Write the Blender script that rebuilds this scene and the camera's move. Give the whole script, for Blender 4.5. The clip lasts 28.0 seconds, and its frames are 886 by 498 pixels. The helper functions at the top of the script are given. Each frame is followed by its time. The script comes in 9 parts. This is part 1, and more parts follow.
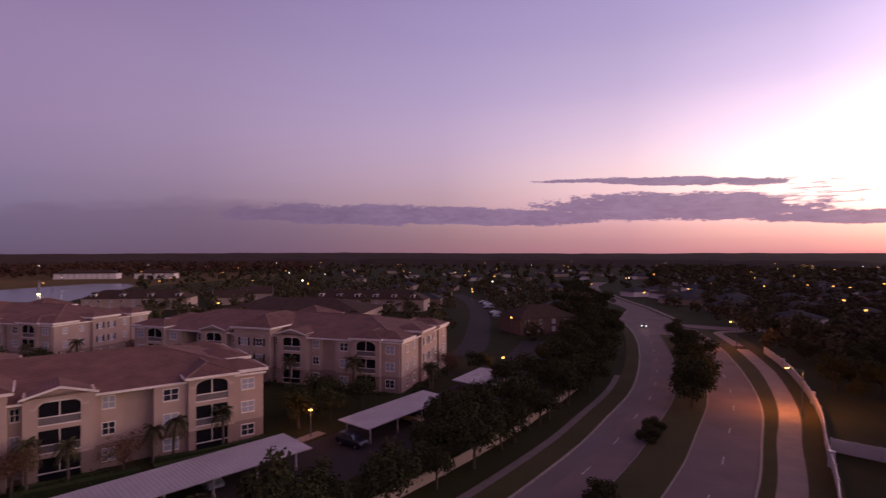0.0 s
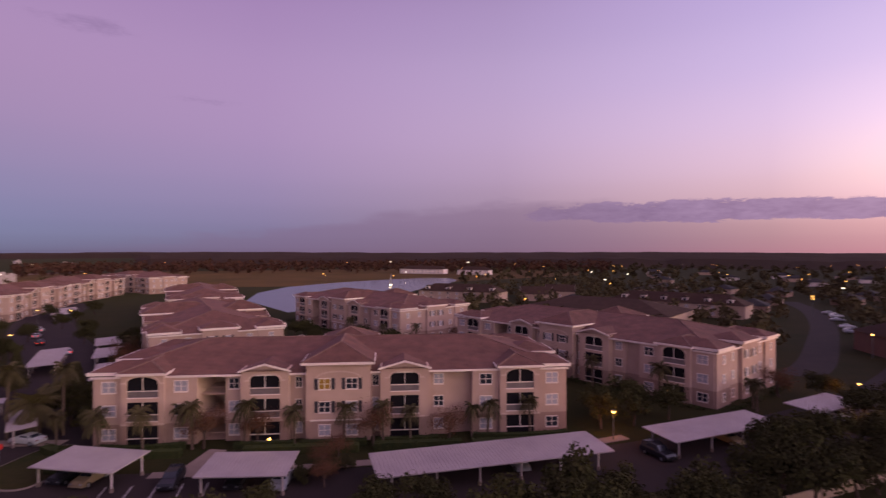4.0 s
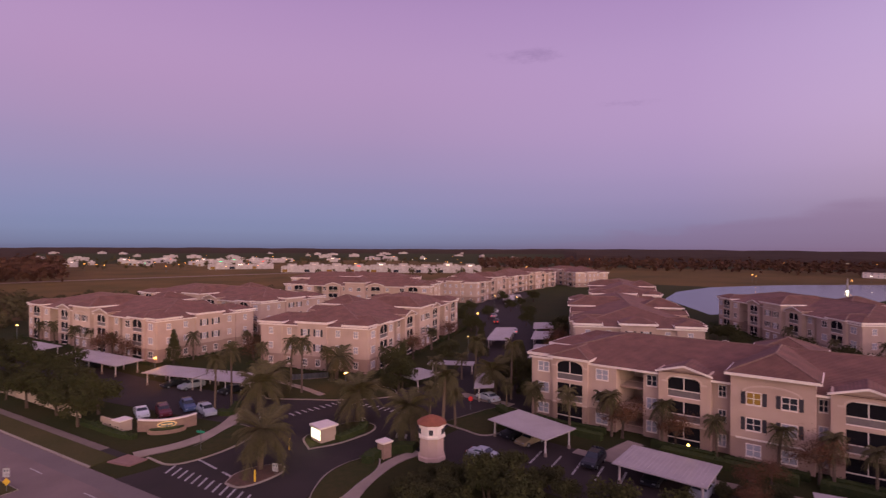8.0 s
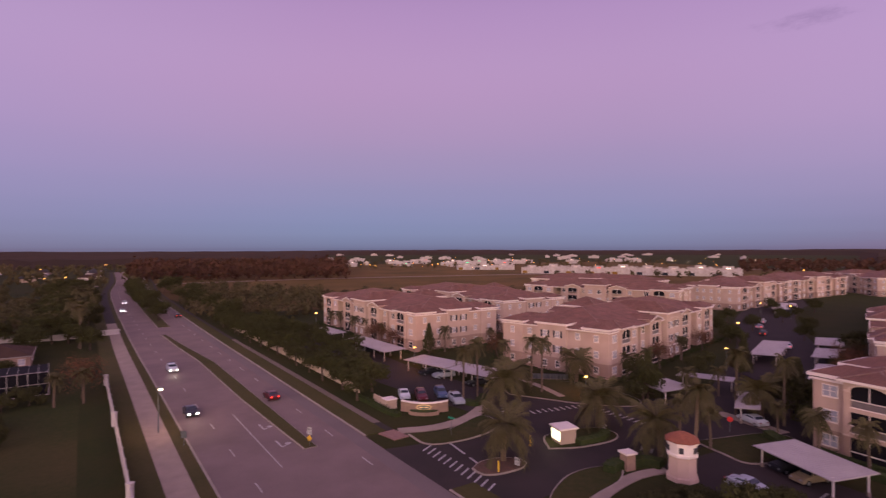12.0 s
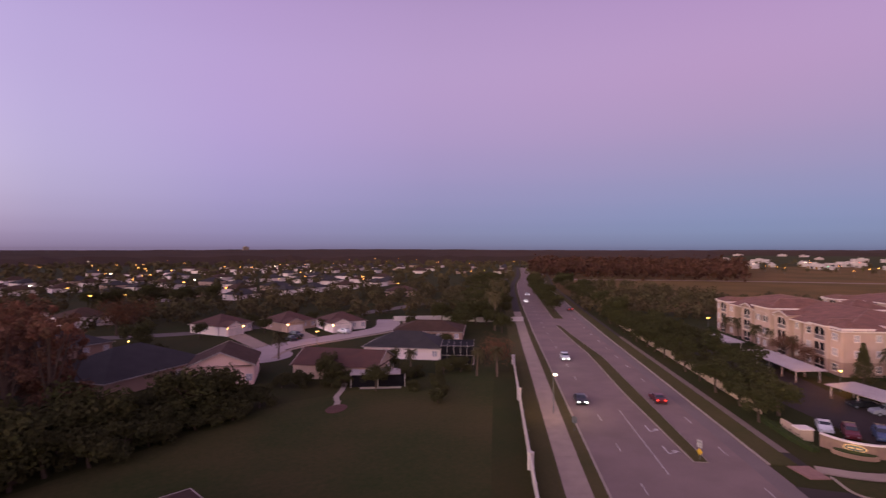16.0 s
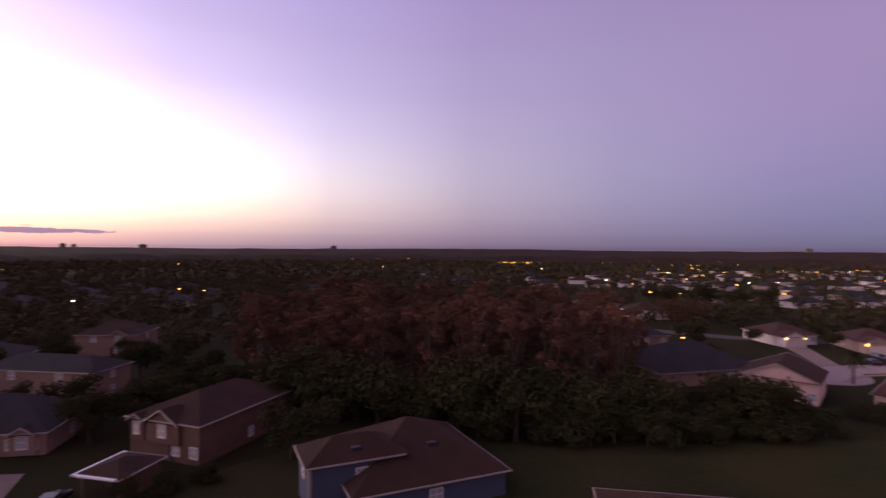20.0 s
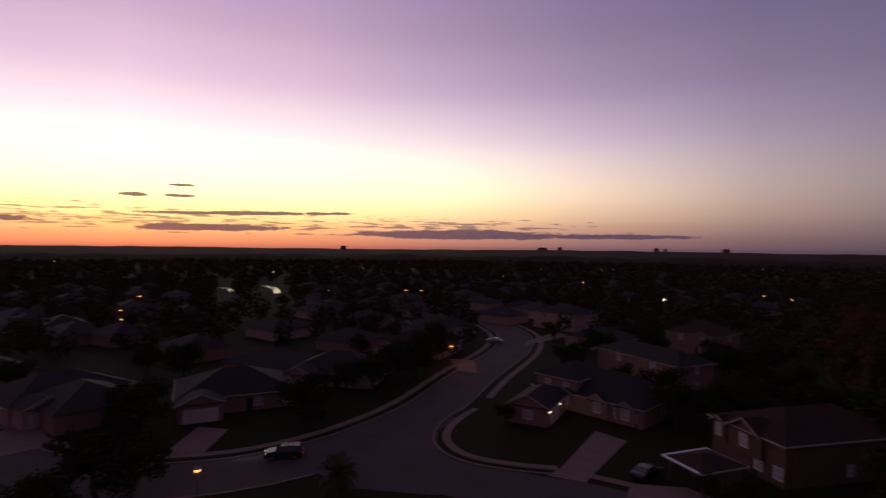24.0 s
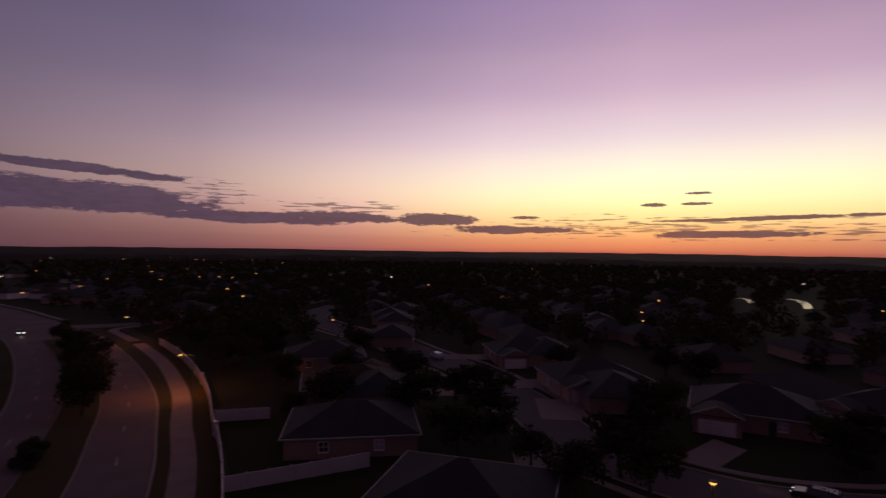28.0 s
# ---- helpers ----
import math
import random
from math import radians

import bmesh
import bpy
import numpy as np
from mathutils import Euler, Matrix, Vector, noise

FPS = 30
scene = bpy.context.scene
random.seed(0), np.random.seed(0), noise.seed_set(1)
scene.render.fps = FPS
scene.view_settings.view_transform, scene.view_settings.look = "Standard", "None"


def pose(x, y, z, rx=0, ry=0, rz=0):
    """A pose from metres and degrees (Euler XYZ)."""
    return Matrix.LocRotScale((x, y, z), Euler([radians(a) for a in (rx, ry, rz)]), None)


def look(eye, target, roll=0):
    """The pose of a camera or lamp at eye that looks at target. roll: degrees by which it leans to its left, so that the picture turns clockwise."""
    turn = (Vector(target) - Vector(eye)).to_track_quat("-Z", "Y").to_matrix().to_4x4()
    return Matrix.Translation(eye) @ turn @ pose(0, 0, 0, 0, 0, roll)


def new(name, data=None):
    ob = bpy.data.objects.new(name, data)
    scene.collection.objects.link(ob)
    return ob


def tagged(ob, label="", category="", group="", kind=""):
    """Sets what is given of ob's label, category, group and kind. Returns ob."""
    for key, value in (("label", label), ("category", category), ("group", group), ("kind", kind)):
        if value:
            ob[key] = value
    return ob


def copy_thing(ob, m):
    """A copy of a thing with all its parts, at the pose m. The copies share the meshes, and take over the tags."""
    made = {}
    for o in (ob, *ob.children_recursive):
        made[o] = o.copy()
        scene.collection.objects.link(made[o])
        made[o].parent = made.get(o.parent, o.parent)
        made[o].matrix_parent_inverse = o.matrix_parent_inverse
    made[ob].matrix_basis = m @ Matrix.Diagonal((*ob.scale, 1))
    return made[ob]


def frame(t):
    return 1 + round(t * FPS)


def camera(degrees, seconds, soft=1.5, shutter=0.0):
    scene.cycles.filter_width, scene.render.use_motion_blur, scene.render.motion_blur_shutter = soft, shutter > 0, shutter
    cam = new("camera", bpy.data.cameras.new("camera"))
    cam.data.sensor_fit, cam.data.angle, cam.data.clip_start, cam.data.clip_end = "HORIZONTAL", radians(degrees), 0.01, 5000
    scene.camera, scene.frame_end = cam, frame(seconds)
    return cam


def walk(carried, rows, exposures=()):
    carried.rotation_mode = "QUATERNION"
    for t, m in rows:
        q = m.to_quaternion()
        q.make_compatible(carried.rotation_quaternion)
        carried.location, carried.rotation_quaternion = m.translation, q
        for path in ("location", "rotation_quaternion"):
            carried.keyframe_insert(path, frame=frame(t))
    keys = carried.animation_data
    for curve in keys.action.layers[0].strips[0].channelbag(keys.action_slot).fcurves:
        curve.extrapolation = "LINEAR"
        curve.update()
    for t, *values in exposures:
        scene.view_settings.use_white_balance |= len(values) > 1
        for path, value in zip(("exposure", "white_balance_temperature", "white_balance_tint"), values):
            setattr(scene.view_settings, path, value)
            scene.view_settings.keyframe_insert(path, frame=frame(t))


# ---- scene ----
cam = camera(79.03, 28.0, soft=1.35, shutter=0.6)
EYE = (0.0, 0.0, 27.0)
PATH = [
    (0.0, pose(*EYE, 90.22, 0.00, 0.00)),
    (0.5, pose(*EYE, 90.21, -0.05, 3.96)),
    (1.0, pose(*EYE, 90.17, -0.04, 8.15)),
    (1.5, pose(*EYE, 90.20, 0.01, 12.63)),
    (2.0, pose(*EYE, 90.19, 0.03, 17.23)),
    (2.5, pose(*EYE, 90.20, 0.01, 20.99)),
    (4.0, pose(*EYE, 90.14, 0.00, 31.40)),
    (4.5, pose(*EYE, 90.11, -0.03, 38.88)),
    (5.0, pose(*EYE, 89.98, -0.06, 50.31)),
    (5.5, pose(*EYE, 89.96, -0.14, 56.38)),
    (6.0, pose(*EYE, 89.95, -0.18, 60.57)),
    (6.5, pose(*EYE, 89.88, -0.20, 64.43)),
    (7.0, pose(*EYE, 89.85, -0.25, 67.79)),
    (7.5, pose(*EYE, 89.80, -0.24, 71.18)),
    (8.0, pose(*EYE, 89.78, -0.24, 73.95)),
    (8.5, pose(*EYE, 89.80, -0.20, 76.71)),
    (9.0, pose(*EYE, 89.83, -0.15, 79.75)),
    (9.5, pose(*EYE, 89.84, -0.11, 82.04)),
    (10.0, pose(*EYE, 89.84, -0.06, 84.42)),
    (10.5, pose(*EYE, 89.86, -0.04, 87.42)),
    (11.0, pose(*EYE, 89.88, -0.03, 90.67)),
    (11.5, pose(*EYE, 89.90, 0.09, 94.96)),
    (13.5, pose(*EYE, 89.96, 0.09, 112.69)),
    (14.0, pose(*EYE, 89.95, 0.01, 119.14)),
    (14.5, pose(*EYE, 89.91, -0.03, 124.99)),
    (15.0, pose(*EYE, 89.91, -0.12, 130.49)),
    (15.5, pose(*EYE, 89.90, -0.10, 134.59)),
    (16.0, pose(*EYE, 89.86, -0.05, 138.63)),
    (16.5, pose(*EYE, 89.85, -0.07, 143.40)),
    (17.0, pose(*EYE, 89.79, -0.12, 148.71)),
    (17.5, pose(*EYE, 89.75, -0.19, 155.82)),
    (18.0, pose(*EYE, 89.74, -0.36, 163.08)),
    (18.5, pose(*EYE, 89.78, -0.50, 170.71)),
    (19.0, pose(*EYE, 89.82, -0.50, 178.49)),
    (19.5, pose(*EYE, 89.83, -0.41, 185.73)),
    (20.0, pose(*EYE, 89.81, -0.37, 193.09)),
    (20.5, pose(*EYE, 89.82, -0.39, 200.38)),
    (21.0, pose(*EYE, 89.83, -0.40, 207.53)),
    (21.5, pose(*EYE, 89.82, -0.42, 214.86)),
    (23.5, pose(*EYE, 89.78, -0.53, 242.88)),
    (24.0, pose(*EYE, 89.83, -0.59, 250.08)),
    (24.5, pose(*EYE, 89.81, -0.56, 257.19)),
    (25.0, pose(*EYE, 89.81, -0.51, 264.14)),
    (25.5, pose(*EYE, 89.83, -0.59, 271.39)),
    (26.0, pose(*EYE, 89.87, -0.70, 277.39)),
    (26.5, pose(*EYE, 89.91, -0.69, 283.17)),
    (27.0, pose(*EYE, 89.93, -0.80, 289.18)),
    (27.5, pose(*EYE, 89.98, -0.81, 295.26)),
    (28.0, pose(*EYE, 90.01, -0.75, 301.44)),
]
# the aperture closes towards the sunset
EXPOSURES = [(0.0, -0.74, 6450, 16), (1.0, -0.58, 6450, 15), (2.0, -0.42, 6500, 15), (2.5, -0.38, 6600, 16), (4.5, -0.15, 6650, 14), (8.0, -0.05, 6650, 13), (11.0, 0.0, 6650, 13), (15.0, 0.0, 6550, 10), (17.0, 0.1, 6450, 5), (18.5, 0.08, 6450, 4), (20.0, -0.35, 6450, 7), (21.5, -1.0, 6450, 13), (23.5, -2.05, 6400, 18), (25.0, -2.48, 6450, 20), (28.0, -2.68, 6400, 23)]
walk(cam, PATH, EXPOSURES)

# ---- world: dusk sky, the sun just under the horizon ----
SUN_AZ = radians(-79.0)          # turn from +y, counter-clockwise positive
SUN_DIR = Vector((-math.sin(SUN_AZ), math.cos(SUN_AZ), 0.0))


def lin(r, g, b):
    """Linear colour from 0..255 screen values."""
    f = lambda v: ((v / 255 + 0.055) / 1.055) ** 2.4 if v > 10 else v / 255 / 12.92
    return (f(r), f(g), f(b), 1.0)


class Nodes:
    """A short hand for node trees."""

    def __init__(self, tree):
        self.t = tree
        tree.nodes.clear()

    def add(self, kind, **props):
        n = self.t.nodes.new(kind)
        for k, v in props.items():
            if k == "operation":
                n.operation = v
            elif k == "blend":
                n.blend_type = v
            elif k == "dims":
                n.noise_dimensions = v
        return n

    def link(self, a, b):
        self.t.links.new(a, b)

    def put(self, sock, v):
        if hasattr(v, "is_linked"):
            self.t.links.new(v, sock)
        else:
            sock.default_value = v

    def math(self, op, a, b=0.0, c=0.0, clamp=False):
        n = self.add("ShaderNodeMath", operation=op)
        n.use_clamp = clamp
        for s, v in zip(n.inputs, (a, b, c)):
            self.put(s, v)
        return n.outputs[0]

    def mix(self, f, a, b, blend="MIX"):
        n = self.t.nodes.new("ShaderNodeMix")
        n.data_type, n.blend_type = "RGBA", blend
        self.put(n.inputs[0], f)
        self.put(n.inputs[6], a)
        self.put(n.inputs[7], b)
        return n.outputs[2]

    def ramp(self, f, stops, mode="LINEAR"):
        n = self.add("ShaderNodeValToRGB")
        n.color_ramp.interpolation = mode
        el = n.color_ramp.elements
        while len(el) < len(stops):
            el.new(0.5)
        for e, (p, c) in zip(el, stops):
            e.position = p
            e.color = c if len(c) == 4 else (*c, 1)
        self.put(n.inputs[0], f)
        return n.outputs[0]

    def noise(self, vec, scale, detail=4, rough=0.55):
        n = self.add("ShaderNodeTexNoise")
        n.inputs["Scale"].default_value, n.inputs["Detail"].default_value, n.inputs["Roughness"].default_value = scale, detail, rough
        if vec is not None:
            self.put(n.inputs["Vector"], vec)
        return n.outputs[0]


world = bpy.data.worlds.new("dusk_sky")
scene.world = world
world.use_nodes = True
w = Nodes(world.node_tree)
direction = w.add("ShaderNodeTexCoord").outputs["Generated"]
sep = w.add("ShaderNodeSeparateXYZ")
w.link(direction, sep.inputs[0])
dx, dy, dz = sep.outputs
elev = w.math("DIVIDE", w.math("ARCSINE", dz), math.pi / 2)            # 0 horizon, 1 zenith
az = w.math("ARCTAN2", w.math("MULTIPLY", dx, -1.0), dy)               # radians, counter-clockwise from +y
flat = w.math("SQRT", w.math("ADD", w.math("MULTIPLY", dx, dx), w.math("MULTIPLY", dy, dy)))
toward = w.math("DIVIDE", w.math("ADD", w.math("MULTIPLY", dx, SUN_DIR.x), w.math("MULTIPLY", dy, SUN_DIR.y)), w.math("MAXIMUM", flat, 1e-4))
turn = w.math("DIVIDE", w.math("ARCCOSINE", toward), math.pi)           # 0 at the sunset, 1 opposite
degrees_up = w.math("MULTIPLY", elev, 90.0)
climb = w.math("SQRT", w.math("MAXIMUM", elev, 0.0))                    # spreads the low sky over the ramp
round_ = w.math("FRACT", w.math("DIVIDE", w.math("SUBTRACT", az, SUN_AZ), 2 * math.pi))   # 0 at the sunset, once round counter-clockwise
SKY_HEIGHTS = (0.0, 1.2, 2.6, 4.5, 7.0, 10.5, 15.0, 20.0, 25.5, 45.0, 90.0)
SKY_SCALE = 8.0
ZENITH = (0.33, 0.24, 0.42)
sky_columns = []


def sky_column(az_deg, *tones):
    """The sky's radiance up one azimuth, at SKY_HEIGHTS below the zenith."""
    stops = [(math.sqrt(h / 90.0), tuple(c / SKY_SCALE for c in t)) for h, t in zip(SKY_HEIGHTS, (*tones, ZENITH))]
    sky_columns.append((((az_deg - math.degrees(SUN_AZ)) % 360.0) / 360.0, w.ramp(climb, stops, "CARDINAL")))


sky_column(281, (4.098, 1.003, 0.504), (5.797, 2.381, 0.852), (6.963, 4.385, 1.508), (7.514, 6.454, 2.688), (7.101, 6.844, 4.038), (5.789, 5.146, 4.448), (4.324, 3.297, 3.648), (3.244, 2.294, 2.909), (2.367, 1.660, 2.504), (1.776, 1.245, 1.878))
sky_column(296, (3.585, 0.958, 0.549), (5.009, 2.088, 0.879), (6.250, 3.729, 1.514), (7.070, 5.493, 2.643), (6.829, 5.920, 3.885), (5.419, 4.515, 4.164), (3.789, 2.880, 3.334), (2.688, 1.972, 2.627), (1.916, 1.412, 2.252), (1.437, 1.059, 1.689))
sky_column(311, (2.275, 0.720, 0.600), (3.168, 1.330, 0.900), (4.243, 2.200, 1.500), (5.216, 3.373, 2.406), (5.267, 3.996, 3.016), (4.061, 3.138, 3.134), (2.618, 2.006, 2.469), (1.759, 1.370, 1.940), (1.265, 1.004, 1.679), (0.949, 0.753, 1.259))
sky_column(326, (1.282, 0.500, 0.500), (1.657, 0.790, 0.680), (2.225, 1.190, 1.000), (2.841, 1.731, 1.525), (2.995, 2.110, 1.826), (2.376, 1.769, 1.913), (1.551, 1.206, 1.578), (1.071, 0.867, 1.295), (0.813, 0.670, 1.150), (0.610, 0.503, 0.862))
sky_column(341, (0.832, 0.370, 0.420), (0.953, 0.475, 0.510), (1.190, 0.650, 0.670), (1.481, 0.897, 0.958), (1.616, 1.121, 1.118), (1.405, 1.045, 1.238), (1.034, 0.814, 1.134), (0.787, 0.642, 1.004), (0.639, 0.521, 0.911), (0.479, 0.391, 0.683))
sky_column(0, (0.518, 0.255, 0.317), (0.546, 0.307, 0.359), (0.625, 0.378, 0.431), (0.747, 0.483, 0.560), (0.852, 0.589, 0.727), (0.856, 0.633, 0.868), (0.753, 0.588, 0.903), (0.644, 0.514, 0.861), (0.543, 0.425, 0.777), (0.407, 0.319, 0.583))
sky_column(25, (0.261, 0.161, 0.225), (0.299, 0.204, 0.288), (0.344, 0.242, 0.349), (0.413, 0.296, 0.433), (0.496, 0.358, 0.535), (0.560, 0.410, 0.633), (0.561, 0.418, 0.678), (0.509, 0.382, 0.655), (0.427, 0.310, 0.574), (0.321, 0.233, 0.431))
sky_column(50, (0.185, 0.151, 0.255), (0.234, 0.207, 0.350), (0.268, 0.237, 0.411), (0.314, 0.265, 0.466), (0.372, 0.290, 0.516), (0.436, 0.311, 0.558), (0.469, 0.319, 0.581), (0.451, 0.302, 0.571), (0.388, 0.250, 0.509), (0.291, 0.188, 0.382))
sky_column(80, (0.167, 0.171, 0.292), (0.219, 0.243, 0.404), (0.242, 0.267, 0.455), (0.268, 0.275, 0.479), (0.308, 0.277, 0.488), (0.370, 0.281, 0.498), (0.432, 0.291, 0.521), (0.447, 0.289, 0.537), (0.395, 0.249, 0.498), (0.296, 0.187, 0.373))
sky_column(110, (0.161, 0.171, 0.291), (0.213, 0.245, 0.406), (0.236, 0.270, 0.457), (0.261, 0.279, 0.480), (0.302, 0.280, 0.487), (0.368, 0.282, 0.494), (0.436, 0.289, 0.516), (0.454, 0.289, 0.534), (0.400, 0.250, 0.495), (0.300, 0.188, 0.371))
sky_column(140, (0.175, 0.159, 0.266), (0.228, 0.226, 0.376), (0.253, 0.253, 0.436), (0.281, 0.269, 0.478), (0.323, 0.279, 0.509), (0.381, 0.290, 0.533), (0.434, 0.303, 0.555), (0.444, 0.303, 0.557), (0.398, 0.267, 0.507), (0.298, 0.200, 0.380))
sky_column(160, (0.200, 0.153, 0.266), (0.268, 0.226, 0.397), (0.308, 0.267, 0.479), (0.347, 0.297, 0.545), (0.389, 0.318, 0.594), (0.432, 0.329, 0.624), (0.461, 0.333, 0.632), (0.458, 0.324, 0.618), (0.414, 0.282, 0.559), (0.310, 0.218, 0.432))
sky_column(175, (0.217, 0.159, 0.263), (0.309, 0.246, 0.400), (0.372, 0.308, 0.495), (0.424, 0.360, 0.578), (0.464, 0.393, 0.640), (0.484, 0.398, 0.673), (0.484, 0.383, 0.675), (0.467, 0.359, 0.658), (0.424, 0.311, 0.604), (0.328, 0.246, 0.482))
sky_column(190, (0.268, 0.179, 0.283), (0.411, 0.293, 0.427), (0.527, 0.395, 0.540), (0.617, 0.489, 0.653), (0.655, 0.539, 0.746), (0.632, 0.521, 0.788), (0.577, 0.462, 0.774), (0.530, 0.411, 0.743), (0.478, 0.354, 0.695), (0.377, 0.289, 0.566))
sky_column(205, (0.381, 0.251, 0.359), (0.654, 0.446, 0.535), (0.916, 0.656, 0.707), (1.125, 0.866, 0.912), (1.169, 0.959, 1.093), (1.021, 0.856, 1.149), (0.817, 0.671, 1.056), (0.685, 0.548, 0.951), (0.593, 0.460, 0.870), (0.445, 0.345, 0.652))
sky_column(220, (0.579, 0.349, 0.439), (1.108, 0.693, 0.667), (1.704, 1.141, 0.948), (2.212, 1.629, 1.339), (2.275, 1.813, 1.705), (1.808, 1.477, 1.759), (1.249, 1.001, 1.461), (0.928, 0.734, 1.187), (0.748, 0.587, 1.031), (0.561, 0.440, 0.773))
sky_column(235, (0.998, 0.485, 0.526), (1.981, 1.080, 0.831), (3.142, 1.972, 1.285), (4.147, 3.016, 1.992), (4.215, 3.372, 2.696), (3.176, 2.570, 2.762), (2.017, 1.569, 2.129), (1.382, 1.060, 1.604), (1.047, 0.810, 1.342), (0.785, 0.608, 1.007))
sky_column(250, (1.834, 0.655, 0.539), (3.350, 1.573, 0.886), (4.935, 3.020, 1.466), (6.152, 4.713, 2.447), (6.090, 5.214, 3.495), (4.637, 3.869, 3.668), (3.032, 2.312, 2.822), (2.098, 1.539, 2.119), (1.555, 1.149, 1.776), (1.167, 0.862, 1.332))
sky_column(265, (3.094, 0.841, 0.506), (4.873, 2.065, 0.856), (6.309, 3.931, 1.485), (7.149, 5.967, 2.596), (6.850, 6.429, 3.852), (5.459, 4.778, 4.192), (3.916, 2.964, 3.366), (2.883, 2.030, 2.627), (2.136, 1.498, 2.246), (1.602, 1.123, 1.685))
sky = sky_columns[0][1]
for (a, _), (b, tone) in zip(sky_columns, sky_columns[1:] + [(1.0, sky_columns[0][1])]):
    n = w.add("ShaderNodeMapRange")
    n.interpolation_type = "LINEAR"
    w.put(n.inputs[0], round_)
    n.inputs[1].default_value, n.inputs[2].default_value = a, b
    sky = w.mix(n.outputs[0], sky, tone)
sky = w.mix(1.0, sky, (SKY_SCALE, SKY_SCALE, SKY_SCALE, 1), "MULTIPLY")

# banks of cloud near the horizon: lumps, ragged edges and thin streaks
def cloud_noise(per_turn, per_degree, detail, rough, shift=0.0):
    """Noise stretched along the horizon. per_turn: cells to a radian; per_degree: cells to a degree of height."""
    c = w.add("ShaderNodeCombineXYZ")
    w.put(c.inputs[0], w.math("MULTIPLY", az, per_turn))
    w.put(c.inputs[1], w.math("MULTIPLY", degrees_up, per_degree))
    c.inputs[2].default_value = shift
    return w.noise(c.outputs[0], 1.0, detail, rough)


lumps = cloud_noise(13.0, 0.85, 3, 0.5)
ragged = cloud_noise(46.0, 2.6, 5, 0.62, 3.0)
shreds = cloud_noise(150.0, 9.0, 4, 0.6, 5.0)
streak = cloud_noise(17.0, 4.6, 4, 0.55, 7.0)


def smooth_step(x, low, high):
    n = w.add("ShaderNodeMapRange")
    n.interpolation_type = "SMOOTHSTEP"
    w.put(n.inputs[0], x)
    n.inputs[1].default_value, n.inputs[2].default_value = low, high
    return n.outputs[0]


def bank(az_deg, el_deg, half_az, half_el, fill_=0.2, soft=0.35, tilt=0.0, lump=2.4, rag=1.5):
    """Where one bank of cloud lies: a flat-bottomed oval in turn and height with lumped, ragged edges. fill_: how closed it is."""
    u = w.math("DIVIDE", w.math("SUBTRACT", az, radians(az_deg)), radians(half_az))
    e = w.math("SUBTRACT", degrees_up, w.math("ADD", w.math("MULTIPLY", u, tilt), el_deg))
    v = w.math("MAXIMUM", w.math("DIVIDE", e, half_el), w.math("DIVIDE", e, -half_el * 0.8))
    body = w.math("SUBTRACT", 1.0, w.math("ADD", w.math("MULTIPLY", u, u), w.math("MULTIPLY", v, v)))
    k = w.math("ADD", w.math("MULTIPLY", w.math("SUBTRACT", lumps, 0.5), lump), w.math("MULTIPLY", w.math("SUBTRACT", ragged, 0.5), rag))
    k = w.math("ADD", k, w.math("MULTIPLY", w.math("SUBTRACT", shreds, 0.5), 2.6 if half_az < 5 else 1.1 if half_az < 10 else 0.7))
    k = w.math("ADD", w.math("ADD", k, fill_), w.math("MAXIMUM", body, -3.0))
    return smooth_step(k, 0.0, soft)


def wisp(az_deg, el_deg, half_az, half_el, fill_=0.0, soft=0.5):
    """A zone of thin flat streaks."""
    u = w.math("DIVIDE", w.math("SUBTRACT", az, radians(az_deg)), radians(half_az))
    v = w.math("DIVIDE", w.math("SUBTRACT", degrees_up, el_deg), half_el)
    body = w.math("SUBTRACT", 1.0, w.math("ADD", w.math("MULTIPLY", u, u), w.math("MULTIPLY", v, v)))
    k = w.math("ADD", w.math("MULTIPLY", w.math("SUBTRACT", streak, 0.5), 5.0), w.math("MULTIPLY", w.math("SUBTRACT", ragged, 0.5), 1.2))
    k = w.math("ADD", w.math("ADD", k, fill_), w.math("MULTIPLY", w.math("MAXIMUM", body, -3.0), 0.8))
    return smooth_step(k, 0.55, 0.55 + soft)


dark = None
for spec in [(7.0, 3.7, 15.5, 1.15), (-9.0, 3.4, 9, 0.9), (-23.0, 4.2, 13, 1.5, 0.2, 0.35, 0.35), (-24.5, 6.7, 10.5, 0.5, 0.1, 0.35, 0.5), (-14.0, 7.2, 4, 0.22, 0.0), (-39.0, 2.9, 11, 0.7, 0.05, 0.35, 0.2), (-47.5, 3.1, 6.5, 0.7, 0.1),
             (-57.8, 3.1, 4.0, 0.62, 0.3), (-65.5, 2.1, 7.0, 0.5, 0.0), (-67.2, 3.4, 1.6, 0.18, 0.1), (-80.0, 4.6, 1.2, 0.22, 0.2), (-83.6, 4.7, 1.5, 0.18, 0.1), (-84.0, 5.7, 1.2, 0.14, 0.1),
             (-90.5, 3.2, 9.5, 0.24, 0.15, 0.35, -0.2), (-86.0, 1.7, 7.0, 0.4, 0.05), (-112.0, 1.3, 11, 0.55, 0.2), (-127.0, 1.2, 8, 0.3, 0.0)]:
    b = bank(*spec)
    dark = b if dark is None else w.math("MAXIMUM", dark, b)
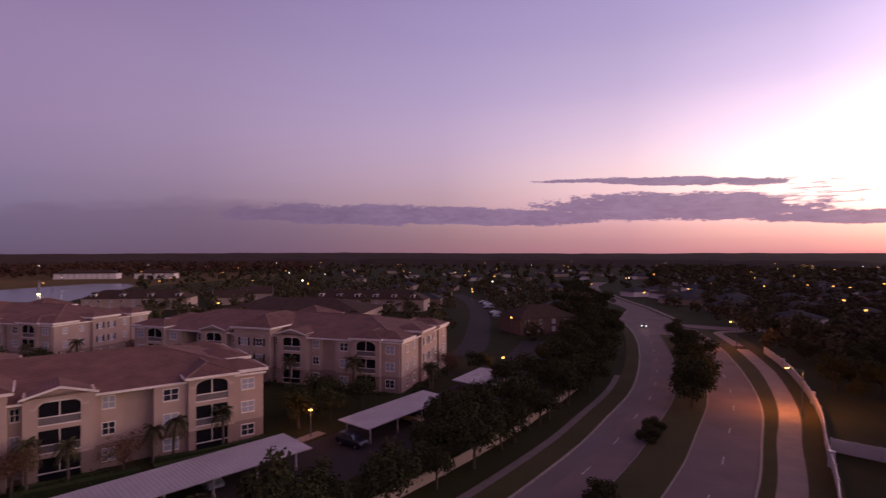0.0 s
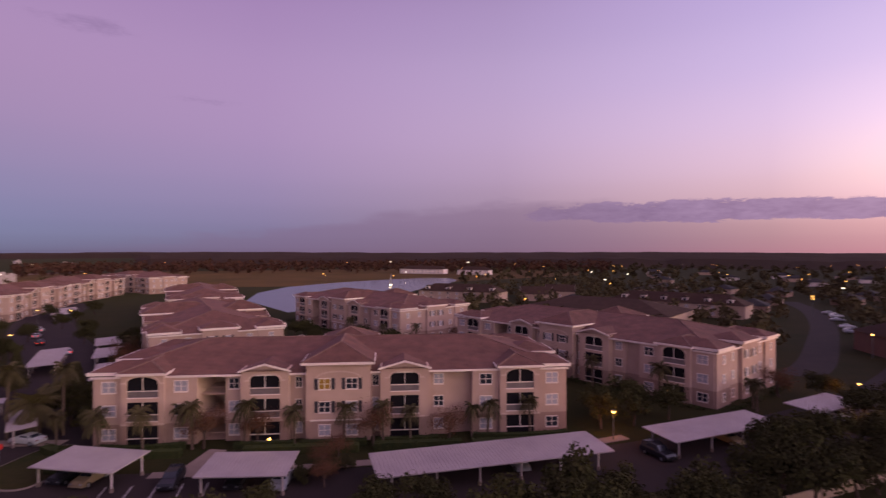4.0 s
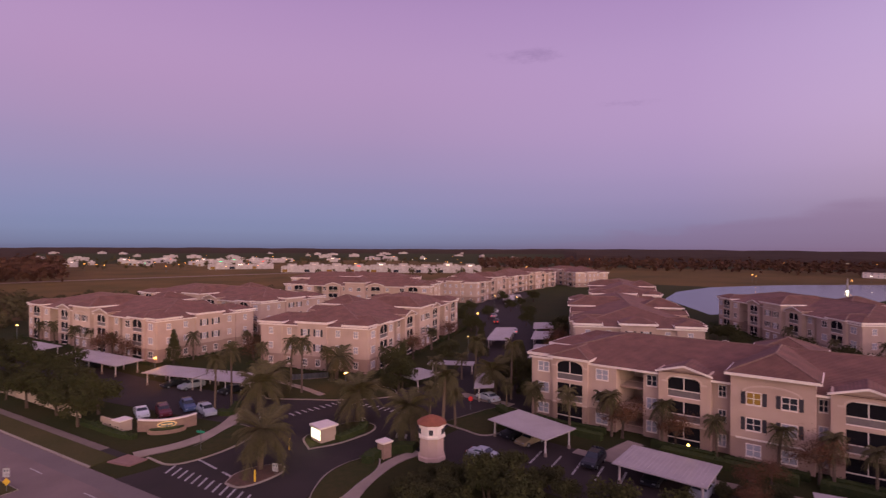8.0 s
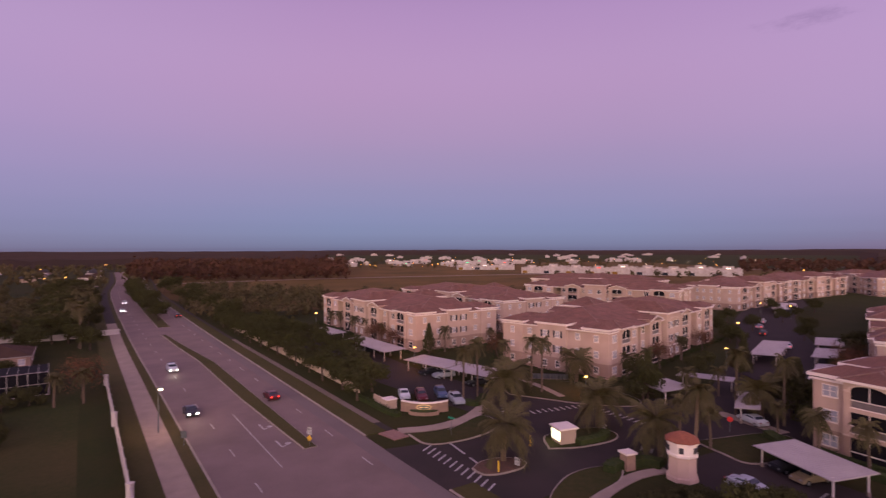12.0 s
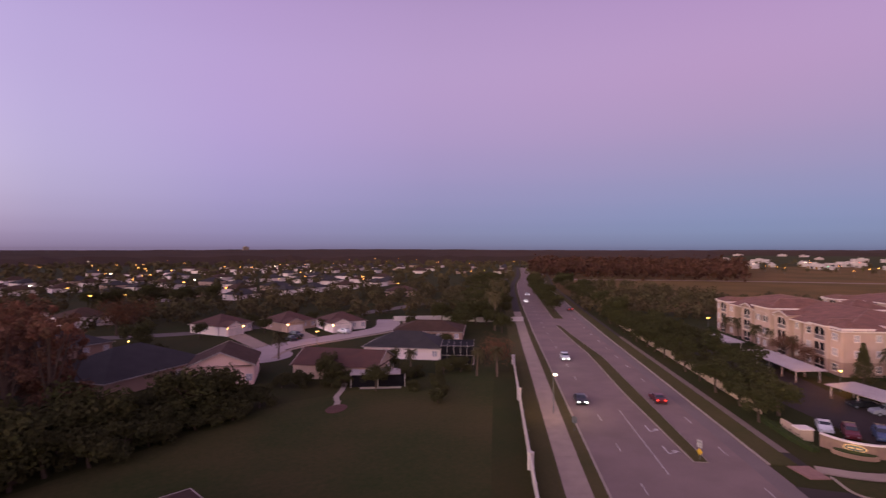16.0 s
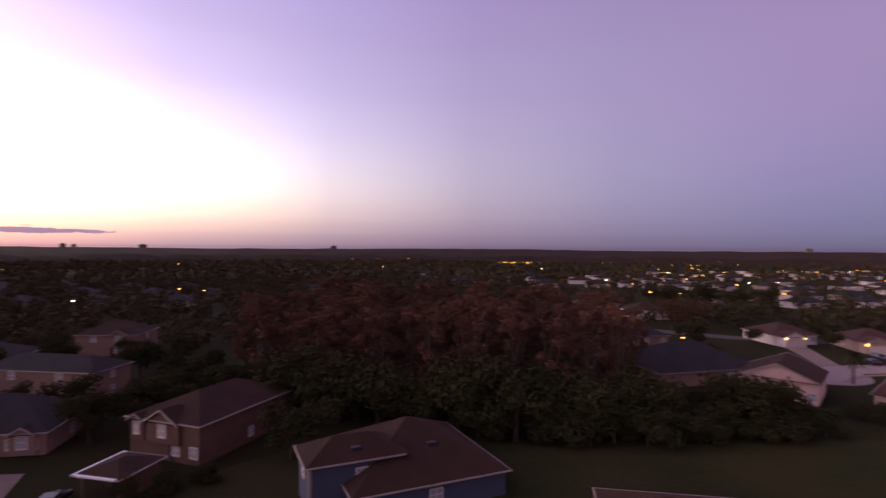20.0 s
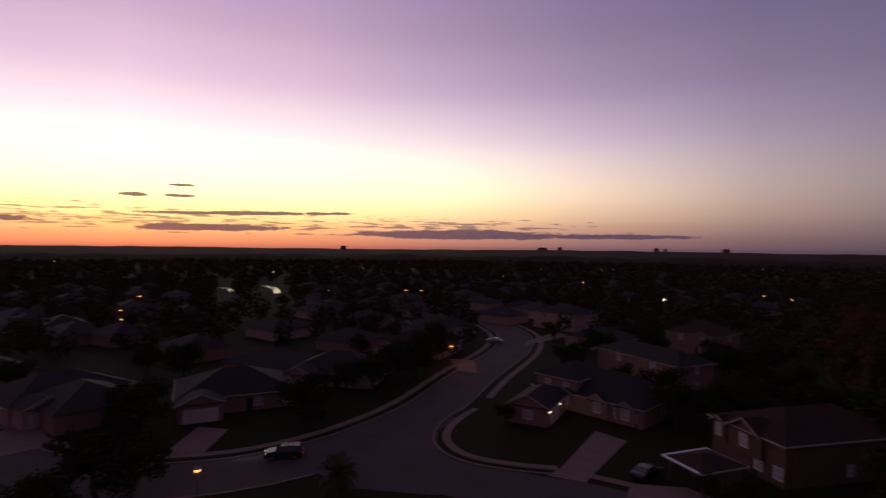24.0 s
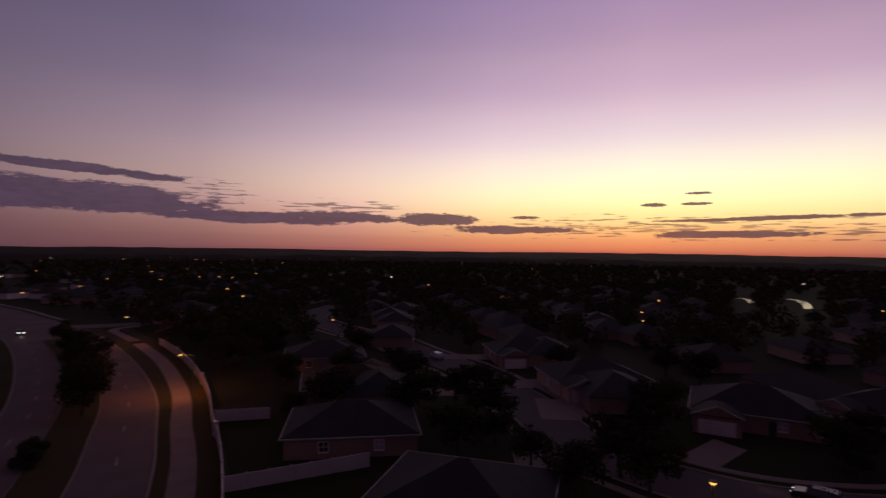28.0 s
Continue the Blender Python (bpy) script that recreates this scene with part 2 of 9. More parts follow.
for spec in [(-48.0, 4.2, 8, 0.9, 0.0), (-80.0, 2.4, 24, 1.6, -0.1), (-108.0, 2.0, 20, 1.3, 0.0), (-33.0, 5.0, 9, 2.4, -0.2)]:
    dark = w.math("MAXIMUM", dark, w.math("MULTIPLY", wisp(*spec), 0.8))
cloud_tone = w.ramp(turn, [(0.0, (0.98, 0.42, 0.42)), (0.1, (0.72, 0.37, 0.45)), (0.25, (0.44, 0.275, 0.47)), (0.5, (0.33, 0.22, 0.40)), (0.8, (0.26, 0.2, 0.33))])
cloud_tone = w.mix(1.0, cloud_tone, w.ramp(w.math("ADD", w.math("MULTIPLY", lumps, 0.5), w.math("MULTIPLY", ragged, 0.5)), [(0.35, (0.82, 0.8, 0.84)), (0.62, (1.18, 1.2, 1.14))]), "MULTIPLY")
sky = w.mix(w.math("MULTIPLY", dark, 0.93), sky, cloud_tone)
# a flat grey veil low in the north-east and faint smudges high up
veil_top = w.math("ADD", 1.0, w.math("MULTIPLY", w.math("EXPONENT", w.math("MULTIPLY", w.math("POWER", w.math("DIVIDE", w.math("SUBTRACT", az, radians(22.0)), radians(26.0)), 2.0), -1.0)), 4.6))
veil = w.math("MULTIPLY", smooth_step(w.math("ADD", w.math("SUBTRACT", veil_top, degrees_up), w.math("MULTIPLY", w.math("SUBTRACT", lumps, 0.5), 2.4)), 0.0, 1.3),
              w.math("MULTIPLY", smooth_step(az, radians(-4), radians(22)), w.math("SUBTRACT", 1.0, smooth_step(az, radians(46), radians(76)))))
sky = w.mix(w.math("MULTIPLY", veil, 0.46), sky, (0.25, 0.165, 0.29, 1))
faint = w.math("MAXIMUM", bank(65.0, 19.3, 5.0, 1.0, -0.2, 1.5), bank(55.0, 14.3, 5.0, 0.6, -0.4, 1.5))
sky = w.mix(w.math("MULTIPLY", faint, 0.4), sky, lin(132, 108, 154))

# the thin clear-air term of a sky whose sun has just set
clear_air = w.add("ShaderNodeTexSky")
clear_air.sky_type = "NISHITA"
clear_air.sun_disc = False
clear_air.sun_elevation = radians(-1.5)
clear_air.sun_rotation = -SUN_AZ
glow = w.add("ShaderNodeBackground")
w.link(sky, glow.inputs[0])
glow.inputs[1].default_value = 1.0
thin = w.add("ShaderNodeBackground")
w.link(clear_air.outputs[0], thin.inputs[0])
thin.inputs[1].default_value = 0.05
both = w.add("ShaderNodeAddShader")
w.link(glow.outputs[0], both.inputs[0])
w.link(thin.outputs[0], both.inputs[1])
w.link(both.outputs[0], w.add("ShaderNodeOutputWorld").inputs[0])

# the last afterglow, broad and weak, from low over the sunset
afterglow = bpy.data.lights.new("afterglow", "SUN")
afterglow.energy, afterglow.angle, afterglow.color = 0.2, radians(30), (1.0, 0.6, 0.48)
lamp = new("afterglow", afterglow)
lamp.matrix_world = look(SUN_DIR * 100 + Vector((0, 0, 22)), (0, 0, 0))

# ---- materials ----
def material(name, color, rough=0.8, metal=0.0, spread=0.25, scale=1.0, fine=8.0, bump=0.2, second=None, spec=0.3, island=0.0, stripes=None):
    """A surface with two scales of variation. second: the other colour of its patches. stripes: (axis, per metre, depth) of ribs or courses."""
    m = bpy.data.materials.new(name)
    m.use_nodes = True
    n = Nodes(m.node_tree)
    pos = n.add("ShaderNodeTexCoord").outputs["Object"]
    big, small = n.noise(pos, scale, 5), n.noise(pos, fine * scale, 4, 0.7)
    other = second or tuple(c * (1 - spread) for c in color)
    k = n.ramp(n.math("ADD", n.math("MULTIPLY", big, 0.65), n.math("MULTIPLY", small, 0.35)), [(0.36, (0, 0, 0)), (0.64, (1, 1, 1))])
    col = n.mix(k, (*color, 1), (*other, 1))
    dirt = n.math("MULTIPLY", n.math("SUBTRACT", small, 0.5), spread)
    col = n.mix(1.0, col, n.mix(n.math("ADD", dirt, 0.5, clamp=True), (0.72, 0.72, 0.72, 1), (1.28, 1.28, 1.28, 1)), "MULTIPLY")
    height = small
    if stripes:
        axis, per, depth = stripes
        s = n.add("ShaderNodeSeparateXYZ")
        n.link(pos, s.inputs[0])
        wave = n.math("SINE", n.math("MULTIPLY", s.outputs[axis], per * 2 * math.pi))
        wave = n.math("ADD", n.math("MULTIPLY", wave, 0.5), 0.5)
        col = n.mix(n.math("MULTIPLY", wave, depth), col, (color[0] * 0.45, color[1] * 0.45, color[2] * 0.45, 1))
        height = n.math("ADD", n.math("MULTIPLY", small, 0.3), wave)
    if island:
        info = n.add("ShaderNodeObjectInfo").outputs["Random"]
        leaf = n.add("ShaderNodeNewGeometry").outputs["Random Per Island"]
        v = n.math("ADD", n.math("MULTIPLY", info, island), n.math("MULTIPLY", leaf, island))
        col = n.mix(1.0, col, n.mix(v, (0.6, 0.6, 0.6, 1), (1.45, 1.35, 1.2, 1)), "MULTIPLY")
    p = n.add("ShaderNodeBsdfPrincipled")
    n.link(col, p.inputs["Base Color"])
    p.inputs["Roughness"].default_value, p.inputs["Metallic"].default_value = rough, metal
    p.inputs["Specular IOR Level"].default_value = spec
    if rough >= 0.8:
        p.inputs["Diffuse Roughness"].default_value = 0.9
    if bump:
        b = n.add("ShaderNodeBump")
        b.inputs["Strength"].default_value, b.inputs["Distance"].default_value = bump, 0.05
        n.put(b.inputs["Height"], height)
        n.link(b.outputs[0], p.inputs["Normal"])
    n.link(p.outputs[0], n.add("ShaderNodeOutputMaterial").inputs[0])
    return m


def glowing(name, color, strength):
    m = bpy.data.materials.new(name)
    m.use_nodes = True
    n = Nodes(m.node_tree)
    e = n.add("ShaderNodeEmission")
    e.inputs[0].default_value, e.inputs[1].default_value = (*color, 1), strength
    n.link(e.outputs[0], n.add("ShaderNodeOutputMaterial").inputs[0])
    return m


GRASS = material("grass", (0.020, 0.023, 0.008), 0.95, scale=0.06, fine=25, second=(0.032, 0.026, 0.010), bump=0.5, spec=0.05)
LAWN = material("lawn", (0.020, 0.026, 0.008), 0.95, scale=0.045, fine=30, second=(0.046, 0.035, 0.015), bump=0.6, spec=0.05)
VERGE = material("verge_grass", (0.040, 0.037, 0.014), 0.95, scale=0.08, fine=25, second=(0.060, 0.045, 0.020), bump=0.5, spec=0.05)
MEADOW = material("dry_meadow", (0.102, 0.055, 0.023), 0.95, scale=0.02, fine=30, second=(0.056, 0.038, 0.014), bump=0.5, spec=0.05)
ROAD = material("worn_asphalt", (0.159, 0.106, 0.101), 0.85, scale=0.15, fine=40, second=(0.116, 0.080, 0.075), bump=0.15, spec=0.1)
STREET = material("street_asphalt", (0.105, 0.080, 0.080), 0.88, scale=0.15, fine=40, second=(0.082, 0.063, 0.062), bump=0.15, spec=0.1)
DARK_ROAD = material("dark_asphalt", (0.035, 0.024, 0.023), 0.85, scale=0.2, fine=40, second=(0.025, 0.019, 0.018), bump=0.15, spec=0.1)
CONCRETE = material("concrete", (0.242, 0.175, 0.146), 0.85, scale=0.4, fine=14, second=(0.190, 0.139, 0.116), bump=0.1, spec=0.1)
KERB = material("kerb_concrete", (0.258, 0.192, 0.163), 0.8, scale=0.6, fine=10, second=(0.184, 0.144, 0.122), bump=0.1)
PAINT = material("road_paint", (0.42, 0.37, 0.36), 0.7, scale=2, fine=8, second=(0.2, 0.17, 0.165), bump=0.0)
YELLOW = material("yellow_paint", (0.65, 0.38, 0.03), 0.6, scale=2, fine=8, bump=0.0)
STUCCO = material("beige_stucco", (0.492, 0.336, 0.267), 0.9, scale=0.35, fine=30, second=(0.419, 0.281, 0.221), bump=0.25)
STUCCO_LOW = material("tan_stucco", (0.335, 0.212, 0.165), 0.9, scale=0.35, fine=30, second=(0.275, 0.172, 0.134), bump=0.25)
STUCCO_MID = material("rose_stucco", (0.58, 0.41, 0.335), 0.9, scale=0.35, fine=30, second=(0.49, 0.345, 0.28), bump=0.25)
TRIM = material("white_trim", (0.76, 0.62, 0.54), 0.6, scale=0.8, fine=10, second=(0.66, 0.53, 0.46), bump=0.05)
TILE = material("clay_roof_tile", (0.176, 0.077, 0.059), 0.85, scale=0.5, fine=7, second=(0.096, 0.041, 0.033), spread=0.9, bump=0.6, stripes=(2, 9, 0.3))
RIDGE = material("ridge_tile", (0.205, 0.118, 0.096), 0.85, scale=1.5, fine=6, second=(0.13, 0.07, 0.056), bump=0.3)
SHINGLE_RED = material("red_brown_shingle", (0.078, 0.032, 0.025), 0.9, scale=0.4, fine=20, second=(0.055, 0.026, 0.022), bump=0.4)
SHINGLE_GREY = material("grey_shingle", (0.042, 0.035, 0.037), 0.9, scale=0.4, fine=20, second=(0.030, 0.026, 0.027), bump=0.4, spec=0.15)
SHINGLE_BROWN = material("brown_shingle", (0.062, 0.034, 0.026), 0.9, scale=0.4, fine=20, second=(0.043, 0.024, 0.018), bump=0.4, spec=0.1)
GLASS = material("window_glass", (0.03, 0.032, 0.04), 0.08, scale=0.6, fine=3, spec=0.6, bump=0.0)
BLIND = material("closed_blind", (0.36, 0.33, 0.37), 0.5, scale=0.5, fine=3, spec=0.5, bump=0.0, stripes=(2, 12, 0.25))
LIT = glowing("lit_room", (1.0, 0.45, 0.12), 0.22)
SCREEN = material("dark_insect_screen", (0.014, 0.012, 0.014), 0.8, scale=2, fine=10, bump=0.0, spec=0.05)
RAIL = material("rail_grey", (0.17, 0.13, 0.125), 0.6, scale=2, fine=6, bump=0.0)
METAL = material("white_ribbed_metal", (0.400, 0.327, 0.309), 0.45, metal=0.1, scale=0.3, fine=8, second=(0.320, 0.261, 0.251), bump=0.05)
POST = material("white_post", (0.552, 0.456, 0.414), 0.6, scale=1, fine=6, bump=0.0)
VINYL = material("white_vinyl_fence", (0.506, 0.416, 0.377), 0.5, scale=0.4, fine=8, second=(0.423, 0.344, 0.311), bump=0.03)
SHUTTER = material("dark_shutter", (0.046, 0.036, 0.041), 0.6, scale=1, fine=6, bump=0.0, stripes=(2, 10, 0.5))
DOOR_RED = material("red_door", (0.230, 0.016, 0.015), 0.5, scale=1, fine=6, bump=0.0)
BARK = material("bark", (0.083, 0.052, 0.037), 0.95, scale=1.5, fine=8, bump=0.6)
PALM_BARK = material("palm_bark", (0.147, 0.096, 0.067), 0.95, scale=1.5, fine=8, bump=0.6, stripes=(2, 3, 0.4))
LEAF_OAK = material("oak_leaves", (0.052, 0.055, 0.022), 0.85, scale=0.8, fine=6, second=(0.076, 0.066, 0.027), bump=0.0, spec=0.04, island=0.14)
LEAF_DARK = material("dark_leaves", (0.053, 0.054, 0.025), 0.85, scale=0.8, fine=6, second=(0.078, 0.068, 0.028), bump=0.0, spec=0.04, island=0.14)
LEAF_RUST = material("rust_leaves", (0.134, 0.054, 0.033), 0.85, scale=0.8, fine=6, second=(0.088, 0.054, 0.033), bump=0.0, spec=0.05, island=0.5)
LEAF_CYPRESS = material("cypress_leaves", (0.213, 0.089, 0.060), 0.85, scale=0.5, fine=6, second=(0.121, 0.081, 0.053), bump=0.0, spec=0.03, island=0.3)
LEAF_BARE = material("bare_twigs", (0.163, 0.091, 0.068), 0.9, scale=0.8, fine=6, second=(0.111, 0.055, 0.039), bump=0.0, spec=0.03, island=0.3)
FROND = material("palm_frond", (0.095, 0.076, 0.042), 0.8, scale=0.8, fine=6, second=(0.070, 0.061, 0.027), bump=0.0, spec=0.1, island=0.4)
HEDGE_LEAF = material("hedge_leaves", (0.027, 0.039, 0.014), 0.85, scale=1.5, fine=6, second=(0.042, 0.048, 0.017), bump=0.0, spec=0.08, island=0.4)
WATER = material("lake_water", (0.02, 0.022, 0.035), 0.16, scale=0.05, fine=30, spec=0.17, bump=0.08)
LAMP_AMBER = glowing("sodium_lamp", (1.0, 0.46, 0.09), 13.0)
LAMP_FAR = glowing("far_sodium_lamp", (1.0, 0.42, 0.08), 7.0)
LAMP_WHITE = glowing("white_lamp", (1.0, 0.82, 0.55), 12.0)
HEADLIGHT = glowing("headlight", (1.0, 0.93, 0.8), 25.0)
TAILLIGHT = glowing("tail_light", (1.0, 0.05, 0.03), 4.0)
RUBBER = material("tyre_rubber", (0.02, 0.02, 0.02), 0.8, bump=0.0)
ALLOY = material("wheel_alloy", (0.4, 0.4, 0.42), 0.35, metal=0.8, bump=0.0)
STEEL = material("painted_steel", (0.12, 0.12, 0.12), 0.5, metal=0.4, bump=0.0)
BRICK = material("brown_brick", (0.184, 0.096, 0.067), 0.9, scale=0.8, fine=20, second=(0.138, 0.072, 0.052), bump=0.3, stripes=(2, 6, 0.2))

# ---- mesh helpers ----
class Shape:
    """Vertices and faces of one part."""

    def __init__(self):
        self.v, self.f = [], []

    def quad(self, *pts):
        i = len(self.v)
        self.v.extend(pts)
        self.f.append(tuple(range(i, i + len(pts))))
        return self

    def box(self, x0, y0, z0, x1, y1, z1):
        i = len(self.v)
        self.v += [(x0, y0, z0), (x1, y0, z0), (x1, y1, z0), (x0, y1, z0), (x0, y0, z1), (x1, y0, z1), (x1, y1, z1), (x0, y1, z1)]
        self.f += [(i, i + 3, i + 2, i + 1), (i + 4, i + 5, i + 6, i + 7), (i, i + 1, i + 5, i + 4), (i + 1, i + 2, i + 6, i + 5), (i + 2, i + 3, i + 7, i + 6), (i + 3, i, i + 4, i + 7)]
        return self

    def rod(self, a, b, ra, rb=None, n=8):
        """A tapered rod from a to b with closed ends."""
        rb = ra if rb is None else rb
        a, b = Vector(a), Vector(b)
        d = (b - a).normalized()
        s = d.orthogonal().normalized()
        t = d.cross(s)
        i = len(self.v)
        for p, r in ((a, ra), (b, rb)):
            for k in range(n):
                w_ = 2 * math.pi * k / n
                self.v.append(tuple(p + (s * math.cos(w_) + t * math.sin(w_)) * r))
        for k in range(n):
            self.f.append((i + k, i + (k + 1) % n, i + n + (k + 1) % n, i + n + k))
        self.f.append(tuple(i + n - 1 - k for k in range(n)))
        self.f.append(tuple(i + n + k for k in range(n)))
        return self

    def lathe(self, profile, n=16, cx=0, cy=0):
        """Rings (radius, z) turned about the z axis."""
        i = len(self.v)
        for r, z in profile:
            for k in range(n):
                w_ = 2 * math.pi * k / n
                self.v.append((cx + r * math.cos(w_), cy + r * math.sin(w_), z))
        for j in range(len(profile) - 1):
            for k in range(n):
                a, b = i + j * n + k, i + j * n + (k + 1) % n
                self.f.append((a, b, b + n, a + n))
        self.f.append(tuple(i + n - 1 - k for k in range(n)))
        self.f.append(tuple(i + (len(profile) - 1) * n + k for k in range(n)))
        return self

    def prism(self, outline, z0, z1):
        """An outline in plan (counter-clockwise) pulled up from z0 to z1."""
        i, n = len(self.v), len(outline)
        self.v += [(x, y, z0) for x, y in outline] + [(x, y, z1) for x, y in outline]
        self.f.append(tuple(i + n - 1 - k for k in range(n)))
        self.f.append(tuple(i + n + k for k in range(n)))
        for k in range(n):
            self.f.append((i + k, i + (k + 1) % n, i + n + (k + 1) % n, i + n + k))
        return self

    def mesh(self, name):
        me = bpy.data.meshes.new(name)
        me.from_pydata([tuple(p) for p in self.v], [], self.f)
        me.update()
        return me


def part(name, shape, mat, parent=None, label="", smooth=False):
    me = shape.mesh(name) if isinstance(shape, Shape) else shape
    if not me.materials:
        me.materials.append(mat)
    if smooth:
        for p in me.polygons:
            p.use_smooth = True
    ob = new(name, me)
    if parent is not None:
        ob.parent = parent
    if label:
        tagged(ob, label)
    return ob


def thing(name, m, label, category, group="", kind=""):
    ob = new(name)
    ob.matrix_world = m
    return tagged(ob, label, category, group, kind)


def structure(name, shape, mat, label, category):
    return tagged(part(name, shape, mat), label, category, kind="structure")


def smooth_line(pts, step=4.0):
    """A Catmull-Rom line through plan points, about one point every step metres."""
    pts = [Vector((*p, 0)) for p in pts]
    ext = [pts[0] * 2 - pts[1]] + pts + [pts[-1] * 2 - pts[-2]]
    out = []
    for i in range(1, len(ext) - 2):
        a, b, c, d = ext[i - 1:i + 3]
        n = max(1, int((c - b).length / step))
        for k in range(n):
            t = k / n
            out.append(0.5 * ((2 * b) + (c - a) * t + (2 * a - 5 * b + 4 * c - d) * t * t + (3 * b - a - 3 * c + d) * t ** 3))
    out.append(pts[-1])
    return out


def normals(line):
    """Unit normals to the left of a plan line."""
    out = []
    for i in range(len(line)):
        d = (line[min(i + 1, len(line) - 1)] - line[max(i - 1, 0)]).normalized()
        out.append(Vector((-d.y, d.x, 0)))
    return out


def ribbon(shape, line, a, b, z0, z1, i0=0, i1=None):
    """A slab along a line, between the offsets a and b to its left, from height z0 to z1."""
    nor = normals(line)
    i1 = len(line) if i1 is None else i1
    base = len(shape.v)
    for i in range(i0, i1):
        fa = a(i) if callable(a) else a
        fb = b(i) if callable(b) else b
        p, q = line[i] + nor[i] * fa, line[i] + nor[i] * fb
        shape.v += [(p.x, p.y, z0), (q.x, q.y, z0), (q.x, q.y, z1), (p.x, p.y, z1)]
    n = i1 - i0
    for k in range(n - 1):
        o = base + 4 * k
        for e in range(4):
            shape.f.append((o + e, o + (e + 1) % 4, o + 4 + (e + 1) % 4, o + 4 + e)[::-1])
    shape.f.append((base, base + 1, base + 2, base + 3))
    o = base + 4 * (n - 1)
    shape.f.append((o + 3, o + 2, o + 1, o))
    return shape


def disc(shape, cx, cy, rx, ry, z0, z1, n=24, rot=0.0, wobble=0.0, rng=None):
    pts = []
    for k in range(n):
        w_ = 2 * math.pi * k / n
        r = 1 + (rng.uniform(-wobble, wobble) if rng else 0)
        x, y = rx * r * math.cos(w_), ry * r * math.sin(w_)
        pts.append((cx + x * math.cos(rot) - y * math.sin(rot), cy + x * math.sin(rot) + y * math.cos(rot)))
    return shape.prism(pts, z0, z1)


# ---- ground, roads ----
rng = random.Random(7)
g = Shape()
rings = [0, 60, 130, 260, 500, 900, 1600, 2800, 4900]
for r in rings[1:]:
    for k in range(72):
        w_ = 2 * math.pi * k / 72
        g.v.append((r * math.cos(w_), r * math.sin(w_), 0))
g.v.append((0, 0, 0))
for k in range(72):
    g.f.append((len(g.v) - 1, k, (k + 1) % 72))
for j in range(len(rings) - 2):
    for k in range(72):
        a, b = j * 72 + k, j * 72 + (k + 1) % 72
        g.f.append((a, a + 72, b + 72, b))
structure("ground", g, GRASS, "dark green grass reaching out to the horizon", "ground")

# the near kerb of the avenue, from the far south-west past the viewpoint to the north-east
KERB_LINE = smooth_line([(-560, -478), (-403, -342), (-296, -255), (-214, -182), (-141, -115), (-97.2, -73.9), (-50.8, -30.3), (-9, 9.5), (16, 35.5), (34, 58.8), (44.3, 75), (55.9, 95.0), (67.9, 123.3),
                         (79.4, 157.3), (87, 189), (91, 225), (95.5, 258), (97.5, 290), (103, 340), (115, 400), (140, 460)], 4.0)


def along(line, p):
    """Index of the point of a line nearest to p."""
    p = Vector((*p, 0))
    return min(range(len(line)), key=lambda i: (line[i] - p).length)


I_JUNC_S, I_JUNC_N = along(KERB_LINE, (-59.5, -38.5)), along(KERB_LINE, (-28, -9))
I_SIDE_A, I_SIDE_B = along(KERB_LINE, (84, 188)), along(KERB_LINE, (87, 212))
I_FAR_GAP = along(KERB_LINE, (-141, -115))


def swing(i):
    """How far the near footway draws away from the kerb north of the bend."""
    y = KERB_LINE[i].y
    return -2.0 * min(1.0, max(0.0, (y - 78.0) / 45.0))



I_NARROW = along(KERB_LINE, (90, 214))


def avenue_far(i):
    """The avenue's far edge; it narrows to one road beyond the side street."""
    return 21.3 - 12.3 * min(1.0, max(0.0, (KERB_LINE[i].y - 205.0) / 40.0))


s = ribbon(Shape(), KERB_LINE, 0.0, avenue_far, -0.2, 0.03)
structure("road_avenue", s, ROAD, "worn grey asphalt avenue with two carriageways", "road")
structure("road_edge", ribbon(Shape(), KERB_LINE, 18.9, 21.2, 0.02, 0.034, 0, I_NARROW - 3), material("patched_asphalt", (0.098, 0.069, 0.067), 0.9, scale=0.1, fine=40, second=(0.125, 0.088, 0.085), bump=0.15), "darker patched strip along the far kerb", "road")
# medians
I_MED = I_FAR_GAP - 2


def median_near(i):
    """Offset of the southern median's near edge: it swings out where the turning lane begins."""
    t = (i - I_MED) / (I_JUNC_S - I_MED)
    return min(8.6 + 6.0 * t, 10.9 + 0.5 * t) + (0.9 * max(0.0, t - 0.75) * 4 if t > 0.75 else 0.0)


def median_far(i):
    t = (i - I_MED) / (I_JUNC_S - I_MED)
    return min(10.0 + 9.0 * t, 14.0 + 0.2 * t)


s = Shape()
ribbon(s, KERB_LINE, lambda i: median_near(i), lambda i: median_far(i), 0.03, 0.15, I_MED, I_JUNC_S + 1)
ribbon(s, KERB_LINE, 8.1, 13.8, 0.03, 0.15, I_JUNC_N, along(KERB_LINE, (80, 172)))
ribbon(s, KERB_LINE, 9.5, 13.5, 0.03, 0.15, 0, I_FAR_GAP - 6)
structure("median_kerb", s, KERB, "pale concrete kerb of the planted medians", "kerb")
s = Shape()
ribbon(s, KERB_LINE, lambda i: median_near(i) + 0.15, lambda i: median_far(i) - 0.15, 0.1, 0.19, I_MED, I_JUNC_S + 1)
ribbon(s, KERB_LINE, 8.25, 13.65, 0.1, 0.19, I_JUNC_N, along(KERB_LINE, (80, 172)))
ribbon(s, KERB_LINE, 9.65, 13.35, 0.1, 0.19, 0, I_FAR_GAP - 6)
structure("median_grass", s, VERGE, "dark grass of the medians in the avenue", "grass")
